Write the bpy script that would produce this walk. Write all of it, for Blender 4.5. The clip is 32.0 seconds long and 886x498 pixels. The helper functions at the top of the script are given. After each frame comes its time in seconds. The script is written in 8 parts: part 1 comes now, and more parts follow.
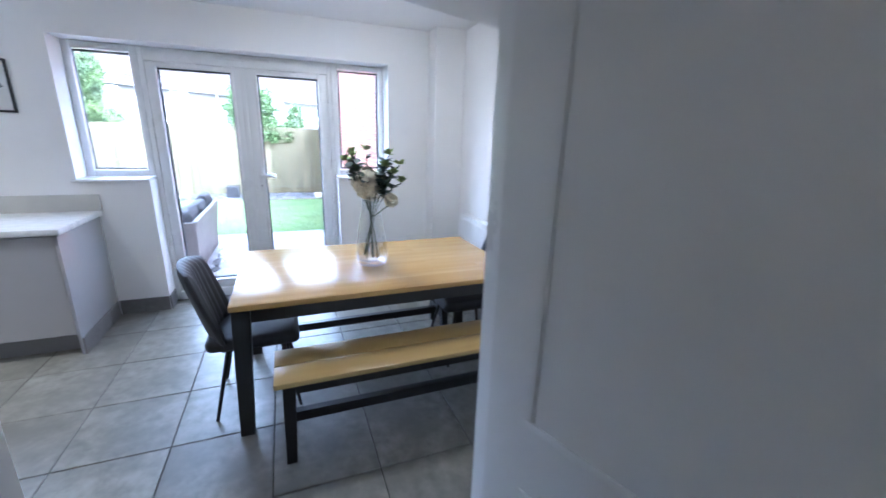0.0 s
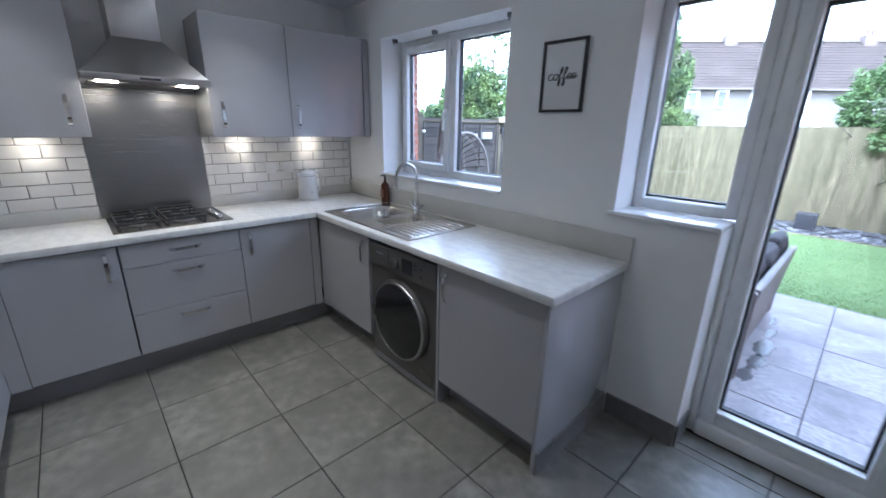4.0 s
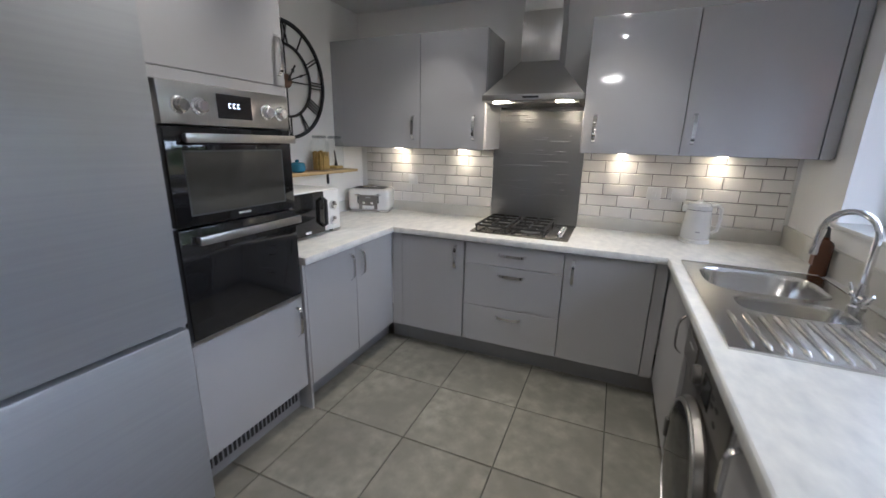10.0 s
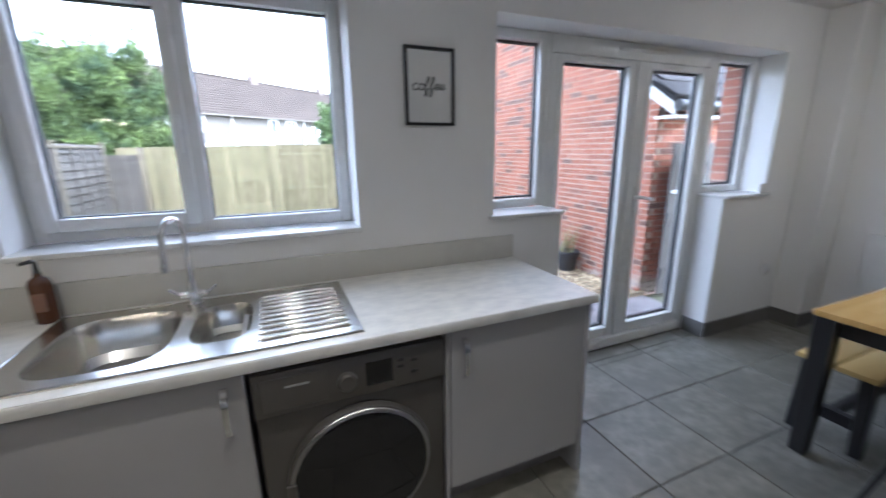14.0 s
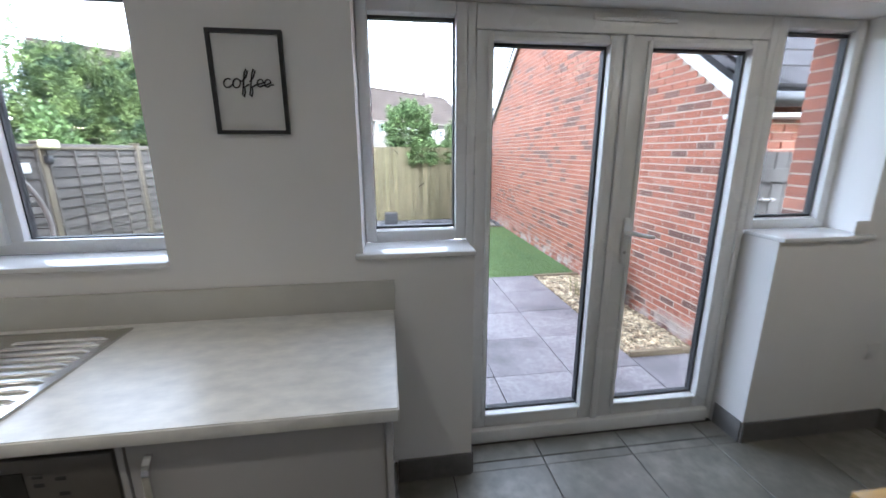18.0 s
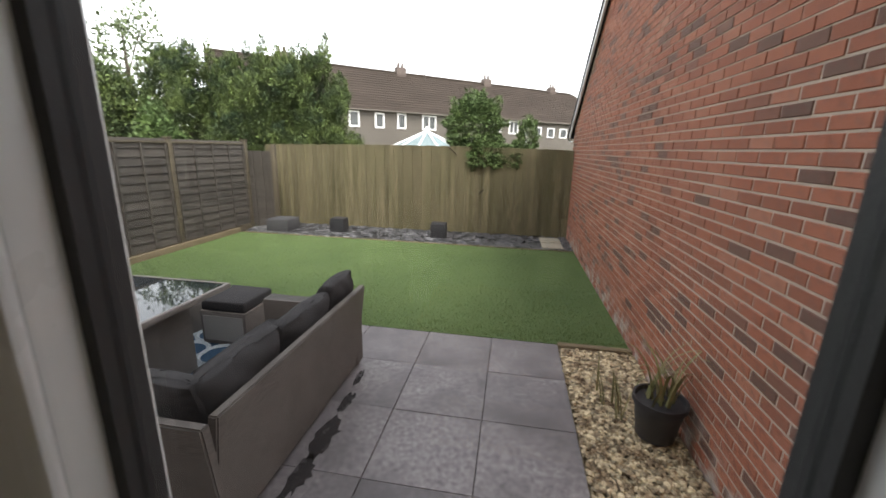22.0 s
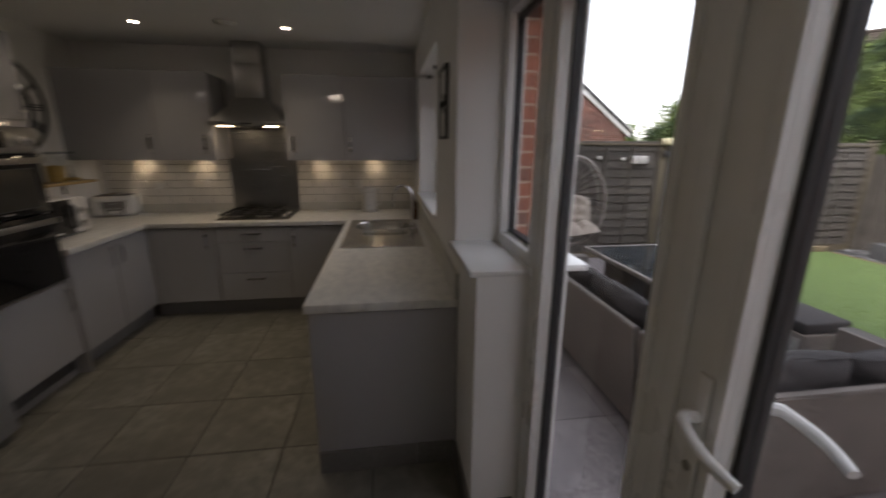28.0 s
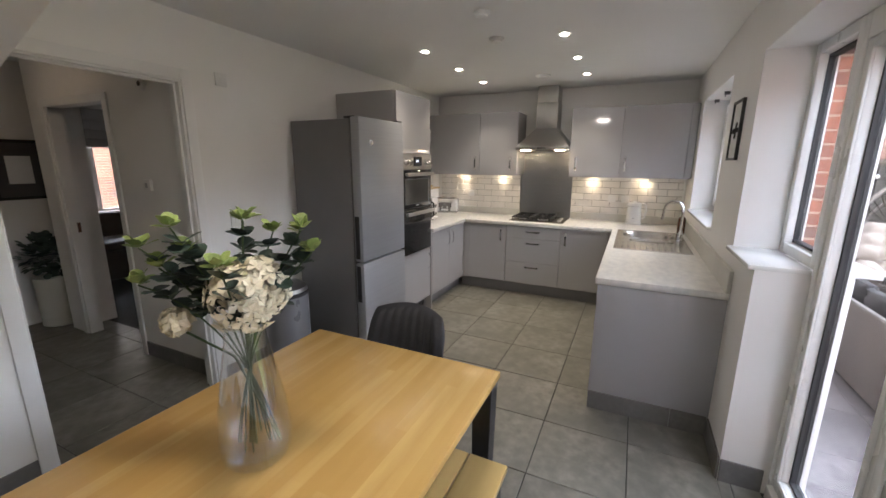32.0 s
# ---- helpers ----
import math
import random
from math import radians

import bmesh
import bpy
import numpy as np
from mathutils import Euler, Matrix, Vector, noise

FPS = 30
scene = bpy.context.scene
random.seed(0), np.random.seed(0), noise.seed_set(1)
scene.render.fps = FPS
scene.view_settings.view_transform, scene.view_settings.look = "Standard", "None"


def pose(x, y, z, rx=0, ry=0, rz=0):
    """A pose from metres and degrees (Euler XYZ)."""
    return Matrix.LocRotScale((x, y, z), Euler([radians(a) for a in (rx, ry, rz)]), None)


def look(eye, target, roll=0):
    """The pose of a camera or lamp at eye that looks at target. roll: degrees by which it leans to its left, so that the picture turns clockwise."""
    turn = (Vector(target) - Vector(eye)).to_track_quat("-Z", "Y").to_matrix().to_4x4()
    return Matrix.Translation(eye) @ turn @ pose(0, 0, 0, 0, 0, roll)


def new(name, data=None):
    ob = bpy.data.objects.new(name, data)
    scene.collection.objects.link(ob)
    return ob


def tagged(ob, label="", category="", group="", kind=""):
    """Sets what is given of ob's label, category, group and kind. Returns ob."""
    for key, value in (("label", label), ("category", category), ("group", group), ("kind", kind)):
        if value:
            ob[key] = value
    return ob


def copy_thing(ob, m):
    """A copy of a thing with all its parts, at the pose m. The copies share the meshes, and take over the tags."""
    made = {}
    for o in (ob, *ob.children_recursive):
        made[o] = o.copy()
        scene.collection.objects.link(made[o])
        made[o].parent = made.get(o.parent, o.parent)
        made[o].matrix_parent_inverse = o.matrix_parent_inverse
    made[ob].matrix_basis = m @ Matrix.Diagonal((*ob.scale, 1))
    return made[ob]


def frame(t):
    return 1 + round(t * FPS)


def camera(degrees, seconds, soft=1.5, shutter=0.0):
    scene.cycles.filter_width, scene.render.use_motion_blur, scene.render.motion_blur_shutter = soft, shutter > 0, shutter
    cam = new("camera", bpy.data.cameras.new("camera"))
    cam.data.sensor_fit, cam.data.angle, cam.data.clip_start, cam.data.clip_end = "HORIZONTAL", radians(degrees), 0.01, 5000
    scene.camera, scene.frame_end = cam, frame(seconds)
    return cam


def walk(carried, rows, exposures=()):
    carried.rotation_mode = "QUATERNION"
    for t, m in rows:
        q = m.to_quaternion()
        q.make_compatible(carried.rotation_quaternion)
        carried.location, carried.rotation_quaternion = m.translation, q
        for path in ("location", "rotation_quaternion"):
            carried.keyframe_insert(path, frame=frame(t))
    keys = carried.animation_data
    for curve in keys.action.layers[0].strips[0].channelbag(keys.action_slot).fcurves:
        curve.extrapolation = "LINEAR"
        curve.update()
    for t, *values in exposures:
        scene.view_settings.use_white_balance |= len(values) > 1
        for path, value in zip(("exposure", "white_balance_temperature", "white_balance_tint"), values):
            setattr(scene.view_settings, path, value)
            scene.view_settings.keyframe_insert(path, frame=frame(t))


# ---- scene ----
# ---- camera ----
cam = camera(96.45, 32.0, 1.5, 0.35)
# seconds, x, y, z, yaw, pitch, roll
ROWS = [
    (0.0, 0.058, 0.023, 1.564, -21.30, -15.93, -1.63),
    (0.5, 0.108, 0.417, 1.535, -13.06, -16.24, -0.61),
    (1.0, 0.144, 0.720, 1.516, -7.68, -16.87, -0.97),
    (1.5, 0.124, 1.023, 1.547, 0.06, -17.25, -0.84),
    (2.0, 0.109, 1.244, 1.545, 11.61, -17.32, -0.08),
    (2.5, 0.153, 1.481, 1.564, 24.55, -17.05, -0.28),
    (3.0, 0.019, 1.636, 1.526, 36.54, -17.05, -1.32),
    (3.5, -0.280, 1.775, 1.549, 42.68, -17.02, -1.43),
    (5.5, -1.139, 2.564, 1.562, 64.57, -16.34, 0.90),
    (6.0, -1.142, 2.777, 1.549, 74.21, -14.58, 0.92),
    (6.5, -1.060, 2.936, 1.564, 88.81, -14.74, -0.69),
    (7.0, -0.892, 3.018, 1.547, 101.80, -14.87, -0.80),
    (7.5, -0.798, 3.136, 1.557, 109.11, -15.66, -0.11),
    (8.0, -0.737, 3.336, 1.548, 113.62, -15.52, 0.07),
    (8.5, -0.695, 3.454, 1.537, 116.88, -15.53, -1.38),
    (9.0, -0.701, 3.477, 1.531, 117.44, -15.41, -1.60),
    (9.5, -0.826, 3.213, 1.513, 116.82, -15.08, -2.82),
    (10.0, -0.997, 2.920, 1.504, 113.27, -15.14, -1.13),
    (10.5, -1.269, 2.622, 1.503, 108.47, -15.17, -0.69),
    (11.0, -1.512, 2.385, 1.499, 104.13, -15.75, 0.44),
    (11.5, -1.824, 2.170, 1.527, 92.33, -16.23, 0.43),
    (12.0, -2.126, 2.123, 1.500, 66.90, -16.38, 1.31),
    (12.5, -2.387, 2.132, 1.502, 40.84, -16.12, 0.88),
    (13.0, -2.578, 2.187, 1.489, 16.41, -16.43, 0.05),
    (13.5, -2.556, 2.177, 1.487, -4.85, -14.95, 0.15),
    (14.0, -2.580, 2.031, 1.523, -23.06, -14.11, 0.67),
    (14.5, -2.562, 1.897, 1.532, -39.19, -14.34, 0.47),
    (16.5, -2.111, 1.867, 1.547, -50.48, -14.01, -0.64),
    (17.0, -1.894, 2.024, 1.556, -36.72, -13.81, 0.16),
    (17.5, -1.650, 2.143, 1.582, -21.28, -13.65, 0.23),
    (18.0, -1.350, 2.319, 1.575, -7.98, -13.89, 0.23),
    (18.5, -1.044, 2.565, 1.581, -3.35, -13.98, 0.19),
    (19.0, -0.751, 2.811, 1.597, -3.68, -14.16, 0.18),
    (19.5, -0.493, 3.024, 1.593, -4.08, -13.21, -0.84),
    (20.0, -0.262, 3.279, 1.563, -4.83, -12.72, -0.84),
    (20.5, -0.123, 3.570, 1.602, -4.66, -13.51, -1.24),
    (21.0, 0.013, 3.725, 1.576, -0.84, -13.61, 0.25),
    (21.5, 0.165, 3.835, 1.566, 5.57, -14.21, -0.52),
    (22.0, 0.197, 3.968, 1.622, 10.03, -14.23, -1.20),
    (22.5, 0.246, 4.062, 1.628, 15.43, -13.82, -0.42),
    (23.0, 0.284, 4.086, 1.638, 23.98, -12.33, -0.20),
    (23.5, 0.302, 4.122, 1.650, 28.84, -12.04, -0.44),
    (24.0, 0.303, 4.134, 1.646, 28.62, -11.93, -0.50),
    (24.5, 0.298, 4.133, 1.650, 27.79, -11.73, -0.15),
    (26.5, 0.297, 3.970, 1.606, 31.94, -12.49, -0.29),
    (27.0, 0.265, 3.853, 1.620, 41.45, -13.71, -0.88),
    (27.5, 0.251, 3.718, 1.621, 58.58, -14.51, 0.14),
    (28.0, 0.358, 3.634, 1.609, 82.06, -14.77, -0.38),
    (28.5, 0.523, 3.498, 1.599, 103.99, -15.04, -1.01),
    (29.0, 0.755, 3.339, 1.598, 111.31, -14.97, -1.90),
    (29.5, 0.992, 3.214, 1.614, 114.75, -15.66, 0.12),
    (30.0, 1.079, 3.207, 1.617, 116.19, -16.14, 0.88),
    (30.5, 1.150, 3.271, 1.615, 118.25, -15.89, 0.83),
    (31.0, 1.217, 3.350, 1.613, 119.27, -15.67, 0.25),
    (31.5, 1.248, 3.394, 1.623, 117.53, -14.04, -0.14),
    (32.0, 1.236, 3.406, 1.621, 115.49, -12.46, -0.33),
]
EXPOSURES = [(0.0, 5.75, 4700, 15), (1.0, 5.1, 4650, 14), (3.0, 4.6, 4750, 14), (5.5, 4.6, 4950, 14), (7.0, 4.55, 5100, 14), (9.0, 4.82, 5350, 14), (11.0, 4.68, 5400, 14), (12.0, 4.85, 5350, 14), (13.0, 4.66, 5250, 14), (14.0, 4.6, 5250, 14),
             (16.5, 4.95, 5400, 12), (19.0, 4.05, 5600, 13), (20.2, 3.75, 5750, 13), (21.0, 3.17, 6500, 13), (22.0, 2.67, 6900, 13), (25.0, 2.18, 6900, 13), (27.0, 2.28, 6800, 15), (28.0, 2.72, 6700, 18),
             (29.0, 3.95, 6700, 18), (30.0, 4.72, 6350, 17), (32.0, 4.9, 6150, 16)]
walk(cam, [(t, pose(x, y, z, 90 + pitch, roll, yaw)) for t, x, y, z, yaw, pitch, roll in ROWS], EXPOSURES)

# ---- world and light ----
world = bpy.data.worlds.new("overcast_sky")
scene.world = world
world.use_nodes = True
wn, wl = world.node_tree.nodes, world.node_tree.links
sky = wn.new("ShaderNodeTexSky")
sky.sky_type, sky.sun_disc = "NISHITA", False
sky.sun_elevation, sky.sun_rotation = radians(48), radians(150)
sky.air_density, sky.dust_density, sky.ozone_density = 1.0, 1.5, 1.0
soft_sky = wn.new("ShaderNodeHueSaturation")
soft_sky.inputs["Saturation"].default_value = 0.25
wl.new(sky.outputs[0], soft_sky.inputs["Color"])
wl.new(soft_sky.outputs[0], wn["Background"].inputs["Color"])
wn["Background"].inputs["Strength"].default_value = 0.15
sun = new("sun", bpy.data.lights.new("sun", "SUN"))
sun.data.energy, sun.data.angle, sun.data.color = 0.6, radians(20), (1, 0.97, 0.92)
sun.matrix_world = look((0, 0, 20), (0 - 8 * math.sin(radians(150)), 0 - 8 * math.cos(radians(150)), 11))

# lamps that are lit indoors: watts of the beams, and the glow of the dining light
KITCHEN_W, HOOD_W, CABINET_W, DINING_E = 1.35, 0.18, 0.043, 1.7
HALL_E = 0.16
PEND = (0.55, 2.70)

# ---- materials ----


def nodes_of(name):
    m = bpy.data.materials.new(name)
    m.use_nodes = True
    return m, m.node_tree.nodes, m.node_tree.links, m.node_tree.nodes["Principled BSDF"]


def mix_colour(n, l, fac, a, b):
    mx = n.new("ShaderNodeMix")
    mx.data_type = "RGBA"
    for sock, v in ((mx.inputs[0], fac), (mx.inputs[6], a), (mx.inputs[7], b)):
        if isinstance(v, (int, float)):
            sock.default_value = v
        elif isinstance(v, tuple):
            sock.default_value = (*v, 1)
        else:
            l.new(v, sock)
    return mx.outputs[2]


def ramp(n, l, src, lo, hi):
    r = n.new("ShaderNodeMapRange")
    r.inputs[1].default_value, r.inputs[2].default_value = lo, hi
    l.new(src, r.inputs[0])
    return r.outputs[0]


def grain(n, l, scale, detail=4, stretch=(1, 1, 1), rough=0.55, each=False):
    tc, mp, t = n.new("ShaderNodeTexCoord"), n.new("ShaderNodeMapping"), n.new("ShaderNodeTexNoise")
    if each:  # every object takes its own piece of the pattern
        l.new(ramp_to(n, l, n.new("ShaderNodeObjectInfo").outputs["Random"], 0, 60), mp.inputs["Location"])
    mp.inputs["Scale"].default_value = stretch
    t.inputs["Scale"].default_value, t.inputs["Detail"].default_value, t.inputs["Roughness"].default_value = scale, detail, rough
    l.new(tc.outputs["Object"], mp.inputs[0])
    l.new(mp.outputs[0], t.inputs["Vector"])
    return t.outputs["Fac"]


def mat(name, col, rough=0.5, metal=0.0, dark=None, scale=3.0, lo=0.35, hi=0.65, fine=0.0, fscale=60, bump=0.0, bscale=80, stretch=(1, 1, 1),
        vary=0.0, island=False, rvar=0.08, spec=0.5, coat=0.0):
    """Base colour that drifts to `dark` in stains (painted shade on the conifers), a fine grain over it, a roughness
    that varies, and a small relief.
    """
    m, n, l, b = nodes_of(name)
    big = grain(n, l, scale, 5, stretch, each=vary > 0 and not island)
    c = mix_colour(n, l, ramp(n, l, big, lo, hi), col, dark or tuple(v * 0.93 for v in col))
    small = grain(n, l, fscale, 3, stretch, each=vary > 0 and not island)
    if fine:
        c = mix_colour(n, l, ramp(n, l, small, 0.3, 0.75), c, tuple(v * (1 - fine) for v in (dark or col)))
    if vary:
        src = n.new("ShaderNodeNewGeometry").outputs["Random Per Island"] if island else n.new("ShaderNodeObjectInfo").outputs["Random"]
        hs = n.new("ShaderNodeHueSaturation")
        l.new(ramp_to(n, l, src, 1 - vary, 1 + vary), hs.inputs["Value"])
        l.new(c, hs.inputs["Color"])
        c = hs.outputs[0]
    l.new(c, b.inputs["Base Color"])
    l.new(ramp_to(n, l, big, max(rough - rvar, 0.02), min(rough + rvar, 1)), b.inputs["Roughness"])
    b.inputs["Metallic"].default_value = metal
    b.inputs["Specular IOR Level"].default_value = spec
    b.inputs["Coat Weight"].default_value = coat
    if bump:
        bp = n.new("ShaderNodeBump")
        bp.inputs["Strength"].default_value, bp.inputs["Distance"].default_value = bump, 0.01
        l.new(grain(n, l, bscale, 4, stretch), bp.inputs["Height"])
        l.new(bp.outputs[0], b.inputs["Normal"])
    return m


def ramp_to(n, l, src, a, b):
    r = n.new("ShaderNodeMapRange")
    r.inputs[3].default_value, r.inputs[4].default_value = a, b
    l.new(src, r.inputs[0])
    return r.outputs[0]


def glow(name, col, strength):
    m, n, l, b = nodes_of(name)
    b.inputs["Base Color"].default_value = (*col, 1)
    b.inputs["Emission Color"].default_value = (*col, 1)
    b.inputs["Emission Strength"].default_value = strength
    return m


def pane(name, tint=(1, 1, 1), gloss=1.0, rough=0.0, edge=0.35, face=0.015):
    """Thin clear glass: light goes straight through, and the surface mirrors by its angle."""
    m, n, l, b = nodes_of(name)
    tr, gl, mx, lw = n.new("ShaderNodeBsdfTransparent"), n.new("ShaderNodeBsdfGlossy"), n.new("ShaderNodeMixShader"), n.new("ShaderNodeLayerWeight")
    tr.inputs[0].default_value = (*tint, 1)
    gl.inputs["Roughness"].default_value = rough
    gl.inputs["Color"].default_value = (gloss, gloss, gloss, 1)
    pw, ma = n.new("ShaderNodeMath"), n.new("ShaderNodeMath")
    pw.operation, ma.operation = "POWER", "MULTIPLY_ADD"
    lw.inputs[0].default_value, pw.inputs[1].default_value, ma.inputs[1].default_value, ma.inputs[2].default_value = 0.5, 5.0, edge, face
    l.new(lw.outputs["Facing"], pw.inputs[0])
    l.new(pw.outputs[0], ma.inputs[0])
    l.new(ma.outputs[0], mx.inputs[0])
    l.new(tr.outputs[0], mx.inputs[1])
    l.new(gl.outputs[0], mx.inputs[2])
    l.new(mx.outputs[0], n["Material Output"].inputs[0])
    return m


def plank_mat(name, a, b_, rough, width, length, axis, bump=0.05):
    """Glued hardwood staves: each stave its own tone, with long grain."""
    m, n, l, b = nodes_of(name)
    tc, br = n.new("ShaderNodeTexCoord"), n.new("ShaderNodeTexBrick")
    mp = n.new("ShaderNodeMapping")
    if axis == "y":
        mp.inputs["Rotation"].default_value = (0, 0, radians(90))
    l.new(tc.outputs["Object"], mp.inputs[0])
    l.new(mp.outputs[0], br.inputs["Vector"])
    br.inputs["Scale"].default_value, br.inputs["Mortar Size"].default_value = 1.0, 0.0
    br.inputs["Brick Width"].default_value, br.inputs["Row Height"].default_value = length, width
    br.inputs["Color1"].default_value, br.inputs["Color2"].default_value = (*a, 1), (*b_, 1)
    st = (1, 9, 9) if axis == "x" else (9, 1, 9)
    g = grain(n, l, 2.2, 4, st)
    c = mix_colour(n, l, ramp(n, l, g, 0.35, 0.85), br.outputs["Color"], tuple(v * 0.92 for v in b_))
    l.new(c, b.inputs["Base Color"])
    l.new(ramp_to(n, l, g, rough - 0.03, rough + 0.05), b.inputs["Roughness"])
    bp = n.new("ShaderNodeBump")
    bp.inputs["Strength"].default_value, bp.inputs["Distance"].default_value = bump, 0.004
    l.new(g, bp.inputs["Height"])
    l.new(bp.outputs[0], b.inputs["Normal"])
    return m


def weave_mat(name, a, b_):
    """Flat strands woven in staggered rows, the same on every upright face."""
    m, n, l, b = nodes_of(name)
    tc, sp, ad, cb, br = (n.new("ShaderNode" + k) for k in ("TexCoord", "SeparateXYZ", "Math", "CombineXYZ", "TexBrick"))
    l.new(tc.outputs["Object"], sp.inputs[0])
    l.new(sp.outputs["X"], ad.inputs[0])
    l.new(sp.outputs["Y"], ad.inputs[1])
    l.new(ad.outputs[0], cb.inputs["X"])
    l.new(sp.outputs["Z"], cb.inputs["Y"])
    l.new(cb.outputs[0], br.inputs["Vector"])
    br.inputs["Scale"].default_value, br.inputs["Mortar Size"].default_value, br.inputs["Mortar Smooth"].default_value = 1.0, 0.0016, 0.8
    br.inputs["Brick Width"].default_value, br.inputs["Row Height"].default_value = 0.03, 0.0095
    br.inputs["Color1"].default_value, br.inputs["Color2"].default_value, br.inputs["Mortar"].default_value = (*a, 1), (*b_, 1), (*[v * 0.35 for v in b_], 1)
    c = mix_colour(n, l, ramp(n, l, grain(n, l, 4, 5), 0.4, 0.7), br.outputs["Color"], tuple(v * 0.8 for v in a))
    l.new(c, b.inputs["Base Color"])
    b.inputs["Roughness"].default_value = 0.55
    bp = n.new("ShaderNodeBump")
    bp.invert = True
    bp.inputs["Strength"].default_value, bp.inputs["Distance"].default_value = 0.6, 0.004
    l.new(br.outputs["Fac"], bp.inputs["Height"])
    l.new(bp.outputs[0], b.inputs["Normal"])
    return m


M = {}
M["wall"] = mat("matt_white_wall_paint", (0.80, 0.79, 0.775), 0.75, dark=(0.77, 0.76, 0.745), scale=1.2, bump=0.06, bscale=220)
M["ceiling"] = mat("white_ceiling_paint", (0.82, 0.815, 0.805), 0.85, dark=(0.79, 0.785, 0.775), scale=0.8, bump=0.05, bscale=180)
M["gloss_white"] = mat("white_gloss_paint", (0.78, 0.78, 0.77), 0.3, scale=2, bump=0.03, bscale=40)
M["upvc"] = mat("white_plastic_frame", (0.8, 0.8, 0.79), 0.28, dark=(0.74, 0.74, 0.73), scale=3, bump=0.02, bscale=90)
M["sill"] = mat("white_sill", (0.8, 0.8, 0.79), 0.15, scale=2)
M["gasket"] = mat("black_rubber_gasket", (0.035, 0.036, 0.038), 0.6, bump=0.1)
M["grey_gloss"] = mat("pale_grey_gloss_door", (0.38, 0.378, 0.392), 0.07, dark=(0.365, 0.363, 0.377), scale=1.5, rvar=0.02, coat=0.5, bump=0.012, bscale=9)
M["grey_matt"] = mat("pale_grey_base_door", (0.385, 0.378, 0.382), 0.32, dark=(0.365, 0.358, 0.362), scale=1.5, rvar=0.04, bump=0.012, bscale=30)
M["plinth"] = mat("grey_plinth", (0.26, 0.255, 0.255), 0.45, scale=3)
M["worktop"] = mat("pale_marbled_worktop", (0.73, 0.72, 0.69), 0.32, rvar=0.02, dark=(0.56, 0.56, 0.555), scale=4.0, lo=0.60, hi=0.95, fine=0.02, fscale=11, stretch=(1, 1.8, 1))
M["upstand"] = mat("grey_marbled_upstand", (0.56, 0.55, 0.51), 0.34, dark=(0.47, 0.465, 0.44), scale=3.2, lo=0.4, hi=0.8)
M["steel"] = mat("brushed_steel", (0.52, 0.51, 0.5), 0.3, 1.0, dark=(0.46, 0.45, 0.44), scale=6, fine=0.1, fscale=30, stretch=(60, 60, 1), bump=0.03, bscale=30, rvar=0.05)
M["steel_x"] = mat("brushed_steel_splashback", (0.36, 0.355, 0.35), 0.3, 1.0, scale=3, fine=0.12, fscale=30, stretch=(1, 1, 60), bump=0.03, bscale=30)
M["chrome"] = mat("chrome", (0.75, 0.75, 0.76), 0.08, 1.0, scale=5, rvar=0.03)
M["hob_steel"] = mat("smoked_hob_steel", (0.27, 0.255, 0.235), 0.24, 1.0, scale=5, fine=0.06, fscale=60, bump=0.02)
M["sinksteel"] = mat("sink_steel", (0.62, 0.61, 0.59), 0.22, 1.0, scale=7, fine=0.06, fscale=60, bump=0.02)
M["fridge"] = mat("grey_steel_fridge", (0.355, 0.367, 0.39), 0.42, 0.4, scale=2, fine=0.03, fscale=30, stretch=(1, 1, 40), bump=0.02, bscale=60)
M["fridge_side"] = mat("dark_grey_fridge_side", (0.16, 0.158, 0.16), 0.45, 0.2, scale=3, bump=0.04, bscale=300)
M["washer"] = mat("graphite_brown_enamel", (0.145, 0.135, 0.126), 0.3, 0.6, scale=3, bump=0.02)
M["silver"] = mat("silver_grey_enamel", (0.22, 0.212, 0.205), 0.32, 0.6, scale=3, bump=0.02)
M["black_glass"] = mat("black_oven_glass", (0.012, 0.012, 0.013), 0.06, scale=3, rvar=0.03)
M["black"] = mat("black_painted_metal", (0.018, 0.018, 0.02), 0.45, scale=8, bump=0.08)
M["black_wood"] = mat("black_painted_wood", (0.02, 0.02, 0.022), 0.4, scale=6, fine=0.2, stretch=(8, 8, 1), bump=0.06)
M["cast_iron"] = mat("cast_iron", (0.03, 0.03, 0.03), 0.6, 0.3, scale=20, bump=0.2, bscale=200)
M["tile"] = mat("white_glazed_tile", (0.76, 0.735, 0.70), 0.16, dark=(0.7, 0.68, 0.65), scale=5, vary=0.03, bump=0.03, bscale=14)
M["grout"] = mat("grey_grout", (0.19, 0.18, 0.17), 0.9, scale=20, bump=0.2)
M["floor_tile"] = mat("grey_stone_floor_tile", (0.255, 0.246, 0.213), 0.38, dark=(0.15, 0.143, 0.122), scale=3.2, lo=0.36, hi=0.66, fine=0.12, fscale=14, vary=0.06, bump=0.02, bscale=12, rvar=0.08)
M["floor_grout"] = mat("dark_floor_grout", (0.045, 0.043, 0.04), 0.9, scale=30, bump=0.2)
M["skirt_tile"] = mat("grey_tile_skirting", (0.19, 0.183, 0.175), 0.4, dark=(0.15, 0.145, 0.14), scale=5, vary=0.05, fine=0.1, fscale=30)
M["table_wood"] = plank_mat("oak_table_staves", (0.62, 0.40, 0.14), (0.53, 0.315, 0.095), 0.2, 0.048, 0.62, "x", 0.0)
M["bench_wood"] = plank_mat("oak_bench_plank", (0.55, 0.38, 0.14), (0.51, 0.345, 0.12), 0.3, 0.17, 3.0, "x")
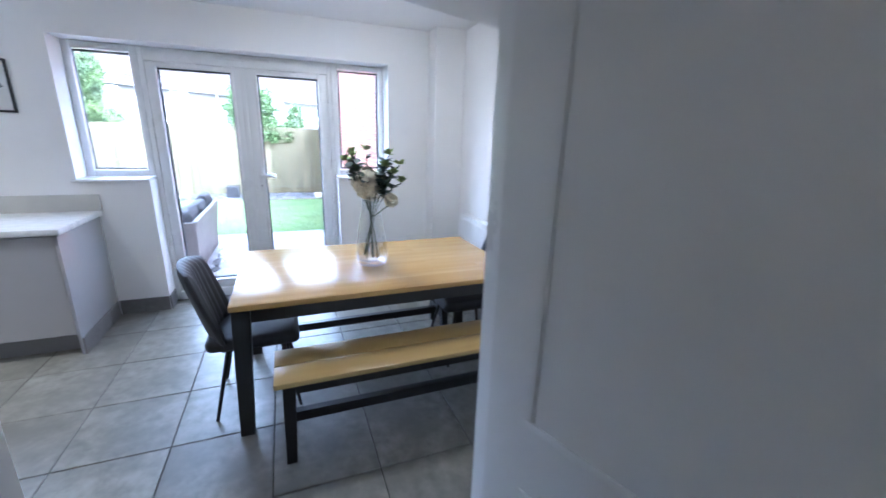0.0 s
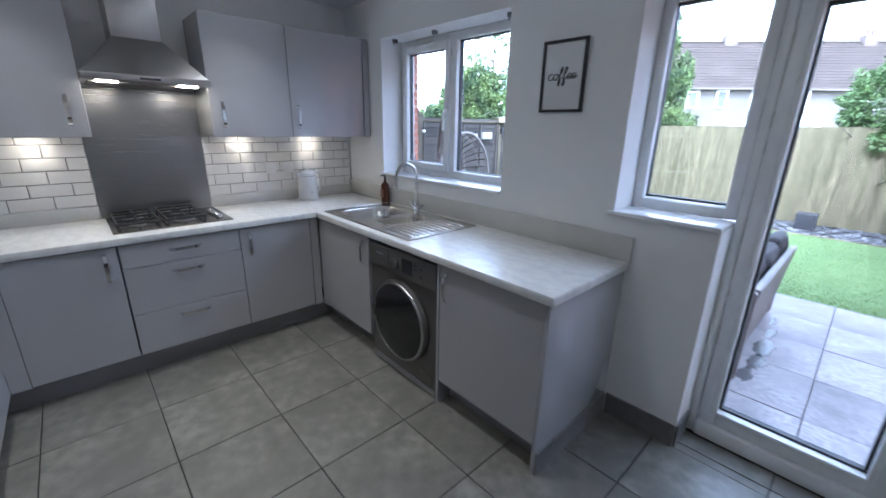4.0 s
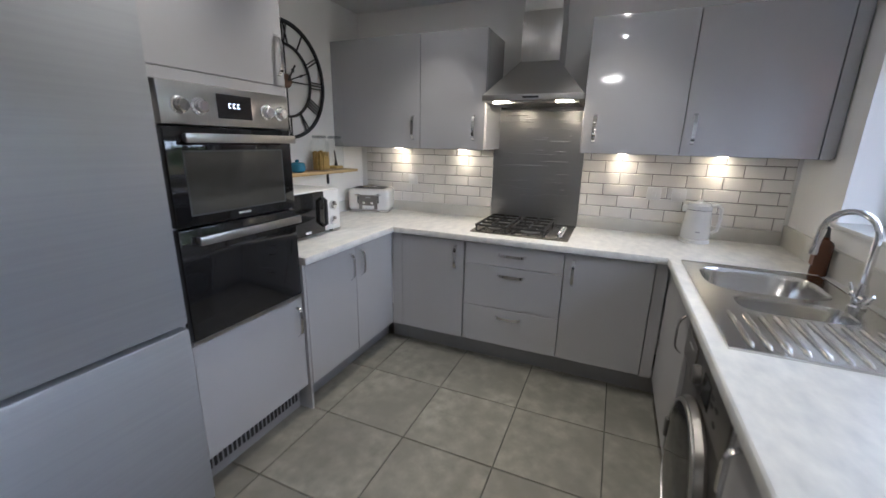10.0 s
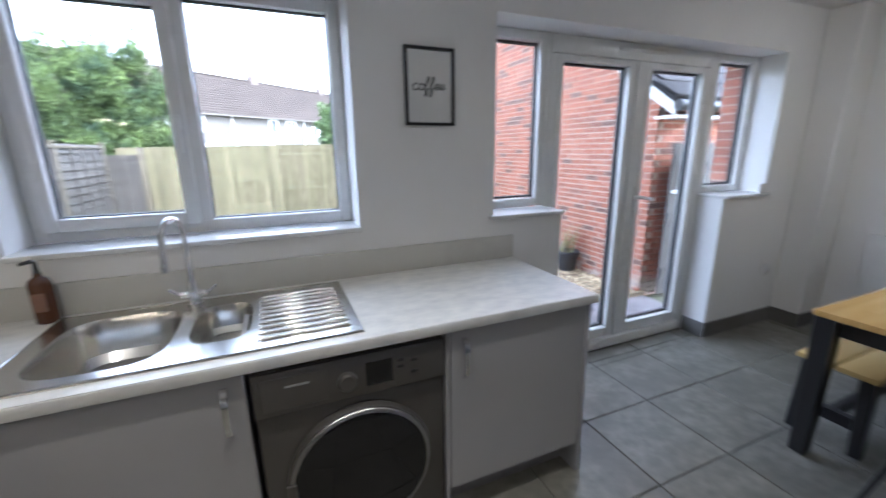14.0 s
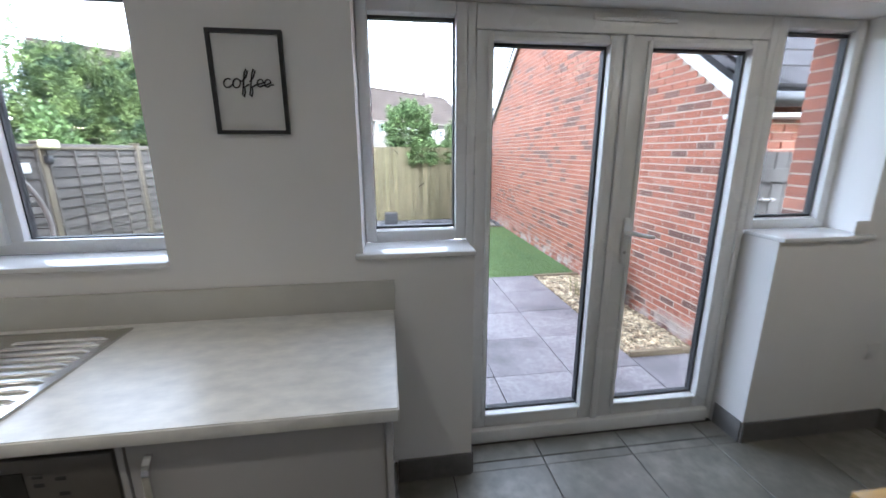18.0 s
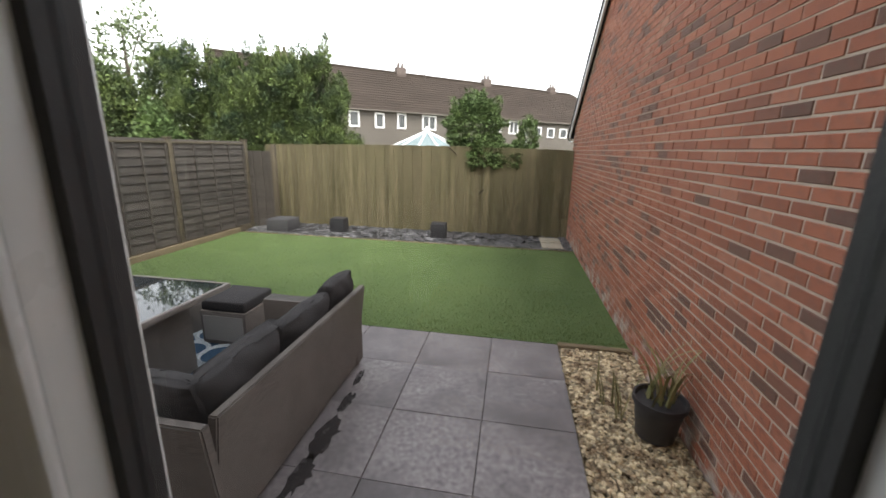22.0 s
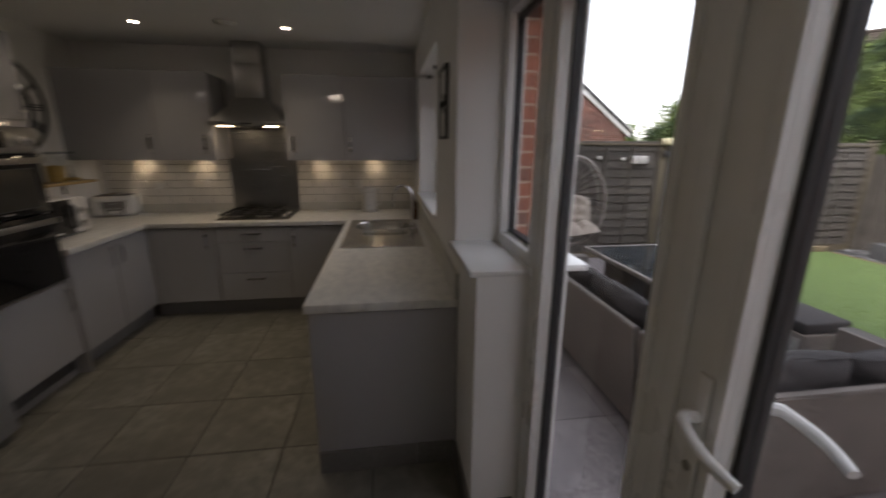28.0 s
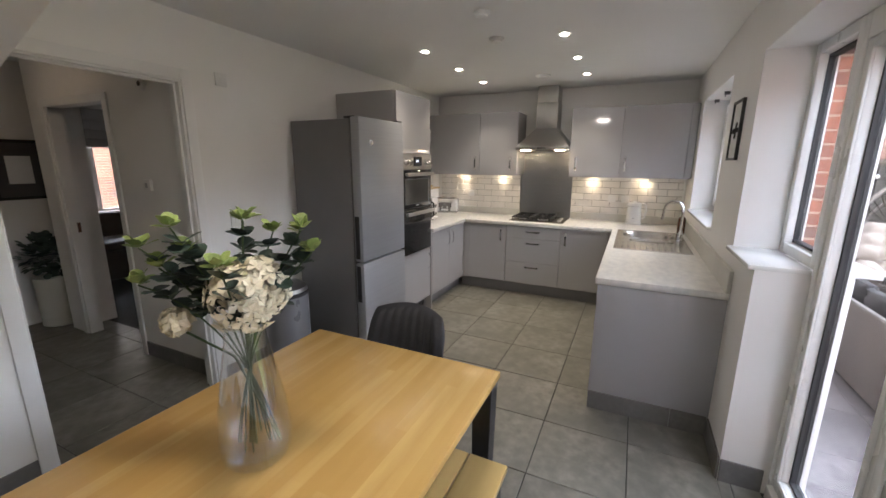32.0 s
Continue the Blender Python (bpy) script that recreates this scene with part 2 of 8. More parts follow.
M["shelf_wood"] = plank_mat("pale_shelf_wood", (0.5, 0.36, 0.17), (0.45, 0.32, 0.15), 0.5, 0.2, 3.0, "x")
M["charcoal"] = mat("charcoal_velvet_leather", (0.042, 0.043, 0.05), 0.55, dark=(0.03, 0.031, 0.037), scale=7, fine=0.2, fscale=160, bump=0.08, bscale=320)
# tint set low to dim the garden seen through it against the room
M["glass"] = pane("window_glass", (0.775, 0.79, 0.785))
M["vase_glass"] = pane("clear_vase_glass", (0.93, 0.945, 0.955), 1.0, 0.02, 1.0, 0.10)
M["jar_glass"] = pane("jar_glass", (0.94, 0.95, 0.95))
M["lid_glass"] = pane("lid_glass", (0.72, 0.75, 0.76), face=0.06)
M["mirror"] = nodes_of("mirror")[0]
for k_, v_ in (("Base Color", (0.9, 0.9, 0.9, 1)), ("Metallic", 1.0), ("Roughness", 0.015)):
    M["mirror"].node_tree.nodes["Principled BSDF"].inputs[k_].default_value = v_
M["white_plastic"] = mat("white_plastic", (0.75, 0.745, 0.73), 0.3, scale=6)
M["white_enamel"] = mat("white_enamel", (0.76, 0.755, 0.745), 0.2, scale=4)
M["spot"] = glow("downlight_lamp", (1, 0.9, 0.75), 5.0)
M["warm"] = glow("warm_led", (1, 0.8, 0.5), 3.0)
M["led"] = glow("oven_display", (0.8, 0.9, 1.0), 0.12)
M["paper"] = mat("white_print_paper", (0.74, 0.735, 0.72), 0.7, scale=3)
M["ink"] = mat("black_ink", (0.015, 0.015, 0.016), 0.6)
M["mark_grey"] = mat("grey_mark", (0.4, 0.4, 0.41), 0.5)
M["amber"] = mat("amber_bottle", (0.085, 0.03, 0.014), 0.12, scale=5)
M["brown"] = mat("brown_rust", (0.12, 0.065, 0.04), 0.6, scale=9)
M["blue"] = mat("blue_glazed_pot", (0.03, 0.17, 0.28), 0.25, scale=5)
M["pasta"] = mat("dry_pasta", (0.62, 0.42, 0.12), 0.6, fine=0.5, fscale=60, bump=0.6, bscale=60)
M["radiator"] = mat("white_radiator_enamel", (0.78, 0.78, 0.77), 0.3, scale=3)


# ---- building helpers ----
def box(bm, x0, y0, z0, x1, y1, z1, r=0.0, seg=2):
    """A box between two corners, its edges rounded by r."""
    res = bmesh.ops.create_cube(bm, size=1)
    vs = res["verts"]
    for v in vs:
        v.co = Vector(((x0 + x1) / 2 + v.co.x * (x1 - x0), (y0 + y1) / 2 + v.co.y * (y1 - y0), (z0 + z1) / 2 + v.co.z * (z1 - z0)))
    if r:
        es = list({e for v in vs for e in v.link_edges})
        bmesh.ops.bevel(bm, geom=es, offset=min(r, 0.49 * min(abs(x1 - x0), abs(y1 - y0), abs(z1 - z0))), segments=seg, profile=0.5, affect="EDGES")
    return bm


def B(*a, r=0.0, seg=2):
    bm = bmesh.new()
    if isinstance(a[0], (tuple, list)):
        for q in a:
            box(bm, *q, r=r, seg=seg)
    else:
        box(bm, *a, r=r, seg=seg)
    return bm


def lathe(profile, seg=32, centre=(0, 0), bm=None):
    """A solid of revolution about z from (radius, height) pairs."""
    bm = bm or bmesh.new()
    rings = []
    for rad, z in profile:
        rings.append([bm.verts.new((centre[0] + rad * math.cos(2 * math.pi * i / seg), centre[1] + rad * math.sin(2 * math.pi * i / seg), z)) for i in range(seg)])
    for a, b in zip(rings, rings[1:]):
        for i in range(seg):
            bm.faces.new((a[i], a[(i + 1) % seg], b[(i + 1) % seg], b[i]))
    bm.faces.new(list(reversed(rings[0])))
    bm.faces.new(rings[-1])
    return bm


def tube(points, rad, seg=10, bm=None, closed=False):
    """A round bar along points; rad may be a list."""
    bm = bm or bmesh.new()
    pts = [Vector(p) for p in points]
    rads = rad if isinstance(rad, (list, tuple)) else [rad] * len(pts)
    rings, up, m = [], None, len(pts)
    for i, p in enumerate(pts):
        d = (pts[(i + 1) % m] - pts[i - 1]) if closed else (pts[min(i + 1, m - 1)] - pts[max(i - 1, 0)])
        d.normalize()
        if up is None:
            up = Vector((0, 0, 1)) if abs(d.z) < 0.9 else Vector((1, 0, 0))
        side = d.cross(up).normalized()
        up = side.cross(d).normalized()
        rings.append([bm.verts.new(p + (side * math.cos(2 * math.pi * j / seg) + up * math.sin(2 * math.pi * j / seg)) * rads[i]) for j in range(seg)])
    pairs = list(zip(rings, rings[1:])) + ([(rings[-1], rings[0])] if closed else [])
    for a, b in pairs:
        for j in range(seg):
            bm.faces.new((a[j], a[(j + 1) % seg], b[(j + 1) % seg], b[j]))
    if not closed:
        bm.faces.new(list(reversed(rings[0])))
        bm.faces.new(rings[-1])
    return bm


def arc(c, r, a0, a1, n, plane="xz"):
    out = []
    for i in range(n + 1):
        a = radians(a0 + (a1 - a0) * i / n)
        u, v = r * math.cos(a), r * math.sin(a)
        out.append({"xz": (c[0] + u, c[1], c[2] + v), "xy": (c[0] + u, c[1] + v, c[2]), "yz": (c[0], c[1] + u, c[2] + v)}[plane])
    return out


def prism(outline, z0, z1, bm=None):
    """A flat outline (x, y), counter-clockwise, raised from z0 to z1."""
    bm = bm or bmesh.new()
    lo = [bm.verts.new((x, y, z0)) for x, y in outline]
    hi = [bm.verts.new((x, y, z1)) for x, y in outline]
    bm.faces.new(list(reversed(lo)))
    bm.faces.new(hi)
    k = len(lo)
    for i in range(k):
        bm.faces.new((lo[i], lo[(i + 1) % k], hi[(i + 1) % k], hi[i]))
    return bm


def mesh_of(name, bm, material, smooth=None):
    me = bpy.data.meshes.new(name)
    bmesh.ops.recalc_face_normals(bm, faces=bm.faces)
    bm.to_mesh(me)
    bm.free()
    me.materials.append(material)
    if smooth:
        me.shade_smooth()
        me.set_sharp_from_angle(angle=radians(smooth))
    return me


def part(name, bm, material, parent, label="", smooth=35, m=None):
    ob = new(name, mesh_of(name, bm, material, smooth))
    ob.parent = parent
    if m is not None:
        ob.matrix_basis = m
    if label:
        ob["label"] = label
    return ob


def thing(name, label, category, at=(0, 0, 0), rz=0, group="", kind=""):
    ob = new(name)
    ob.empty_display_size = 0.1
    ob.matrix_basis = pose(*at, 0, 0, rz)
    return tagged(ob, label, category, group, kind)


def solo(name, bm, material, label, category, at=(0, 0, 0), rz=0, group="", kind="", smooth=35):
    ob = new(name, mesh_of(name, bm, material, smooth))
    ob.matrix_basis = pose(*at, 0, 0, rz)
    return tagged(ob, label, category, group, kind)


def shared(name, me, parent, m, label=""):
    ob = new(name, me)
    ob.parent = parent
    ob.matrix_basis = m
    if label:
        ob["label"] = label
    return ob


# ---- the room ----
XW, XE, YS, YN, ZC = -4.08, 1.71, 0.80, 3.95, 2.51
YO = 4.30  # outer face of the garden wall
GZ = -0.20  # level of the garden
DX0, DX1 = -0.435, 0.495  # hall doorway
WX0, WX1, WZ0, WZ1 = -3.515, -2.21, 1.14, 2.21  # kitchen window
LX, RX, LJ, RJ, SZ, HZ = -1.46, 1.02, -0.985, 0.53, 1.14, 2.19  # garden door set


def structure(name, bm, material, label, category="wall"):
    return solo(name, bm, material, label, category, kind="structure", smooth=None)


structure("wall_north", B((XW - 0.12, YN, -0.25, WX0, YO, 2.7), (WX0, YN, -0.25, WX1, YO, WZ0), (WX0, YN, WZ1, WX1, YO, 2.7), (WX1, YN, -0.25, LX, YO, 2.7),
    (LX, YN, -0.25, LJ, YO, SZ), (RJ, YN, -0.25, RX, YO, SZ), (LX, YN, HZ, RX, YO, 2.7), (RX, YN, -0.25, XE + 0.12, YO, 2.7)), M["wall"], "white plastered wall with a window and a garden door set")
structure("wall_west", B(XW - 0.12, -4.0, -0.25, XW, YN, 2.7), M["wall"], "white plastered wall behind the hob and wall units")
structure("wall_south", B((XW, YS - 0.11, 0, DX0, YS, 2.7), (DX0, YS - 0.11, 2.115, DX1, YS, 2.7), (DX1, YS - 0.11, 0, XE, YS, 2.7)), M["wall"], "white plastered wall with the hall doorway")
structure("wall_east", B(XE, -4.0, -0.25, XE + 0.12, YN, 2.7), M["wall"], "white plastered wall with the round mirror")
structure("wall_boxing", B(1.42, 3.74, 0, XE - 0.001, YN - 0.001, ZC), M["wall"], "white boxed-in pipe duct in the corner")
structure("ceiling", B(XW, -4.0, ZC, XE, YN, ZC + 0.1), M["ceiling"], "plain white plastered ceiling", "ceiling")
structure("floor", B((XW, -4.0, -0.2, XE, YN, -0.006), (LJ, YN, -0.2, RJ, 4.235, -0.006)), M["floor_grout"], "dark grout bed under grey stone floor tiles", "floor")

# ---- window and garden door set ----
FY0, FY1, GY = 4.155, 4.235, 4.205  # frame faces and glass


def frame_ring(parent, name, x0, x1, z0, z1, w, y0, y1, label="", r=0.006):
    """Four mitred-looking rails round an opening."""
    part(name, B((x0, y0, z0, x0 + w, y1, z1), (x1 - w, y0, z0, x1, y1, z1), (x0 + w, y0 + 0.001, z0, x1 - w, y1, z0 + w), (x0 + w, y0 + 0.001, z1 - w, x1 - w, y1, z1), r=r), M["upvc"], parent, label)


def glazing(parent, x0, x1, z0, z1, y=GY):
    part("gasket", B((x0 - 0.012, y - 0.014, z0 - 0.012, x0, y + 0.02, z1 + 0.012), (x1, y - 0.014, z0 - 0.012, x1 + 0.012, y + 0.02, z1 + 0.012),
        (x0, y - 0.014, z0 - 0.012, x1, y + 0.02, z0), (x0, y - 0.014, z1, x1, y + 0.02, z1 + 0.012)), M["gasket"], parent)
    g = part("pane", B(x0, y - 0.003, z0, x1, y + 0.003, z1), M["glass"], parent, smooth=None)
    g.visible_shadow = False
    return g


def sill_board(name, x0, x1, label):
    return solo(name, B(x0, YN - 0.028, SZ - 0.002, x1, FY0, SZ + 0.022, r=0.008), M["sill"], label, "window sill", kind="structure")


win = thing("window_1", "white plastic kitchen window with an opening casement", "window", kind="structure")
frame_ring(win, "window_frame", WX0 + 0.002, WX1 - 0.002, WZ0 + 0.022, WZ1 - 0.002, 0.055, FY0, FY1)
part("mullion", B(-2.925, FY0 + 0.002, WZ0 + 0.07, -2.857, FY1, WZ1 - 0.05, r=0.006), M["upvc"], win)
cas = part("casement", B((-3.475, FY0 - 0.022, 1.205, -3.42, FY1 - 0.02, 2.16), (-2.96, FY0 - 0.022, 1.205, -2.905, FY1 - 0.02, 2.16), (-3.42, FY0 - 0.021, 1.205, -2.96, FY1 - 0.02, 1.26), (-3.42, FY0 - 0.021, 2.105, -2.96, FY1 - 0.02, 2.16), r=0.008), M["upvc"], win)
glazing(win, -3.415, -2.965, 1.265, 2.10, 4.18)
glazing(win, -2.852, -2.272, 1.222, 2.148)
part("window_handle", B((-2.945, FY0 - 0.045, 1.62, -2.92, FY0 - 0.02, 1.68), (-2.942, FY0 - 0.06, 1.52, -2.923, FY0 - 0.043, 1.665), r=0.006), M["upvc"], cas, "white window handle")
sill_board("window_sill", WX0 - 0.004, WX1 + 0.004, "glossy white sill board under the kitchen window")
for bx in (-3.46, -2.98, -2.3):
    br = solo("blind_bracket", B((bx, 4.02, WZ1 - 0.028, bx + 0.022, 4.06, WZ1 - 0.001), (bx + 0.006, 4.026, WZ1 - 0.046, bx + 0.016, 4.031, WZ1 - 0.02), r=0.002), M["silver"], "small grey metal blind bracket on the reveal", "bracket", group="blind brackets")

ds = thing("window_2", "white plastic sidelight window beside the garden doors", "window", kind="structure")
frame_ring(ds, "window_frame", LX + 0.002, LJ + 0.001, SZ + 0.023, HZ - 0.002, 0.05, FY0, FY1)
glazing(ds, -1.405, -1.04, SZ + 0.09, HZ - 0.07)
ds = thing("window_3", "white plastic sidelight window beside the garden doors", "window", kind="structure")
frame_ring(ds, "window_frame", RJ - 0.001, RX - 0.002, SZ + 0.023, HZ - 0.002, 0.05, FY0, FY1)
glazing(ds, 0.60, 0.955, SZ + 0.09, HZ - 0.07)
sill_board("window_sill", LX - 0.03, LJ + 0.004, "glossy white sill board under a sidelight window")
sill_board("window_sill", RJ - 0.004, RX + 0.03, "glossy white sill board under a sidelight window")

fr = thing("door_frame", "white plastic frame of the garden doors with a trickle vent", "door frame", kind="structure")
part("jamb", B(LJ + 0.002, FY0, 0.002, LJ + 0.04, FY1, HZ - 0.002, r=0.005), M["upvc"], fr)
part("jamb", B(RJ - 0.04, FY0, 0.002, RJ - 0.002, FY1, HZ - 0.002, r=0.005), M["upvc"], fr)
part("head", B(LJ + 0.041, FY0, 2.085, RJ - 0.041, FY1, HZ - 0.002, r=0.005), M["upvc"], fr)
part("threshold", B(LJ + 0.041, FY0 - 0.02, 0.002, RJ - 0.041, FY1, 0.085, r=0.01), M["upvc"], fr)
part("vent", B((-0.42, FY0 - 0.014, 2.135, -0.01, FY0, 2.165), (-0.41, FY0 - 0.02, 2.145, -0.02, FY0 - 0.012, 2.15), r=0.003), M["white_plastic"], fr, "white slotted trickle vent")


def door_handle(parent, x, z, side, material):
    s = -1 if side == "in" else 1
    yb = FY0 if side == "in" else FY1 + 0.01
    part("door_handle", B((x - 0.016, min(yb, yb + s * 0.012), z - 0.16, x + 0.016, max(yb, yb + s * 0.012), z + 0.08), r=0.01), material, parent)
    pts = [(x, yb, z), (x, yb + s * 0.035, z + 0.004), (x + 0.012, yb + s * 0.05, z + 0.006)] + [(x + 0.012 + 0.115 * k / 6, yb + s * (0.05 + 0.012 * math.sin(k / 6 * 3.1)), z + 0.006 - 0.004 * k) for k in range(1, 7)]
    part("lever", tube(pts, [0.012, 0.012, 0.012, 0.011, 0.011, 0.011, 0.01, 0.01, 0.009], 10), material, parent)
    part("keyhole", tube([(x, yb + s * 0.014, z - 0.10), (x, yb + s * 0.008, z - 0.10)], 0.009, 12), M["steel"], parent)


def leaf(name, x0, x1, g0, g1):
    d = thing(name, "closed white plastic garden door with a full glass pane", "door", kind="structure")
    z0, z1, gz0, gz1 = 0.088, 2.083, 0.185, 2.028
    part("sash", B((x0, FY0 + 0.004, z0, g0 - 0.012, FY1 + 0.006, z1), (g1 + 0.012, FY0 + 0.004, z0, x1, FY1 + 0.006, z1), (g0 - 0.012, FY0 + 0.005, z0, g1 + 0.012, FY1 + 0.006, gz0 - 0.012), (g0 - 0.012, FY0 + 0.005, gz1 + 0.012, g1 + 0.012, FY1 + 0.006, z1), r=0.007), M["upvc"], d)
    part("bead", B((g0 - 0.035, FY0 - 0.006, gz0 - 0.035, g0 - 0.012, FY0 + 0.006, gz1 + 0.035), (g1 + 0.012, FY0 - 0.006, gz0 - 0.035, g1 + 0.035, FY0 + 0.006, gz1 + 0.035), (g0 - 0.012, FY0 - 0.006, gz0 - 0.035, g1 + 0.012, FY0 + 0.006, gz0 - 0.012), (g0 - 0.012, FY0 - 0.006, gz1 + 0.012, g1 + 0.012, FY0 + 0.006, gz1 + 0.035), r=0.005), M["upvc"], d)
    glazing(d, g0, g1, gz0, gz1)
    return d


leaf("door_1", LJ + 0.042, -0.232, -0.855, -0.335)
dr = leaf("door_2", -0.226, RJ - 0.042, -0.104, 0.388)
part("weather_strip", B(-0.252, FY0 - 0.01, 0.088, -0.214, FY0 + 0.003, 2.083, r=0.004), M["upvc"], dr)
door_handle(dr, -0.155, 1.165, "in", M["white_plastic"])
door_handle(dr, -0.155, 1.165, "out", M["white_plastic"])

# ---- kitchen ----
WT, WB = 0.912, 0.872  # worktop top and underside


def bow_handle(parent, x, y, z, axis, length, face):
    """A flat chrome bow: two feet and a bar. face: the way that it stands out from the door."""
    f = Vector(face)
    along = Vector({"z": (0, 0, 1), "x": (1, 0, 0), "y": (0, 1, 0)}[axis])
    side = f.cross(along)
    bm = bmesh.new()
    c = Vector((x, y, z))
    pts = []
    for i in range(11):
        u = i / 10 * 2 - 1
        pts.append((u * length / 2, 0.026 * (1 - abs(u) ** 5) + 0.004))
    rings = []
    for u, h in pts:
        p = c + along * u + f * h
        rings.append([bm.verts.new(p + side * a * 0.009 + f * b * 0.0035) for a, b in ((-1, -1), (1, -1), (1, 1), (-1, 1))])
    for a, b in zip(rings, rings[1:]):
        for j in range(4):
            bm.faces.new((a[j], a[(j + 1) % 4], b[(j + 1) % 4], b[j]))
    bm.faces.new(rings[0])
    bm.faces.new(rings[-1])
    return part("handle", bm, M["chrome"], parent, "polished chrome bow handle", smooth=50)


def front(parent, name, x0, y0, z0, x1, y1, z1, material):
    return part(name, B(x0, y0, z0, x1, y1, z1, r=0.002, seg=1), material, parent)


def base_label(kind):
    return "pale grey base cabinet with %s" % kind


G = 0.002
FX = -3.43  # door faces of the hob run
# hob run, against the west wall
c = thing("base_cabinet", base_label("one door beside the hob drawers"), "cabinet", (FX, 1.8, 0), group="base cabinets")
part("body", B(-0.6, -0.24, 0.15, -0.02, 0.244, WB - 0.001), M["grey_matt"], c)
d = front(c, "door", -0.019, -0.232, 0.155, 0, 0.244, 0.862, M["grey_matt"])
bow_handle(d, 0, 0.185, 0.745, "z", 0.17, (1, 0, 0))
c = thing("drawer_cabinet", "pale grey cabinet with three drawers under the hob", "cabinet", (FX, 2.375, 0), group="base cabinets")
part("body", B(-0.6, -0.322, 0.15, -0.02, 0.322, WB - 0.001), M["grey_matt"], c)
for z0, z1 in ((0.722, 0.862), (0.425, 0.718), (0.155, 0.421)):
    d = front(c, "drawer", -0.019, -0.322, z0, 0, 0.322, z1, M["grey_matt"])
    bow_handle(d, 0, 0, z1 - 0.055 if z1 < 0.8 else z1 - 0.06, "y", 0.18, (1, 0, 0))
c = thing("base_cabinet", base_label("one door beside the corner"), "cabinet", (FX, 2.95, 0), group="base cabinets")
part("body", B(-0.6, -0.246, 0.15, -0.02, 0.245, WB - 0.001), M["grey_matt"], c)
d = front(c, "door", -0.019, -0.248, 0.155, 0, 0.245, 0.862, M["grey_matt"])
bow_handle(d, 0, -0.195, 0.745, "z", 0.17, (1, 0, 0))
for y0, y1 in ((1.485, 1.565), (3.2, 3.262)):
    solo("corner_filler", B(FX - 0.05, y0, 0.15, FX - 0.002, y1, 0.87), M["grey_matt"], "pale grey filler strip in the cabinet corner", "filler")
solo("plinth", B(FX - 0.12, 1.43, 0.0, FX - 0.1, 3.37, 0.149), M["plinth"], "grey plinth under the hob run cabinets", "plinth", kind="structure")
# south run
FY = 1.485
c = thing("base_cabinet", base_label("two doors beside the oven tower"), "cabinet", (-2.99, FY, 0), group="base cabinets")
part("body", B(-0.44, -0.6, 0.15, 0.455, -0.02, WB - 0.001), M["grey_matt"], c)
d = front(c, "door", -0.436, -0.019, 0.155, 0.007, 0, 0.862, M["grey_matt"])
bow_handle(d, -0.045, 0, 0.745, "z", 0.17, (0, 1, 0))
d = front(c, "door", 0.011, -0.019, 0.155, 0.455, 0, 0.862, M["grey_matt"])
bow_handle(d, 0.065, 0, 0.745, "z", 0.17, (0, 1, 0))
solo("plinth", B(-3.53, FY - 0.12, 0.0, -2.535, FY - 0.1, 0.149), M["plinth"], "grey plinth under the south run cabinets", "plinth", kind="structure")
solo("end_panel", B(-2.533, 0.81, 0.0, -2.517, FY - 0.004, WB - 0.002), M["grey_matt"], "pale grey panel beside the oven tower", "panel")
# oven tower
tw = thing("oven_tower", "tall pale grey cabinet housing a built-in double oven", "cabinet", (-2.2, 1.47, 0))
part("body", B((-0.312, -0.66, 0.16, 0.33, -0.02, 0.70), (-0.312, -0.66, 0.70, 0.33, -0.55, 1.72), (-0.312, -0.66, 1.72, 0.33, -0.02, 2.23), (-0.312, -0.55, 0.70, -0.294, -0.02, 1.72), (0.296, -0.55, 0.70, 0.33, -0.02, 1.72)), M["grey_matt"], tw)
d = front(tw, "upper_door", -0.31, -0.019, 1.735, 0.328, 0, 2.225, M["grey_gloss"])
bow_handle(d, -0.27, 0, 1.86, "z", 0.17, (0, 1, 0))
front(tw, "rail", -0.31, -0.019, 1.692, 0.328, 0, 1.731, M["grey_gloss"])
d = front(tw, "lower_door", -0.31, -0.019, 0.165, 0.298, 0, 0.70, M["grey_matt"])
bow_handle(d, -0.265, 0, 0.57, "z", 0.17, (0, 1, 0))
gr = part("plinth_grille", B(-0.31, -0.09, 0.0, 0.3, -0.075, 0.158), M["plinth"], tw, "slotted steel plinth grille")
for i in range(22):
    part("slot", B(-0.29 + i * 0.0255, -0.0745, 0.05, -0.276 + i * 0.0255, -0.072, 0.115), M["black"], gr, smooth=None)
ov = thing("double_oven", "built-in steel and black glass double oven", "oven", (-2.2, 1.47, 0))
part("control_panel", B(-0.292, -0.03, 1.545, 0.293, 0.022, 1.69, r=0.004), M["steel"], ov)
part("display", B(-0.085, 0.0225, 1.575, 0.075, 0.026, 1.665, r=0.001, seg=1), M["black_glass"], ov, "black clock display")
for kx in (-0.235, -0.16, 0.15, 0.225):
    k_ = part("knob", lathe([(0.031, 0), (0.031, 0.006), (0.024, 0.008), (0.022, 0.03), (0.018, 0.034)], 24), M["chrome"], ov, "round steel knob", m=pose(kx, 0.022, 1.612, -90))
for i, gx in enumerate((-0.02, 0.0, 0.02)):
    part("digit", B((gx - 0.005, 0.0262, 1.63, gx + 0.003, 0.027, 1.633), (gx - 0.005, 0.0262, 1.615, gx + 0.003, 0.027, 1.618), (gx + 0.003, 0.0262, 1.615, gx + 0.005, 0.027, 1.633)), M["led"], ov)
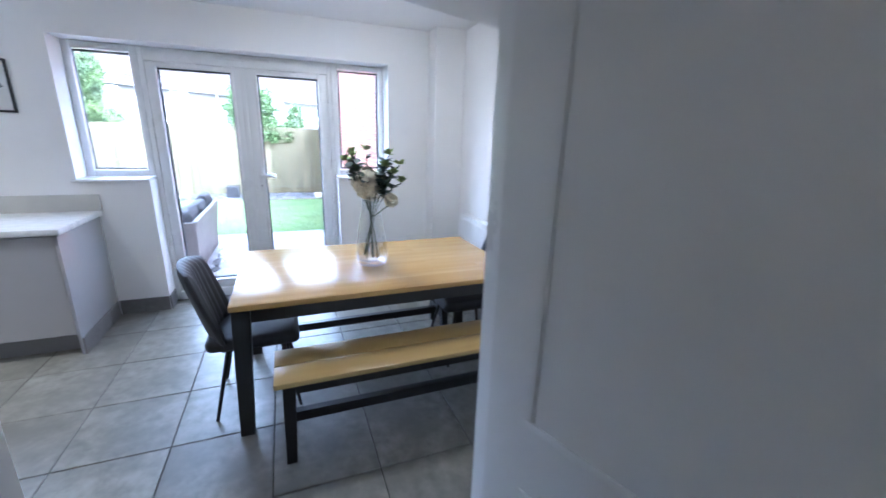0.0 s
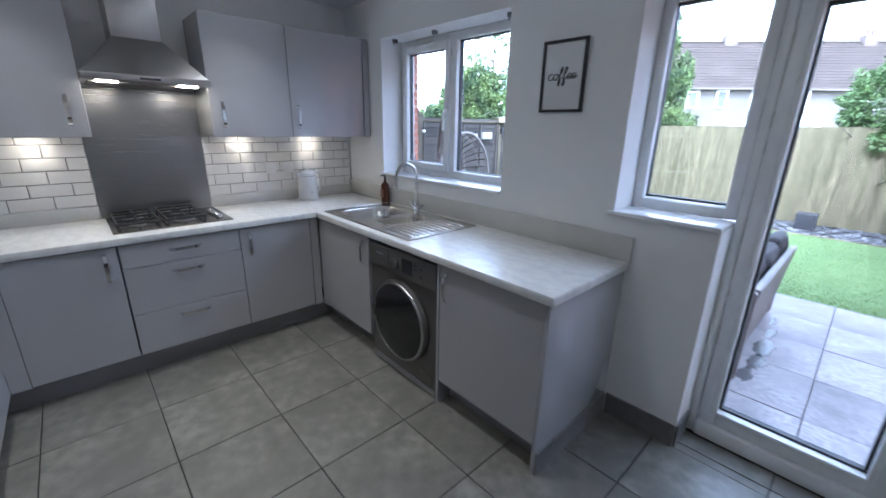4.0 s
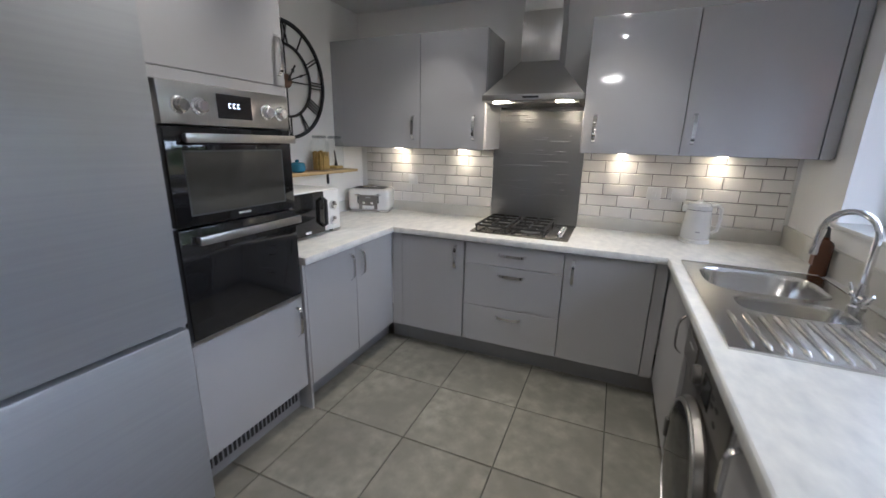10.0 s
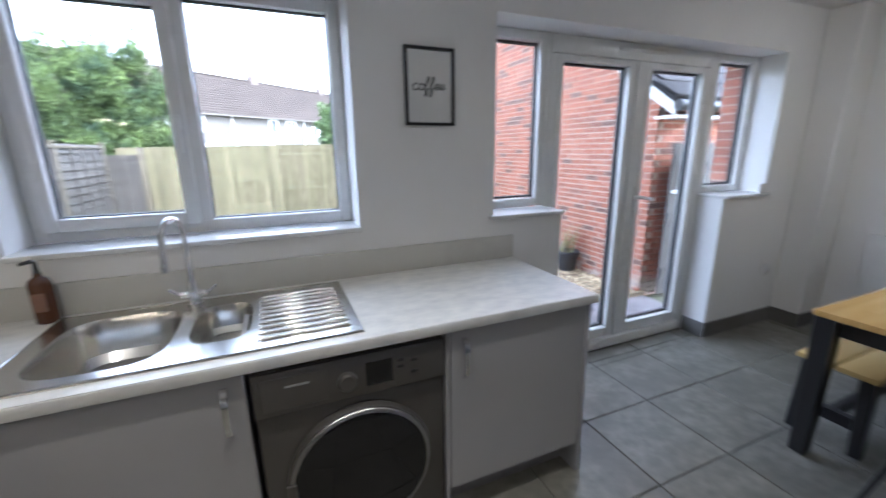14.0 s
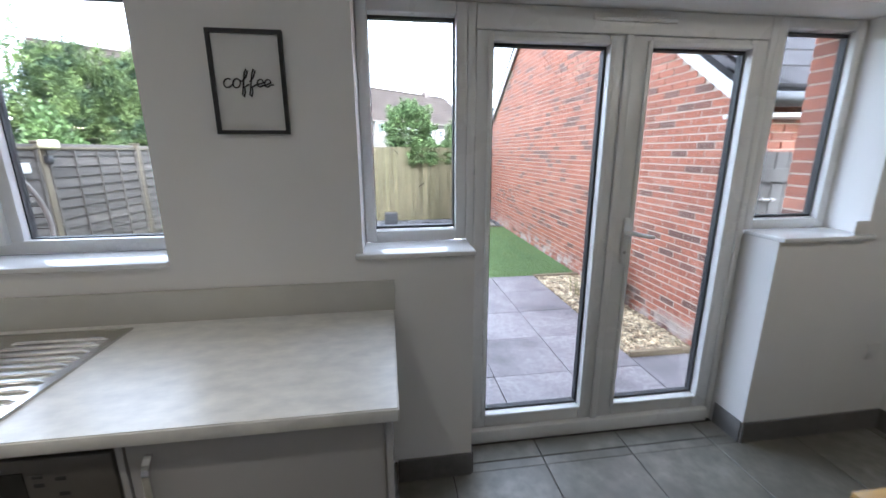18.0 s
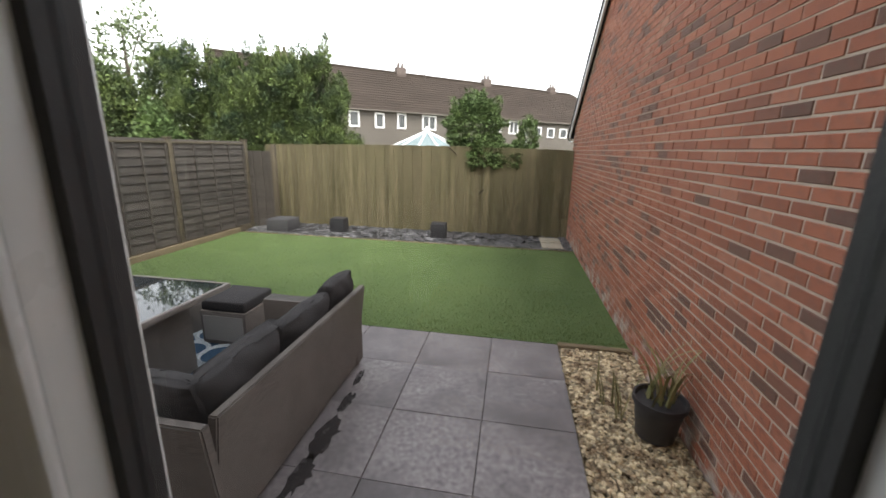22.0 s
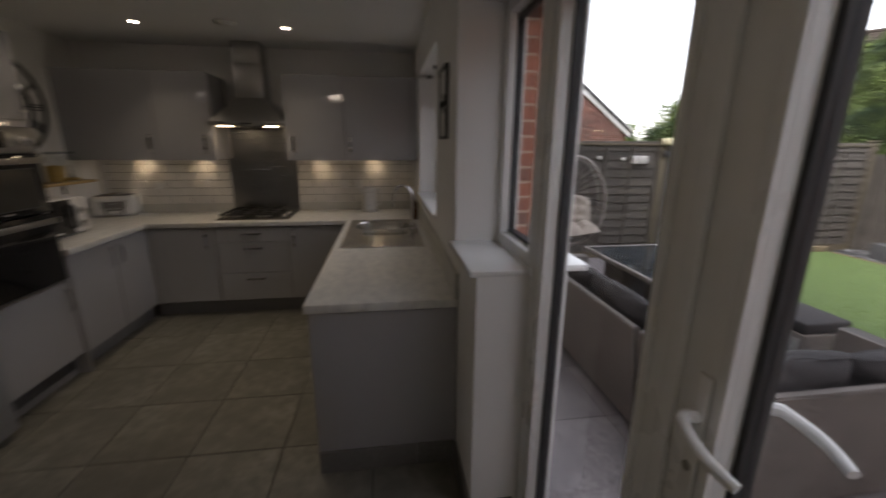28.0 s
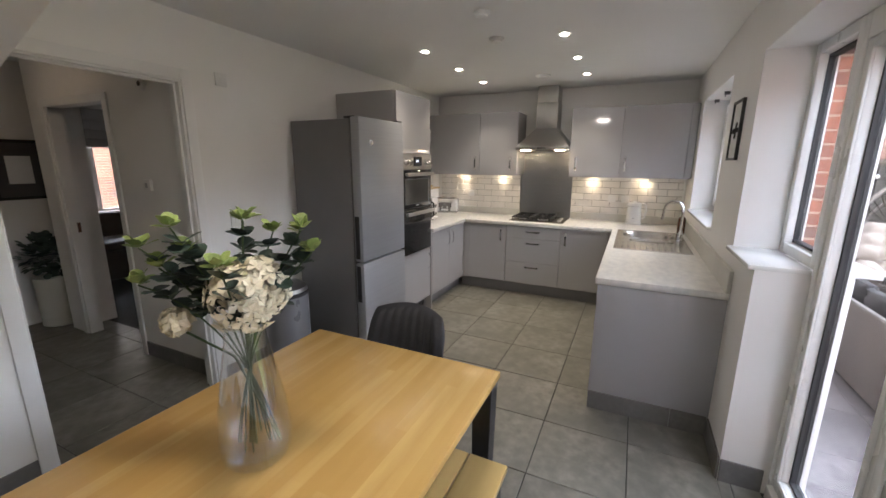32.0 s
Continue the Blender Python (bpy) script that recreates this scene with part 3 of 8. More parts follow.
part("upper_oven_door", B(-0.292, -0.03, 1.178, 0.293, 0.02, 1.54, r=0.004), M["black_glass"], ov, "black glass upper oven door")
part("lower_oven_door", B(-0.292, -0.03, 0.725, 0.293, 0.02, 1.168, r=0.004), M["black_glass"], ov, "black glass lower oven door")
for hz in (1.50, 1.125):
    part("bar_handle", B((-0.285, 0.045, hz - 0.017, 0.24, 0.062, hz + 0.017), (-0.27, 0.02, hz - 0.012, -0.25, 0.05, hz + 0.012), (0.21, 0.02, hz - 0.012, 0.23, 0.05, hz + 0.012), r=0.003), M["steel"], ov, "brushed steel bar handle")
part("inner_frame", B((-0.235, 0.0205, 1.215, 0.235, 0.0215, 1.222), (-0.235, 0.0205, 1.45, 0.235, 0.0215, 1.457), (-0.235, 0.0205, 1.222, -0.228, 0.0215, 1.45), (0.228, 0.0205, 1.222, 0.235, 0.0215, 1.45)), M["gasket"], ov, smooth=None)
part("oven_window", B(-0.228, 0.0203, 1.222, 0.228, 0.0212, 1.45), mat("smoked_oven_window", (0.05, 0.048, 0.042), 0.05, scale=3), ov, "smoked oven window", smooth=None)
part("badge", B(-0.03, 0.021, 1.196, 0.03, 0.0218, 1.205), M["mark_grey"], ov, smooth=None)
part("trim", B(-0.294, -0.02, 0.705, 0.295, 0.012, 0.722), M["steel"], ov)
# fridge
fz = thing("fridge_freezer", "tall grey steel fridge freezer with a split door", "fridge", (-1.545, 0.85, 0.0))
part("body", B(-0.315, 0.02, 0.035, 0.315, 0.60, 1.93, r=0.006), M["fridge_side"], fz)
part("fridge_door", B(-0.315, 0.612, 0.836, 0.315, 0.695, 1.945, r=0.012), M["fridge"], fz, "brushed grey upper door")
part("freezer_door", B(-0.315, 0.612, 0.045, 0.315, 0.695, 0.822, r=0.012), M["fridge"], fz, "brushed grey lower door")
part("grip", B((0.3155, 0.625, 0.86, 0.319, 0.665, 1.2), (0.3155, 0.625, 0.5, 0.319, 0.665, 0.80), r=0.001, seg=1), M["black"], fz, "black recessed grip")
part("hinge_cover", B(-0.30, 0.60, 1.931, -0.24, 0.69, 1.96, r=0.006), M["black"], fz)
part("hinge_cover", B(0.22, 0.55, 1.931, 0.31, 0.64, 1.95, r=0.006), M["black"], fz)
part("badge", lathe([(0.022, 0), (0.022, 0.002), (0.014, 0.003)], 20), M["chrome"], fz, m=pose(0.17, 0.695, 1.76, -90))
for fx in (-0.27, 0.27):
    part("foot", lathe([(0.02, 0.0), (0.02, 0.04)], 12, (fx, 0.58)), M["black"], fz)
# sink run
c = thing("base_cabinet", base_label("one door under the sink"), "cabinet", (-3.06, 3.268, 0), group="base cabinets")
part("body", B((-0.31, 0.02, 0.15, -0.294, 0.6, WB - 0.001), (0.314, 0.02, 0.15, 0.33, 0.6, WB - 0.001), (-0.294, 0.02, 0.15, 0.314, 0.6, 0.17), (-0.294, 0.58, 0.17, 0.314, 0.6, WB - 0.001)), M["grey_matt"], c)
d = front(c, "door", -0.275, 0, 0.155, 0.332, 0.019, 0.862, M["grey_matt"])
bow_handle(d, 0.275, 0, 0.745, "z", 0.17, (0, -1, 0))
solo("corner_filler", B(-3.428, 3.27, 0.15, -3.338, 3.29, 0.87), M["grey_matt"], "pale grey filler strip in the cabinet corner", "filler")
c = thing("base_cabinet", base_label("one door beside the washing machine"), "cabinet", (-1.7, 3.268, 0), group="base cabinets")
part("body", B(-0.345, 0.02, 0.15, 0.319, 0.66, WB - 0.001), M["grey_matt"], c)
d = front(c, "door", -0.33, 0, 0.155, 0.317, 0.019, 0.862, M["grey_matt"])
bow_handle(d, -0.275, 0, 0.745, "z", 0.17, (0, -1, 0))
part("side_panel", B(-0.352, -0.001, 0.0, -0.336, 0.6, WB - 0.002), M["grey_matt"], c)
solo("end_panel", B(-1.38, 3.262, 0.0, -1.36, 3.948, WB - 0.001, r=0.002), M["grey_gloss"], "pale grey gloss panel closing the peninsula", "panel")
solo("plinth", B((-3.53, 3.37, 0, -2.73, 3.39, 0.149), (-2.05, 3.37, 0, -1.381, 3.39, 0.149)), M["plinth"], "grey plinth under the sink run cabinets", "plinth", kind="structure")
# worktop with openings for the sink bowls
wt_ = thing("worktop", "pale marbled stone-effect kitchen worktop", "worktop")
for q in ((XW, 0.802, WB, -3.41, 1.505, WT),
          (-3.41, 0.802, WB, -2.516, 1.505, WT),
          (XW, 1.505, WB, -3.41, 3.25, WT),
          (XW, 3.25, WB, -3.33, YN - 0.001, WT),
          (-3.33, 3.25, WB, -2.7, 3.345, WT),
          (-3.33, 3.825, WB, -2.7, YN - 0.001, WT),
          (-2.935, 3.345, WB, -2.905, 3.825, WT),
          (-2.7, 3.25, WB, -1.345, YN - 0.001, WT)):
    part("section", B(*q), M["worktop"], wt_, smooth=None)
for q in ((-3.41, 1.5055, WB + 0.001, -2.5165, 1.51, WT - 0.002), (-3.4095, 1.51, WB + 0.001, -3.405, 3.25, WT - 0.002), (-3.41, 3.245, WB + 0.001, -1.345, 3.2495, WT - 0.002), (-1.3445, 3.245, WB + 0.001, -1.34, 3.948, WT - 0.002)):
    part("edge", B(*q, r=0.002), M["worktop"], wt_)
us_ = thing("upstand", "low grey marbled upstand along the worktop", "upstand", kind="structure")
for q in ((XW + 0.001, YN - 0.022, WT, -1.335, YN - 0.001, 1.042), (XW + 0.001, 0.822, WT, XW + 0.02, 2.03, 1.0), (XW + 0.001, 2.7, WT, XW + 0.02, YN - 0.023, 1.0), (XW + 0.021, 0.802, WT, -2.517, 0.82, 1.0)):
    part("strip", B(*q, r=0.003), M["upstand"], us_)
# wall units
def wall_unit(yc, half, dl, dr, hside, material, label):
    c = thing("wall_cabinet", label, "cabinet", (-3.69, yc, 1.46), group="wall cabinets")
    part("body", B(XW + 3.692, -half, 0, -0.02, half, 0.755), M["grey_gloss"], c)
    d = front(c, "door", -0.019, -dl, -0.006, 0, dr, 0.76, material)
    bow_handle(d, 0, hside, 0.14, "z", 0.17, (1, 0, 0))
    return c


wall_unit(1.24, 0.335, 0.335, 0.335, 0.285, M["grey_gloss"], "pale grey gloss wall cabinet beside the clock wall")
wall_unit(1.825, 0.245, 0.245, 0.242, 0.165, M["grey_gloss"], "pale grey gloss wall cabinet beside the cooker hood")
wall_unit(2.97, 0.272, 0.272, 0.272, -0.2, M["grey_gloss"], "pale grey gloss wall cabinet beside the cooker hood")
end_unit = wall_unit(3.56, 0.315, 0.314, 0.315, -0.265, M["grey_gloss"], "pale grey gloss wall cabinet beside the window")
part("filler", B(-0.06, 0.3165, 0, -0.012, 0.385, 0.755), M["grey_gloss"], end_unit, smooth=None)
solo("end_panel", B(XW + 0.002, 3.879, 1.452, -3.685, 3.925, 2.222), M["grey_gloss"], "pale grey filler panel beside the wall cabinet", "panel")
solo("end_panel", B(XW + 0.002, 0.803, 1.452, -3.7, 0.902, 2.222), M["grey_gloss"], "pale grey filler panel beside the wall cabinet", "panel")

# ---- kitchen fittings ----
# tiled splashbacks: white metro tiles in running bond
TW, TH, TG = 0.2, 0.0795, 0.004
tile_meshes = {}


def tile_mesh(w, h):
    key = (round(w, 3), round(h, 3))
    if key not in tile_meshes:
        bm = B(0, 0, 0, 0.009, w, h)
        bmesh.ops.bevel(bm, geom=[e for e in bm.edges if all(v.co.x > 0.008 for v in e.verts)], offset=0.004, segments=1, affect="EDGES")
        tile_meshes[key] = mesh_of("tile", bm, M["tile"])
    return tile_meshes[key]


def splash(y0, y1, z0, z1):
    bed = structure("tiled_splashback", B(XW + 0.001, y0, z0, XW + 0.006, y1, z1), M["grout"], "white metro tiles laid in running bond over the worktop", "wall tiles")
    z, row = z0, 0
    while z < z1 - 0.01:
        h = min(TH, z1 - z)
        y = y0 - (TW + TG) * (0.5 * (row % 2) + 0.25)
        while y < y1:
            a, b = max(y, y0), min(y + TW, y1)
            if b - a > 0.015:
                shared("tile", tile_mesh(b - a, h - TG), bed, pose(XW + 0.004, a, z))
            y += TW + TG
        z += TH
        row += 1


splash(0.86, 2.03, 1.003, 1.45)
splash(2.70, 3.925, 1.003, 1.45)
sb = thing("hob_splashback", "brushed steel splashback sheet behind the hob", "splashback")
part("sheet", B(XW + 0.001, 2.034, WT, XW + 0.012, 2.698, 1.735, r=0.001, seg=1), M["steel_x"], sb)
part("top_trim", B(XW + 0.001, 2.07, 1.7355, XW + 0.02, 2.69, 1.753, r=0.003), M["steel"], sb, "bright folded steel top edge")

hood = thing("cooker_hood", "steel chimney cooker hood over the hob", "cooker hood", (XW, 2.383, 0))


def frustum(x0, x1, h0, x2, x3, h1, z0, z1):
    bm = bmesh.new()
    lo = [bm.verts.new(p) for p in ((x0, -h0, z0), (x1, -h0, z0), (x1, h0, z0), (x0, h0, z0))]
    hi = [bm.verts.new(p) for p in ((x2, -h1, z1), (x3, -h1, z1), (x3, h1, z1), (x2, h1, z1))]
    bm.faces.new(lo), bm.faces.new(hi)
    for i in range(4):
        bm.faces.new((lo[i], lo[(i + 1) % 4], hi[(i + 1) % 4], hi[i]))
    return bm


part("canopy", frustum(0.002, 0.475, 0.309, 0.002, 0.285, 0.125, 1.803, 2.02), M["steel"], hood, smooth=None)
part("rim", B(0.002, -0.312, 1.764, 0.485, 0.312, 1.802, r=0.003), M["steel"], hood)
part("chimney", B((0.002, -0.125, 2.02, 0.27, 0.125, 2.32), (0.002, -0.118, 2.32, 0.262, 0.118, ZC - 0.001), r=0.003), M["steel"], hood)
part("filter", B(0.06, -0.28, 1.756, 0.38, 0.28, 1.7635), M["silver"], hood)
for hy in (-0.2, 0.2):
    part("hood_light", B(0.40, hy - 0.05, 1.755, 0.44, hy + 0.05, 1.7635), M["warm"], hood, "lit hood lamp")
part("switch", B(0.485, -0.05, 1.777, 0.4885, 0.05, 1.789), M["black"], hood)

hob = thing("gas_hob", "steel four-burner gas hob with black pan supports", "hob", (-3.775, 2.375, WT))
part("plate", B(-0.25, -0.325, 0.0, 0.26, 0.325, 0.011, r=0.004), M["hob_steel"], hob)
for bx, by, br_ in ((-0.13, -0.19, 0.045), (0.11, -0.19, 0.035), (-0.13, 0.06, 0.035), (0.11, 0.06, 0.05)):
    b_ = part("burner", lathe([(br_ * 1.3, 0.011), (br_ * 1.3, 0.018), (br_, 0.02), (br_, 0.03), (br_ * 0.8, 0.032)], 24, (bx, by)), M["silver"], hob)
    part("burner_cap", lathe([(br_ * 0.8, 0.0325), (br_ * 0.85, 0.038), (br_ * 0.7, 0.042)], 24, (bx, by)), M["cast_iron"], b_)
for gy in (-0.19, 0.06):
    rails = [(-0.235, gy + k_ - 0.006, 0.04, 0.225, gy + k_ + 0.006, 0.052) for k_ in (-0.105, 0.105)]
    ends = [(k_, gy - 0.099, 0.04, k_ + 0.011, gy + 0.099, 0.0519) for k_ in (-0.235, 0.214)]
    feet = [(kx, gy + ky, 0.011, kx + 0.01, gy + ky + 0.01, 0.04) for kx in (-0.23, 0.212) for ky in (-0.108, 0.098)]
    ps = part("pan_support", B(*(rails + ends + feet)), M["cast_iron"], hob, "black cast-iron pan support", smooth=None)
    for k_ in (-0.125, -0.008, 0.105):
        part("bar", B(k_, gy - 0.0985, 0.041, k_ + 0.011, gy + 0.0985, 0.053), M["cast_iron"], ps, smooth=None)
    for k_ in (-0.13, 0.11):
        part("bar", B(k_ - 0.08, gy - 0.005, 0.0425, k_ + 0.08, gy + 0.005, 0.0565), M["cast_iron"], ps, smooth=None)
for i in range(4):
    part("knob", lathe([(0.021, 0.011), (0.019, 0.03), (0.015, 0.034)], 20, (0.165 - i * 0.075, 0.26)), M["chrome"], hob)

# sink: pressed steel with two bowls and a ribbed drainer
sk = thing("kitchen_sink", "steel one and a half bowl sink with a ribbed drainer", "sink", (0, 0, WT))


def bowl(x0, x1, y0, y1, depth):
    """A rounded basin sunk below the rim."""
    bm = bmesh.new()
    cx, cy, hx, hy = (x0 + x1) / 2, (y0 + y1) / 2, (x1 - x0) / 2, (y1 - y0) / 2
    rings = []
    for z, s in ((0.006, 1.0), (0.0, 0.985), (-0.02, 0.95), (-depth * 0.8, 0.90), (-depth, 0.78)):
        ring = []
        for i in range(40):
            a = 2 * math.pi * i / 40
            ca, sa = math.cos(a), math.sin(a)
            ring.append(bm.verts.new((cx + hx * s * math.copysign(abs(ca) ** 0.55, ca), cy + hy * s * math.copysign(abs(sa) ** 0.55, sa), z)))
        rings.append(ring)
    for a, b in zip(rings, rings[1:]):
        for i in range(40):
            bm.faces.new((a[i], b[i], b[(i + 1) % 40], a[(i + 1) % 40]))
    bm.faces.new(rings[-1])
    bmesh.ops.recalc_face_normals(bm, faces=bm.faces)
    return bm


def rim_plate(x0, x1, y0, y1, holes, z):
    """A flat plate with superellipse holes, bridged ring to ring in a local grid."""
    bm = bmesh.new()
    xs = [x0] + [v for h in holes for v in (h[0], h[1])] + [x1]
    for i in range(len(xs) - 1):
        a, b = xs[i], xs[i + 1]
        hole = [h for h in holes if abs(h[0] - a) < 1e-6]
        if not hole:
            box(bm, a, y0, z - 0.004, b, y1, z)
            continue
        h = hole[0]
        cx, cy, hx, hy = (h[0] + h[1]) / 2, (h[2] + h[3]) / 2, (h[1] - h[0]) / 2, (h[3] - h[2]) / 2
        inner, outer = [], []
        for k_ in range(40):
            t_ = 2 * math.pi * k_ / 40
            ca, sa = math.cos(t_), math.sin(t_)
            inner.append(bm.verts.new((cx + hx * math.copysign(abs(ca) ** 0.55, ca), cy + hy * math.copysign(abs(sa) ** 0.55, sa), z)))
            s = 1 / max(abs(ca), abs(sa))
            ox, oy = ca * s, sa * s
            outer.append(bm.verts.new((cx + ox * hx, (y1 if oy > 0.999 else y0 if oy < -0.999 else cy + oy * ((y1 - cy) if oy > 0 else (cy - y0))), z)))
        for k_ in range(40):
            bm.faces.new((inner[k_], outer[k_], outer[(k_ + 1) % 40], inner[(k_ + 1) % 40]))
    return bm


SX0, SX1, SY0, SY1 = -3.375, -2.345, 3.305, 3.88
H1, H2 = (-3.315, -2.945, 3.355, 3.81), (-2.9, -2.705, 3.42, 3.78)
part("rim", rim_plate(SX0, SX1, SY0, SY1, [H1, H2], 0.006), M["sinksteel"], sk, smooth=None)
part("rim_edge", tube([(SX0, SY0, 0.003), (SX1, SY0, 0.003), (SX1, SY1, 0.003), (SX0, SY1, 0.003)], 0.006, 8, closed=True), M["sinksteel"], sk)
part("large_bowl", bowl(*H1, 0.15), M["sinksteel"], sk)
part("small_bowl", bowl(*H2, 0.10), M["sinksteel"], sk)
for cx, cy, dz in ((-3.13, 3.58, -0.1495), (-2.805, 3.6, -0.0995)):
    part("drain", lathe([(0.04, dz), (0.04, dz + 0.003), (0.03, dz + 0.002), (0.012, dz - 0.001)], 24, (cx, cy)), M["chrome"], sk)
for i in range(10):
    yy = 3.37 + i * 0.047
    part("drainer_rib", tube([(-2.685, yy, 0.003), (-2.665, yy, 0.0075), (-2.39, yy, 0.007), (-2.372, yy, 0.003)], [0.004, 0.0085, 0.0085, 0.004], 10), M["sinksteel"], sk)


tap = thing("kitchen_tap", "chrome swan-neck mixer tap with two levers", "tap", (-2.925, 3.835, WT + 0.006))
part("base", lathe([(0.028, 0), (0.028, 0.008), (0.022, 0.014), (0.021, 0.07), (0.017, 0.085), (0.014, 0.1)], 24), M["chrome"], tap)
pts = [(0, 0, 0.09), (0, 0, 0.27)] + [(0, -0.075 + 0.075 * math.cos(radians(a)), 0.27 + 0.095 * math.sin(radians(a))) for a in range(15, 181, 15)] + [(0, -0.155, 0.20)]
part("spout", tube([(p[0] + p[1] * 0.3, p[1], p[2]) for p in pts], 0.0115, 14), M["chrome"], tap)
part("aerator", tube([(-0.0465, -0.155, 0.205), (-0.047, -0.156, 0.185)], 0.0135, 14), M["chrome"], tap)
for s in (-1, 1):
    part("lever", tube([(s * 0.015, 0, 0.045), (s * 0.045, 0, 0.045), (s * 0.05, 0, 0.047), (s * 0.085, 0, 0.075)], [0.016, 0.016, 0.007, 0.006], 12), M["chrome"], tap)

soap = thing("soap_bottle", "amber plastic soap bottle with a black pump", "bottle", (-3.41, 3.885, WT))
part("bottle", lathe([(0.032, 0), (0.035, 0.004), (0.035, 0.15), (0.03, 0.165), (0.013, 0.178), (0.013, 0.19)], 28), M["amber"], soap)
part("pump", tube([(0, 0, 0.188), (0, 0, 0.232), (-0.005, -0.005, 0.236), (-0.035, -0.02, 0.23)], [0.011, 0.006, 0.008, 0.005], 12), M["black"], soap)
part("label", B(-0.02, -0.0365, 0.05, 0.02, -0.0352, 0.12), mat("brown_label", (0.2, 0.1, 0.06), 0.6), soap, "small brown label", smooth=None)

# washing machine
wm = thing("washing_machine", "graphite grey washing machine under the worktop", "washing machine", (-2.385, 3.28, 0))
part("body", B(-0.327, 0.0, 0.012, 0.327, 0.58, 0.85, r=0.012), M["washer"], wm)
part("control_panel", B(-0.327, -0.018, 0.695, 0.327, -0.0005, 0.848, r=0.005), M["washer"], wm)
part("drawer", B(-0.305, -0.022, 0.715, -0.1, -0.0185, 0.83, r=0.002, seg=1), M["washer"], wm, "detergent drawer front")
part("dial", lathe([(0.034, 0), (0.033, 0.018), (0.026, 0.024), (0.01, 0.022)], 28), M["washer"], wm, m=pose(-0.035, -0.018, 0.765, 90))
part("display", B(0.03, -0.0205, 0.728, 0.125, -0.0185, 0.815), M["black_glass"], wm, "black display")
for bx, bz in ((0.155, 0.80), (0.155, 0.775), (0.205, 0.79), (0.205, 0.745)):
    part("button", B(bx - 0.012, -0.021, bz - 0.006, bx + 0.012, -0.0185, bz + 0.006, r=0.002, seg=1), M["black"], wm)
part("badge", B(-0.23, -0.0232, 0.79, -0.155, -0.0224, 0.797), M["mark_grey"], wm, smooth=None)
part("door_ring", lathe([(0.17, 0.0), (0.258, 0.0), (0.264, 0.012), (0.258, 0.034), (0.24, 0.04), (0.225, 0.03), (0.18, 0.018)], 56), M["washer"], wm, "dark door ring", m=pose(0, -0.0005, 0.40, 90))
part("trim_ring", lathe([(0.244, 0.03), (0.252, 0.036), (0.249, 0.0415), (0.238, 0.0445), (0.2365, 0.036)], 56), M["steel"], wm, "bright steel trim ring", m=pose(0, -0.0005, 0.40, 90))
part("porthole", lathe([(0.236, 0.0405), (0.22, 0.044), (0.2, 0.046), (0.14, 0.056), (0.06, 0.06)], 56), M["black_glass"], wm, "dark glass porthole", m=pose(0, -0.0005, 0.40, 90))
part("door_grip", B(-0.262, -0.052, 0.36, -0.228, -0.038, 0.44, r=0.006), M["washer"], wm)
part("filter_flap", B(0.18, -0.004, 0.06, 0.29, -0.0005, 0.13, r=0.001, seg=1), M["washer"], wm)
part("kick_plate", B(-0.315, -0.004, 0.012, 0.315, -0.0005, 0.05), M["plinth"], wm, smooth=None)
for fx in (-0.28, 0.28):
    part("foot", lathe([(0.02, 0.0), (0.02, 0.015)], 12, (fx, 0.04)), M["black"], wm)

# kettle, toaster, microwave
kt = thing("kettle", "white cordless jug kettle on its base", "kettle", (-3.95, 3.44, WT))
part("power_base", lathe([(0.088, 0), (0.09, 0.004), (0.088, 0.018), (0.07, 0.022)], 32), M["white_plastic"], kt)
part("jug", lathe([(0.08, 0.023), (0.084, 0.03), (0.08, 0.1), (0.072, 0.2), (0.07, 0.235), (0.062, 0.24)], 36), M["white_enamel"], kt)
part("lid", lathe([(0.064, 0.2405), (0.06, 0.252), (0.02, 0.258), (0.012, 0.27), (0.006, 0.272)], 28), M["white_enamel"], kt)
part("spout", B(-0.02, -0.095, 0.19, 0.02, -0.06, 0.236, r=0.012), M["white_enamel"], kt)
part("handle", tube([(0, 0.065, 0.232), (0, 0.1, 0.24), (0.0, 0.122, 0.22), (0, 0.125, 0.15), (0, 0.115, 0.08), (0, 0.085, 0.06)], [0.011, 0.012, 0.012, 0.011, 0.011, 0.011], 12), M["white_enamel"], kt)
part("trim_band", lathe([(0.0715, 0.205), (0.073, 0.206), (0.073, 0.21), (0.0712, 0.211)], 36), M["chrome"], kt)
part("badge", B(0.078, -0.012, 0.07, 0.084, 0.012, 0.078), M["mark_grey"], kt, smooth=None)

ts = thing("toaster", "white four-slot toaster with chrome levers", "toaster", (-3.92, 1.0, WT), 18)
part("base", B(-0.12, -0.17, 0.0, 0.12, 0.17, 0.018, r=0.006), M["chrome"], ts)
part("body", B(-0.125, -0.175, 0.019, 0.125, 0.175, 0.2, r=0.03, seg=4), M["white_enamel"], ts)
for sx in (-0.075, -0.03, 0.03, 0.075):
    part("slot", B(sx - 0.011, -0.13, 0.199, sx + 0.011, 0.13, 0.203, r=0.002, seg=1), M["black"], ts)
for sy in (-0.085, 0.085):
    part("lever_track", B(0.1255, sy - 0.005, 0.08, 0.127, sy + 0.005, 0.16), M["black"], ts, smooth=None)
    part("lever", B(0.127, sy - 0.025, 0.145, 0.145, sy + 0.025, 0.157, r=0.004), M["chrome"], ts)
    part("dial", lathe([(0.014, 0), (0.012, 0.012), (0.008, 0.014)], 16), M["chrome"], ts, m=pose(0.127, sy * 0.4, 0.085, 0, 90))
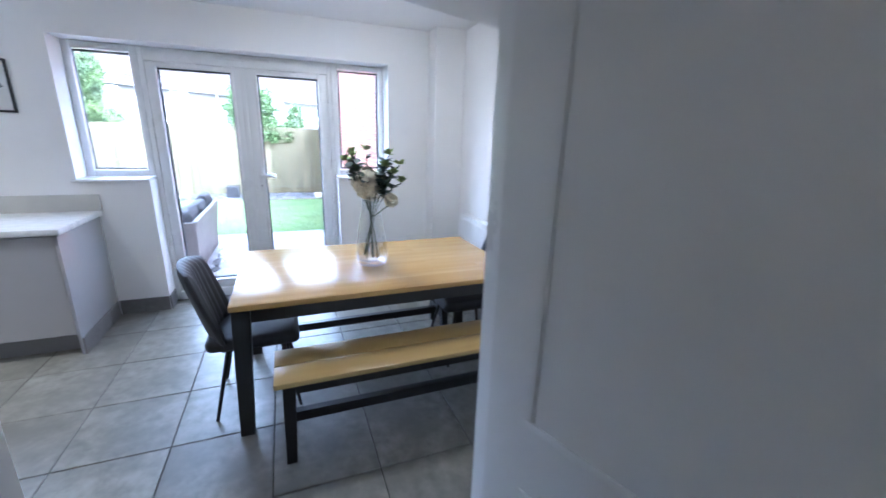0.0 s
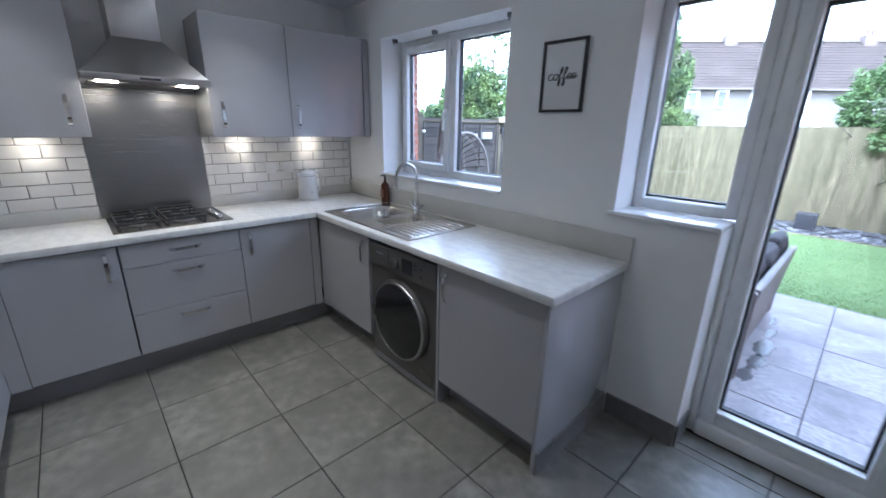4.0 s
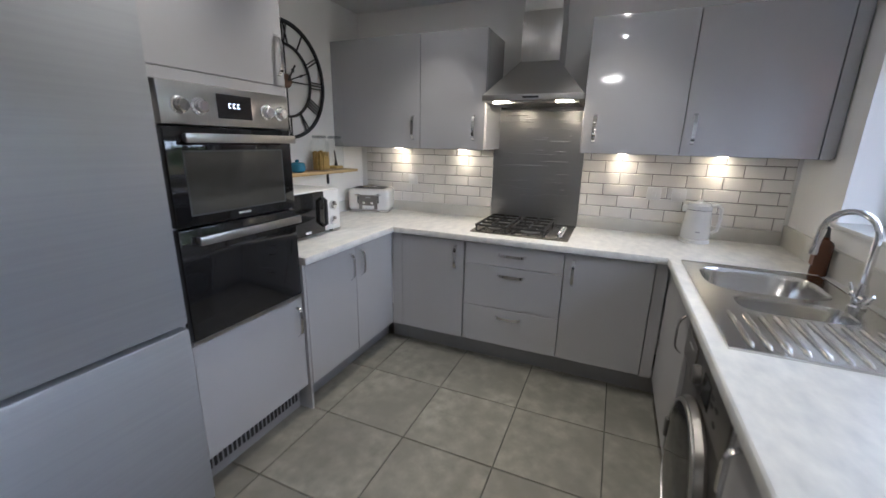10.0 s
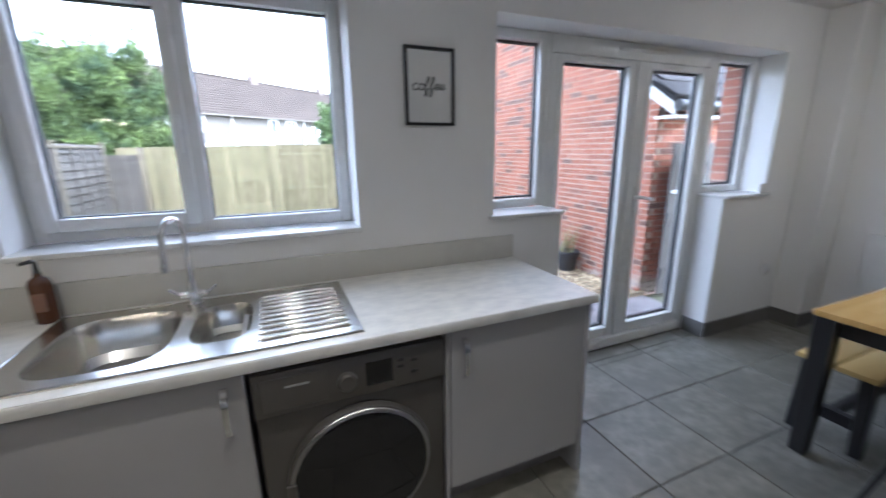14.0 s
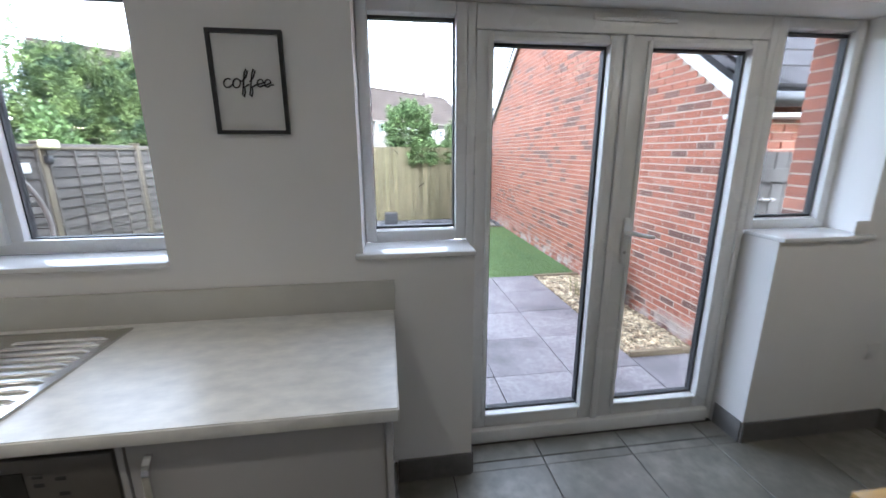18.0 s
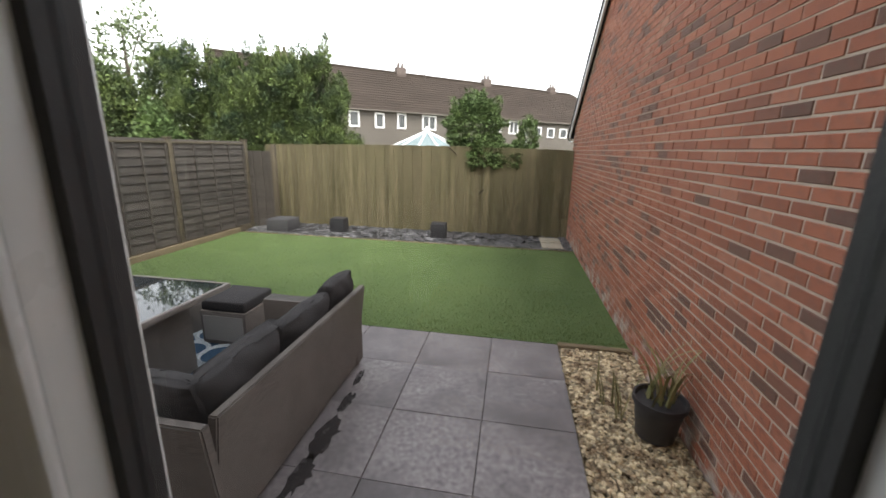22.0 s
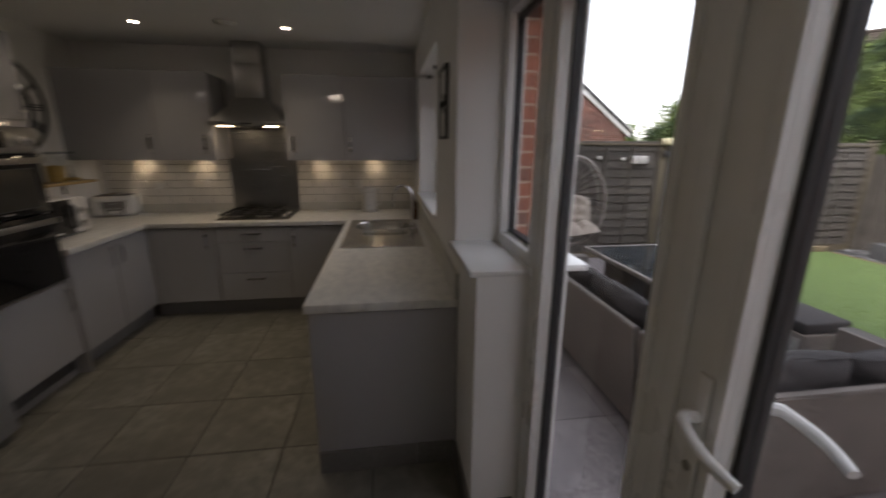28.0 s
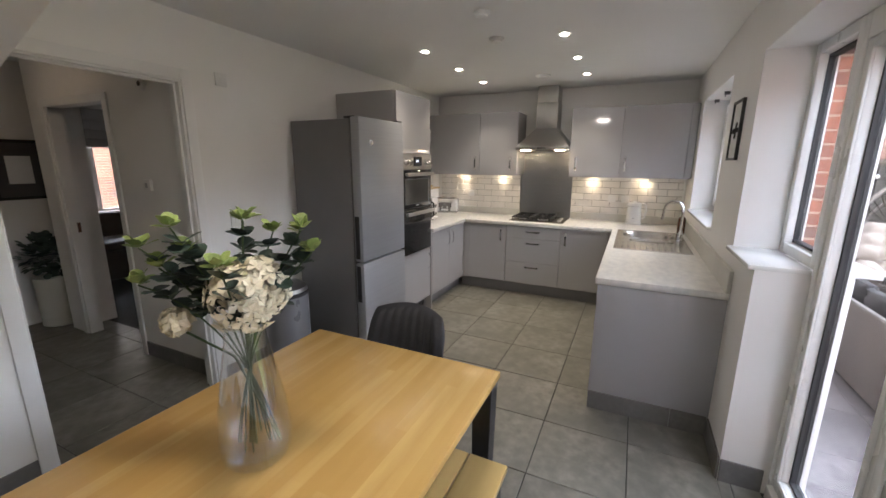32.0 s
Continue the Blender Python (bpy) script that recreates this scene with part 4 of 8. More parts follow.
part("front_plate", B(0.1252, -0.078, 0.03, 0.1268, 0.078, 0.15, r=0.0006, seg=1), M["silver"], ts, "brushed grey front plate")
part("control_strip", B(0.127, -0.05, 0.034, 0.129, 0.05, 0.062, r=0.0008, seg=1), M["white_plastic"], ts)
for sx in (-0.075, -0.03, 0.03, 0.075):
    part("slot_guide", tube([(sx, -0.06, 0.203), (sx, -0.05, 0.214), (sx, 0.05, 0.214), (sx, 0.06, 0.203)], 0.004, 8), M["chrome"], ts, "chrome bread guide")
part("badge", B(0.127, -0.02, 0.125, 0.1285, 0.02, 0.133), M["mark_grey"], ts, smooth=None)

mw = thing("microwave", "white and black microwave oven on the worktop", "microwave", (-2.90, 1.03, WT))
part("casing", B(-0.26, -0.2, 0.012, 0.235, 0.19, 0.285, r=0.008), M["white_enamel"], mw)
part("door", B(-0.10, 0.191, 0.02, 0.233, 0.215, 0.278, r=0.006), M["black_glass"], mw, "black glass door")
part("control_panel", B(-0.258, 0.191, 0.02, -0.104, 0.212, 0.278, r=0.006), M["white_enamel"], mw)
part("handle", tube([(-0.085, 0.212, 0.06), (-0.085, 0.24, 0.075), (-0.085, 0.24, 0.225), (-0.085, 0.212, 0.24)], 0.012, 10), M["black"], mw)
for kz in (0.08, 0.18):
    part("dial", lathe([(0.03, 0), (0.028, 0.016), (0.02, 0.02)], 24), M["chrome"], mw, m=pose(-0.18, 0.212, kz, -90))
part("badge", B(0.03, 0.2152, 0.03, 0.08, 0.216, 0.045), M["paper"], mw, smooth=None)
for fx in (-0.22, 0.2):
    for fy in (-0.16, 0.16):
        part("foot", lathe([(0.014, 0), (0.014, 0.013)], 10, (fx, fy)), M["black"], mw)

# shelf with jars
sh = thing("wall_shelf", "short pale wood wall shelf on black brackets", "shelf", (-3.32, YS, 1.26))
part("board", B(-0.42, 0.001, 0, 0.45, 0.19, 0.02, r=0.002), M["shelf_wood"], sh)
for bx in (-0.27, 0.3):
    part("bracket", B((bx - 0.012, 0.001, -0.1, bx + 0.012, 0.008, -0.0005), (bx - 0.012, 0.001, -0.008, bx + 0.012, 0.15, -0.0005), r=0.001, seg=1), M["black"], sh)


def jar(x, fill, label, contents):
    """Square glass jar with rounded corners and a glass stopper."""
    j = thing("storage_jar", label, "jar", (x, 0.9, 1.2805), group="jars on the shelf")
    part("glass", B(-0.055, -0.055, 0, 0.055, 0.055, 0.215, r=0.02, seg=3), M["jar_glass"], j)
    part("neck", lathe([(0.044, 0.216), (0.047, 0.219), (0.047, 0.228), (0.043, 0.231)], 28), M["jar_glass"], j)
    part("lid", lathe([(0.049, 0.2315), (0.05, 0.235), (0.05, 0.245), (0.046, 0.25), (0.01, 0.252)], 28), M["lid_glass"], j, "clear glass lid")
    if contents == "pasta":
        rj = random.Random(8)
        bm = bmesh.new()
        for k in range(60):
            px, py = rj.uniform(-0.043, 0.043), rj.uniform(-0.043, 0.043)
            box(bm, px - 0.005, py - 0.005, 0.006, px + 0.005, py + 0.005, fill + rj.uniform(-0.03, 0.015))
        part("contents", bm, M["pasta"], j, "dry yellow pasta sticks", smooth=None)
    else:
        part("contents", B(-0.046, -0.046, 0.006, 0.046, 0.046, fill, r=0.012), M["pasta"], j)
        part("scoop", tube([(-0.01, 0.0, fill + 0.001), (0.005, 0.01, fill + 0.05), (0.03, 0.02, fill + 0.115)], [0.014, 0.006, 0.004], 8), M["black"], j, "dark scoop leaning in the jar")


jar(-3.40, 0.13, "tall clear square glass jar half full of yellow pasta", "pasta")
jar(-3.57, 0.028, "tall clear square glass jar nearly empty with a scoop", "crumbs")
pt = thing("sugar_pot", "small blue glazed pot with a lid on the shelf", "pot", (-3.16, 0.9, 1.28))
part("pot", lathe([(0.035, 0), (0.05, 0.01), (0.057, 0.035), (0.05, 0.055)], 28), M["blue"], pt)
part("lid", lathe([(0.053, 0.0555), (0.045, 0.066), (0.012, 0.072), (0.014, 0.084), (0.006, 0.088)], 28), M["blue"], pt)

# skeleton wall clock
ck = thing("wall_clock", "large black metal skeleton clock with roman numerals", "clock", (-3.205, YS + 0.012, 1.88))
R0 = 0.375


def ring(rad, thick, depth):
    bm = bmesh.new()
    n_ = 64
    rings = [[bm.verts.new((r_ * math.cos(2 * math.pi * i / n_), y_, r_ * math.sin(2 * math.pi * i / n_))) for i in range(n_)] for r_, y_ in ((rad - thick / 2, 0), (rad + thick / 2, 0), (rad + thick / 2, depth), (rad - thick / 2, depth))]
    for a, b in zip(rings, rings[1:] + rings[:1]):
        for i in range(n_):
            bm.faces.new((a[i], a[(i + 1) % n_], b[(i + 1) % n_], b[i]))
    return bm


part("outer_ring", ring(R0 - 0.01, 0.022, 0.014), M["black"], ck)
part("inner_ring", ring(R0 * 0.61, 0.016, 0.012), M["black"], ck)
part("spokes", B((-0.004, 0.003, -0.23, 0.004, 0.008, 0.23), (-0.23, 0.0031, -0.004, 0.23, 0.0081, 0.004)), M["black"], ck)
part("hub", lathe([(0.045, 0), (0.045, 0.012), (0.03, 0.02), (0.01, 0.022)], 28), M["brown"], ck, "rusty brown hub", m=pose(0, 0, 0, -90))
NUM = ["XII", "I", "II", "III", "IIII", "V", "VI", "VII", "VIII", "IX", "X", "XI"]
for i, s_ in enumerate(NUM):
    bm = bmesh.new()
    wid = sum({"I": 0.02, "V": 0.04, "X": 0.04}[q] for q in s_)
    x = -wid / 2
    for q in s_:
        w = 0.02 if q == "I" else 0.04
        m_ = x + w / 2
        if q == "I":
            box(bm, m_ - 0.0035, 0, R0 * 0.63, m_ + 0.0035, 0.008, R0 - 0.02)
        else:
            for s in (-1, 1):
                a = bmesh.new()
                box(a, -0.0035, 0, -0.07, 0.0035, 0.008, 0.07)
                bmesh.ops.transform(a, matrix=Matrix.Translation((m_ + (s * 0.008 if q == "V" else 0), 0, R0 * 0.8)) @ Matrix.Rotation(s * (0.11 if q == "V" else 0.24), 4, "Y"), verts=a.verts)
                tmp = bpy.data.meshes.new("t")
                a.to_mesh(tmp)
                a.free()
                bm.from_mesh(tmp)
                bpy.data.meshes.remove(tmp)
        x += w
    part("numeral", bm, M["black"], ck, smooth=None, m=Matrix.Rotation(radians(-30 * i), 4, "Y"))
for ang, ln, w in ((-35, 0.13, 0.006), (-70, 0.2, 0.004)):
    part("clock_hand", B((-w, 0.02, 0, w, 0.023, ln), (-w * 2.2, 0.02, ln * 0.6, w * 2.2, 0.0229, ln * 0.72)), M["black"], ck, smooth=None, m=Matrix.Rotation(radians(ang), 4, "Y"))

# ---- lamps of the kitchen ----
for x in (-1.9, -2.61, -3.32):
    for y in (1.74, 2.86):
        dl = thing("downlight", "round recessed ceiling downlight, lit", "ceiling light", (x, y, ZC), group="ceiling downlights")
        part("bezel", lathe([(0.026, -0.0035), (0.043, -0.0045), (0.045, -0.0005)], 28), M["white_plastic"], dl)
        part("lamp", lathe([(0.025, -0.006), (0.02, -0.0075)], 24), M["spot"], dl)
        lamp = new("downlight_beam", bpy.data.lights.new("downlight_beam", "SPOT"))
        lamp.data.energy, lamp.data.spot_size, lamp.data.spot_blend, lamp.data.shadow_soft_size, lamp.data.color = KITCHEN_W, radians(90), 0.9, 0.02, (1, 0.87, 0.64)
        lamp.matrix_world = look((x, y, ZC - 0.012), (x, y, 0))
for y in (1.24, 1.80, 2.95, 3.52):
    ul = thing("cabinet_light", "round warm light under a wall cabinet, lit", "cabinet light", (-3.985, y, 1.459), group="lights under the wall cabinets")
    part("case", lathe([(0.034, -0.011), (0.034, -0.0005)], 24), M["chrome"], ul)
    part("lamp", lathe([(0.027, -0.0135), (0.027, -0.0115)], 24), M["warm"], ul)
    lamp = new("cabinet_beam", bpy.data.lights.new("cabinet_beam", "SPOT"))
    lamp.data.energy, lamp.data.spot_size, lamp.data.spot_blend, lamp.data.shadow_soft_size, lamp.data.color = CABINET_W, radians(64), 0.9, 0.012, (1, 0.80, 0.52)
    lamp.matrix_world = look((-3.985, y, 1.440), (-4.07, y, 1.25))
for y in (2.183, 2.583):
    lamp = new("hood_beam", bpy.data.lights.new("hood_beam", "SPOT"))
    lamp.data.energy, lamp.data.spot_size, lamp.data.spot_blend, lamp.data.shadow_soft_size, lamp.data.color = HOOD_W, radians(110), 0.7, 0.02, (1, 0.8, 0.5)
    lamp.matrix_world = look((XW + 0.42, y, 1.75), (XW + 0.4, y, 0.9))
pl = thing("dining_ceiling_light", "flush round white ceiling light over the table, lit", "ceiling light", (PEND[0], PEND[1], ZC))
part("plate", lathe([(0.15, -0.02), (0.155, -0.0005)], 36), M["white_plastic"], pl)
part("shade", lathe([(0.05, -0.075), (0.11, -0.06), (0.145, -0.0205)], 36), glow("opal_shade", (1, 0.9, 0.72), DINING_E), pl)
for x, y, r_, nm in ((-1.26, 2.47, 0.05, "ceiling_vent"), (-1.80, 2.39, 0.055, "smoke_alarm"), (-3.22, 2.44, 0.075, "extractor_vent")):
    a_ = thing(nm, "round white plastic %s on the ceiling" % nm.replace("_", " "), nm.replace("_", " "), (x, y, ZC))
    part("base", lathe([(r_ * 0.92, -0.018), (r_, -0.014), (r_, -0.0005)], 28), M["white_plastic"], a_)
    part("cover", lathe([(r_ * 0.45, -0.034), (r_ * 0.75, -0.028), (r_ * 0.8, -0.0185)], 28), M["white_plastic"], a_)

# ---- dining end ----
tb = thing("dining_table", "oak-topped dining table with black wooden legs", "table", (0.57, 2.48, 0))
part("tabletop", B(-0.815, -0.495, 0.727, 0.815, 0.495, 0.757, r=0.004), M["table_wood"], tb)
part("apron", B((-0.76, -0.44, 0.64, 0.76, -0.415, 0.726), (-0.76, 0.415, 0.64, 0.76, 0.44, 0.726), (-0.76, -0.415, 0.6401, -0.735, 0.415, 0.7259), (0.735, -0.415, 0.6401, 0.76, 0.415, 0.7259)), M["black_wood"], tb, "black painted apron", smooth=None)


def taper(x0, y0, x1, y1, w, z1):
    """A square leg that stands at (x0, y0) and meets the top at (x1, y1)."""
    bm = bmesh.new()
    a = [bm.verts.new((x0 + i * w * 0.4, y0 + j * w * 0.4, 0)) for i, j in ((-1, -1), (1, -1), (1, 1), (-1, 1))]
    b = [bm.verts.new((x1 + i * w * 0.5, y1 + j * w * 0.5, z1)) for i, j in ((-1, -1), (1, -1), (1, 1), (-1, 1))]
    bm.faces.new(a), bm.faces.new(b)
    for i in range(4):
        bm.faces.new((a[i], a[(i + 1) % 4], b[(i + 1) % 4], b[i]))
    bmesh.ops.bevel(bm, geom=list(bm.edges), offset=0.003, segments=1, affect="EDGES")
    return bm


for sx in (-1, 1):
    for sy in (-1, 1):
        part("leg", taper(sx * 0.80, sy * 0.43, sx * 0.765, sy * 0.445, 0.085, 0.726), M["black_wood"], tb, "black painted leg")


def bench(x, y, label):
    b_ = thing("bench", label, "bench", (x, y, 0), group="benches at the table")
    for sy in (-1, 1):
        part("plank", B(-0.66, sy * 0.082 - 0.079, 0.425, 0.66, sy * 0.082 + 0.079, 0.452, r=0.003), M["bench_wood"], b_)
    part("rail", B((-0.56, -0.12, 0.36, 0.56, -0.10, 0.424), (-0.56, 0.10, 0.36, 0.56, 0.12, 0.424), (-0.60, -0.02, 0.13, 0.60, 0.02, 0.185)), M["black_wood"], b_, "black painted rail", smooth=None)
    for sx in (-1, 1):
        part("stretcher", B(sx * 0.6 - 0.02, -0.11, 0.13, sx * 0.6 + 0.02, 0.11, 0.19), M["black_wood"], b_, smooth=None)
        for sy in (-1, 1):
            part("leg", taper(sx * 0.61, sy * 0.135, sx * 0.595, sy * 0.115, 0.06, 0.424), M["black_wood"], b_, "black painted leg")


bench(0.595, 1.90, "oak-planked bench with black legs beside the table")
bench(0.575, 2.905, "oak-planked bench with black legs pushed under the table")


def shell(us, vs, f, thick):
    """A curved upholstered sheet f(u, v), thickened along its normals."""
    bm = bmesh.new()
    g = [[bm.verts.new(f(u, v)) for v in vs] for u in us]
    for i in range(len(us) - 1):
        for j in range(len(vs) - 1):
            bm.faces.new((g[i][j], g[i + 1][j], g[i + 1][j + 1], g[i][j + 1]))
    bmesh.ops.recalc_face_normals(bm, faces=bm.faces)
    bmesh.ops.solidify(bm, geom=list(bm.faces), thickness=thick)
    return bm


def chair(m, label):
    c = thing("dining_chair", label, "chair", group="dining chairs")
    n_ = 25

    def back(u, v, rib=0.0, fwd=0.0):
        w = 0.225 * (1 - 0.18 * (v - 0.45) ** 2 - (0.28 * max(0, v - 0.72) ** 2 * 4))
        wrap = 0.085 * u * u
        return (-0.24 - 0.11 * v + wrap * (1 - 0.3 * v) + rib * abs(math.sin(u * math.pi * 4.5)) + fwd, u * w, 0.45 + 0.43 * v - 0.03 * u * u * v)

    us = [i / 54 * 2 - 1 for i in range(55)]
    vs = [j / 14 for j in range(15)]
    bm = bmesh.new()
    grids = []
    for side in (0, 1):
        g = []
        for u in us:
            row_ = []
            for v in vs:
                rim_ = (1 - abs(u) ** 8) * (1 - abs(2 * v - 1) ** 10)
                rib = 0.008 * abs(math.sin(u * math.pi * 4.5)) * (1 if abs(u) < 0.9 and 0.06 < v < 0.94 else 0)
                row_.append(bm.verts.new(back(u, v, 0, 0.012 + 0.034 * rim_ + rib if side else -0.0042 - 0.012 * rim_)))
            g.append(row_)
        grids.append(g)
    for side, g in enumerate(grids):
        for a in range(len(us) - 1):
            for b in range(len(vs) - 1):
                bm.faces.new((g[a][b], g[a + 1][b], g[a + 1][b + 1], g[a][b + 1]))
    loop_ = [(a, 0) for a in range(len(us))] + [(len(us) - 1, b) for b in range(1, len(vs))] + [(a, len(vs) - 1) for a in range(len(us) - 2, -1, -1)] + [(0, b) for b in range(len(vs) - 2, 0, -1)]
    for k_, (a, b) in enumerate(loop_):
        c_, d_ = loop_[(k_ + 1) % len(loop_)]
        bm.faces.new((grids[0][a][b], grids[0][c_][d_], grids[1][c_][d_], grids[1][a][b]))
    bmesh.ops.recalc_face_normals(bm, faces=bm.faces)
    part("backrest", bm, M["charcoal"], c, "padded backrest, ribbed in front", smooth=60)
    part("seam", tube([back(0.0, j / 8, 0, -0.0165) for j in range(1, 8)], 0.003, 6), M["black"], c)
    bm = bmesh.new()
    box(bm, -0.255, -0.22, 0.40, 0.225, 0.22, 0.478, r=0.035, seg=4)
    for v in bm.verts:
        k_ = 1 - 0.22 * max(0, (v.co.x - 0.0) / 0.225) ** 2 - 0.12 * max(0, (-v.co.x) / 0.255) ** 2
        v.co.y *= k_
        v.co.z -= 0.02 * max(0, v.co.x / 0.225) ** 3
    part("seat", bm, M["charcoal"], c, "padded dark seat", smooth=60)
    part("underframe", B(-0.18, -0.16, 0.385, 0.16, 0.16, 0.401), M["black"], c, smooth=None)
    for sx, ex in ((-0.15, -0.235), (0.13, 0.205)):
        for sy in (-1, 1):
            part("leg", tube([(sx, sy * 0.13, 0.39), (ex, sy * 0.215, 0.0)], [0.014, 0.009], 12), M["black"], c, "slim black metal leg")
    c.matrix_basis = m
    return c


ch = chair(pose(-0.16, 2.41, 0), "charcoal padded dining chair with a ribbed back at the table end")
ch2 = copy_thing(ch, pose(1.23, 2.50, 0, 0, 0, 180))
ch2["label"] = "charcoal padded dining chair between the table and the radiator"

# vase with artificial flowers
vz = thing("vase", "tall clear glass vase holding flower stems", "vase", (0.54, 2.462, 0.758))
prof_o = [(0.055, 0.0), (0.085, 0.004), (0.099, 0.03), (0.101, 0.075), (0.092, 0.17), (0.073, 0.28), (0.057, 0.37), (0.053, 0.425)]
prof_i = [(0.0505, 0.425), (0.0545, 0.37), (0.0705, 0.28), (0.0895, 0.17), (0.098, 0.075), (0.09, 0.035), (0.055, 0.02)]
part("glass", lathe(prof_o + prof_i, 48), M["vase_glass"], vz)
M["stem"] = mat("flower_stem", (0.06, 0.10, 0.035), 0.6, scale=9)
M["leaf_dark"] = mat("eucalyptus_leaf", (0.055, 0.085, 0.062), 0.5, dark=(0.035, 0.058, 0.045), scale=20, vary=0.25, island=True)
M["leaf_lime"] = mat("lime_leaf_tip", (0.33, 0.41, 0.13), 0.55, dark=(0.2, 0.28, 0.08), scale=20, vary=0.2, island=True)
M["petal"] = mat("cream_petal", (0.80, 0.75, 0.60), 0.6, dark=(0.74, 0.67, 0.49), scale=24, vary=0.1, island=True)
fl = thing("flower_bunch", "cream hydrangea and eucalyptus bunch in the vase", "flowers", (0.54, 2.462, 0.778))
rng = random.Random(5)


def petal_ball(bm, c, rad, n_, size):
    for _ in range(n_):
        d = Vector((rng.gauss(0, 1), rng.gauss(0, 1), rng.gauss(0.25, 1))).normalized()
        p = Vector(c) + d * rad * rng.uniform(0.8, 1.06)
        q = d.to_track_quat("Z", "Y").to_matrix() @ Matrix.Rotation(rng.uniform(0, 6.3), 3, "Z")
        for k_ in range(4):
            r_ = Matrix.Rotation(k_ * math.pi / 2, 3, "Z")
            s = size * rng.uniform(0.8, 1.2)
            vs_ = [bm.verts.new(p + q @ (r_ @ Vector(v))) for v in ((0, 0, 0), (s * 0.7, -s * 0.45, s * 0.25), (s * 1.2, 0, s * 0.2), (s * 0.7, s * 0.45, s * 0.25))]
            bm.faces.new(vs_)


def round_leaf(bm, p, d, s):
    q = Vector(d).to_track_quat("Y", "Z").to_matrix()
    vs_ = [bm.verts.new(Vector(p) + q @ Vector((s * 0.55 * math.sin(a), s * (0.55 - 0.55 * math.cos(a)), s * 0.12 * math.sin(a) ** 2))) for a in [2 * math.pi * i / 9 for i in range(9)]]
    bm.faces.new(vs_)


HEADS = [((0.0, 0.02, 0.475), 0.092), ((-0.03, 0.035, 0.50), 0.08), ((-0.02, -0.02, 0.50), 0.08), ((0.09, -0.15, 0.41), 0.032)]
for c_, r_ in HEADS:
    bm = bmesh.new()
    petal_ball(bm, c_, r_, int(120 * r_ / 0.08), 0.022)
    part("bloom", bm, M["petal"], fl, "cream hydrangea bloom", smooth=None)
SPRAYS = [(0.08, -0.14, 0.67, 0.9), (0.10, -0.18, 0.56, 1.0), (0.06, -0.12, 0.60, 1.0), (0.13, -0.20, 0.62, 0.6), (0.14, -0.21, 0.52, 0.6), (-0.085, 0.15, 0.66, 0.9), (-0.10, 0.17, 0.60, 0.7),
          (-0.02, 0.01, 0.69, 0.4), (-0.16, -0.04, 0.63, 0.8), (-0.13, -0.13, 0.66, 0.8), (0.13, 0.11, 0.60, 0.6)]
for sx, sy, sz, dense in SPRAYS:
    tip = Vector((sx, sy, sz))
    dk, lm = bmesh.new(), bmesh.new()
    base = Vector((-sx * 0.3, -sy * 0.25, 0.022))
    neck = Vector((sx * 0.04, sy * 0.04, 0.42))
    pts = []
    for i in range(13):
        t_ = i / 12
        pts.append(base * (1 - t_) ** 2 + neck * 2 * t_ * (1 - t_) + tip * t_ ** 2)
    part("stem", tube(pts, 0.0024, 6), M["stem"], fl)
    for i in range(8, 13):
        for s in range(5 if dense > 0.75 else 3):
            d = Vector((rng.uniform(-1, 1), rng.uniform(-1, 1), rng.uniform(-0.3, 0.9)))
            if i < 12:
                round_leaf(dk, pts[i], d, rng.uniform(0.036, 0.056) * (0.7 + 0.3 * dense))
    for s in range(15):
        d = Vector((rng.uniform(-1, 1), rng.uniform(-1, 1), rng.uniform(0.1, 1.2)))
        round_leaf(lm, pts[12] + d * 0.012, d, rng.uniform(0.018, 0.034))
    part("leaf_sprig", dk, M["leaf_dark"], fl, "dark round eucalyptus leaves", smooth=None)
    part("leaf_tip", lm, M["leaf_lime"], fl, "lime green young leaf tip", smooth=None)
for c_, r_ in HEADS:
    part("stem", tube([(-c_[0] * 0.4, -c_[1] * 0.4, 0.022), (c_[0] * 0.2, c_[1] * 0.2, 0.30), (c_[0], c_[1], c_[2] - r_ * 0.6)], 0.0036, 7), M["stem"], fl)

# round mirror
mr = thing("round_mirror", "round wall mirror in a thin black frame", "mirror", (XE - 0.022, 2.57, 1.735))
mt = Matrix.Rotation(radians(-90), 4, "Y")
part("glass", lathe([(0.405, 0.0), (0.405, 0.004)], 72), M["mirror"], mr, smooth=None, m=mt)
part("frame", tube(arc((0, 0, 0), 0.412, 0, 350, 35, "yz"), 0.011, 10, closed=True), M["black"], mr)
part("ring", tube(arc((0, 0, 0.49), 0.042, 0, 340, 17, "yz"), 0.006, 8, closed=True), M["black"], mr)
part("loop", tube([(0, 0, 0.418), (0, 0, 0.455)], 0.011, 10), M["black"], mr)
part("hook", tube([(0.0, 0, 0.53), (0.018, 0, 0.535)], 0.006, 8), M["black"], mr)

rd = thing("radiator", "white ribbed panel radiator under the mirror", "radiator", (XE, 2.99, 0))
part("panel", B(-0.09, -0.51, 0.18, -0.035, 0.51, 0.83, r=0.006), M["radiator"], rd)
for i in range(30):
    part("rib", B(-0.0935, -0.49 + i * 0.0335, 0.21, -0.0895, -0.472 + i * 0.0335, 0.80, r=0.0015, seg=1), M["radiator"], rd)
part("top_grille", B(-0.095, -0.515, 0.831, -0.02, 0.515, 0.845, r=0.002, seg=1), M["radiator"], rd)
part("valve", tube([(-0.06, -0.54, 0.16), (-0.06, -0.54, 0.25), (-0.06, -0.512, 0.25)], [0.016, 0.016, 0.01], 12), M["chrome"], rd)
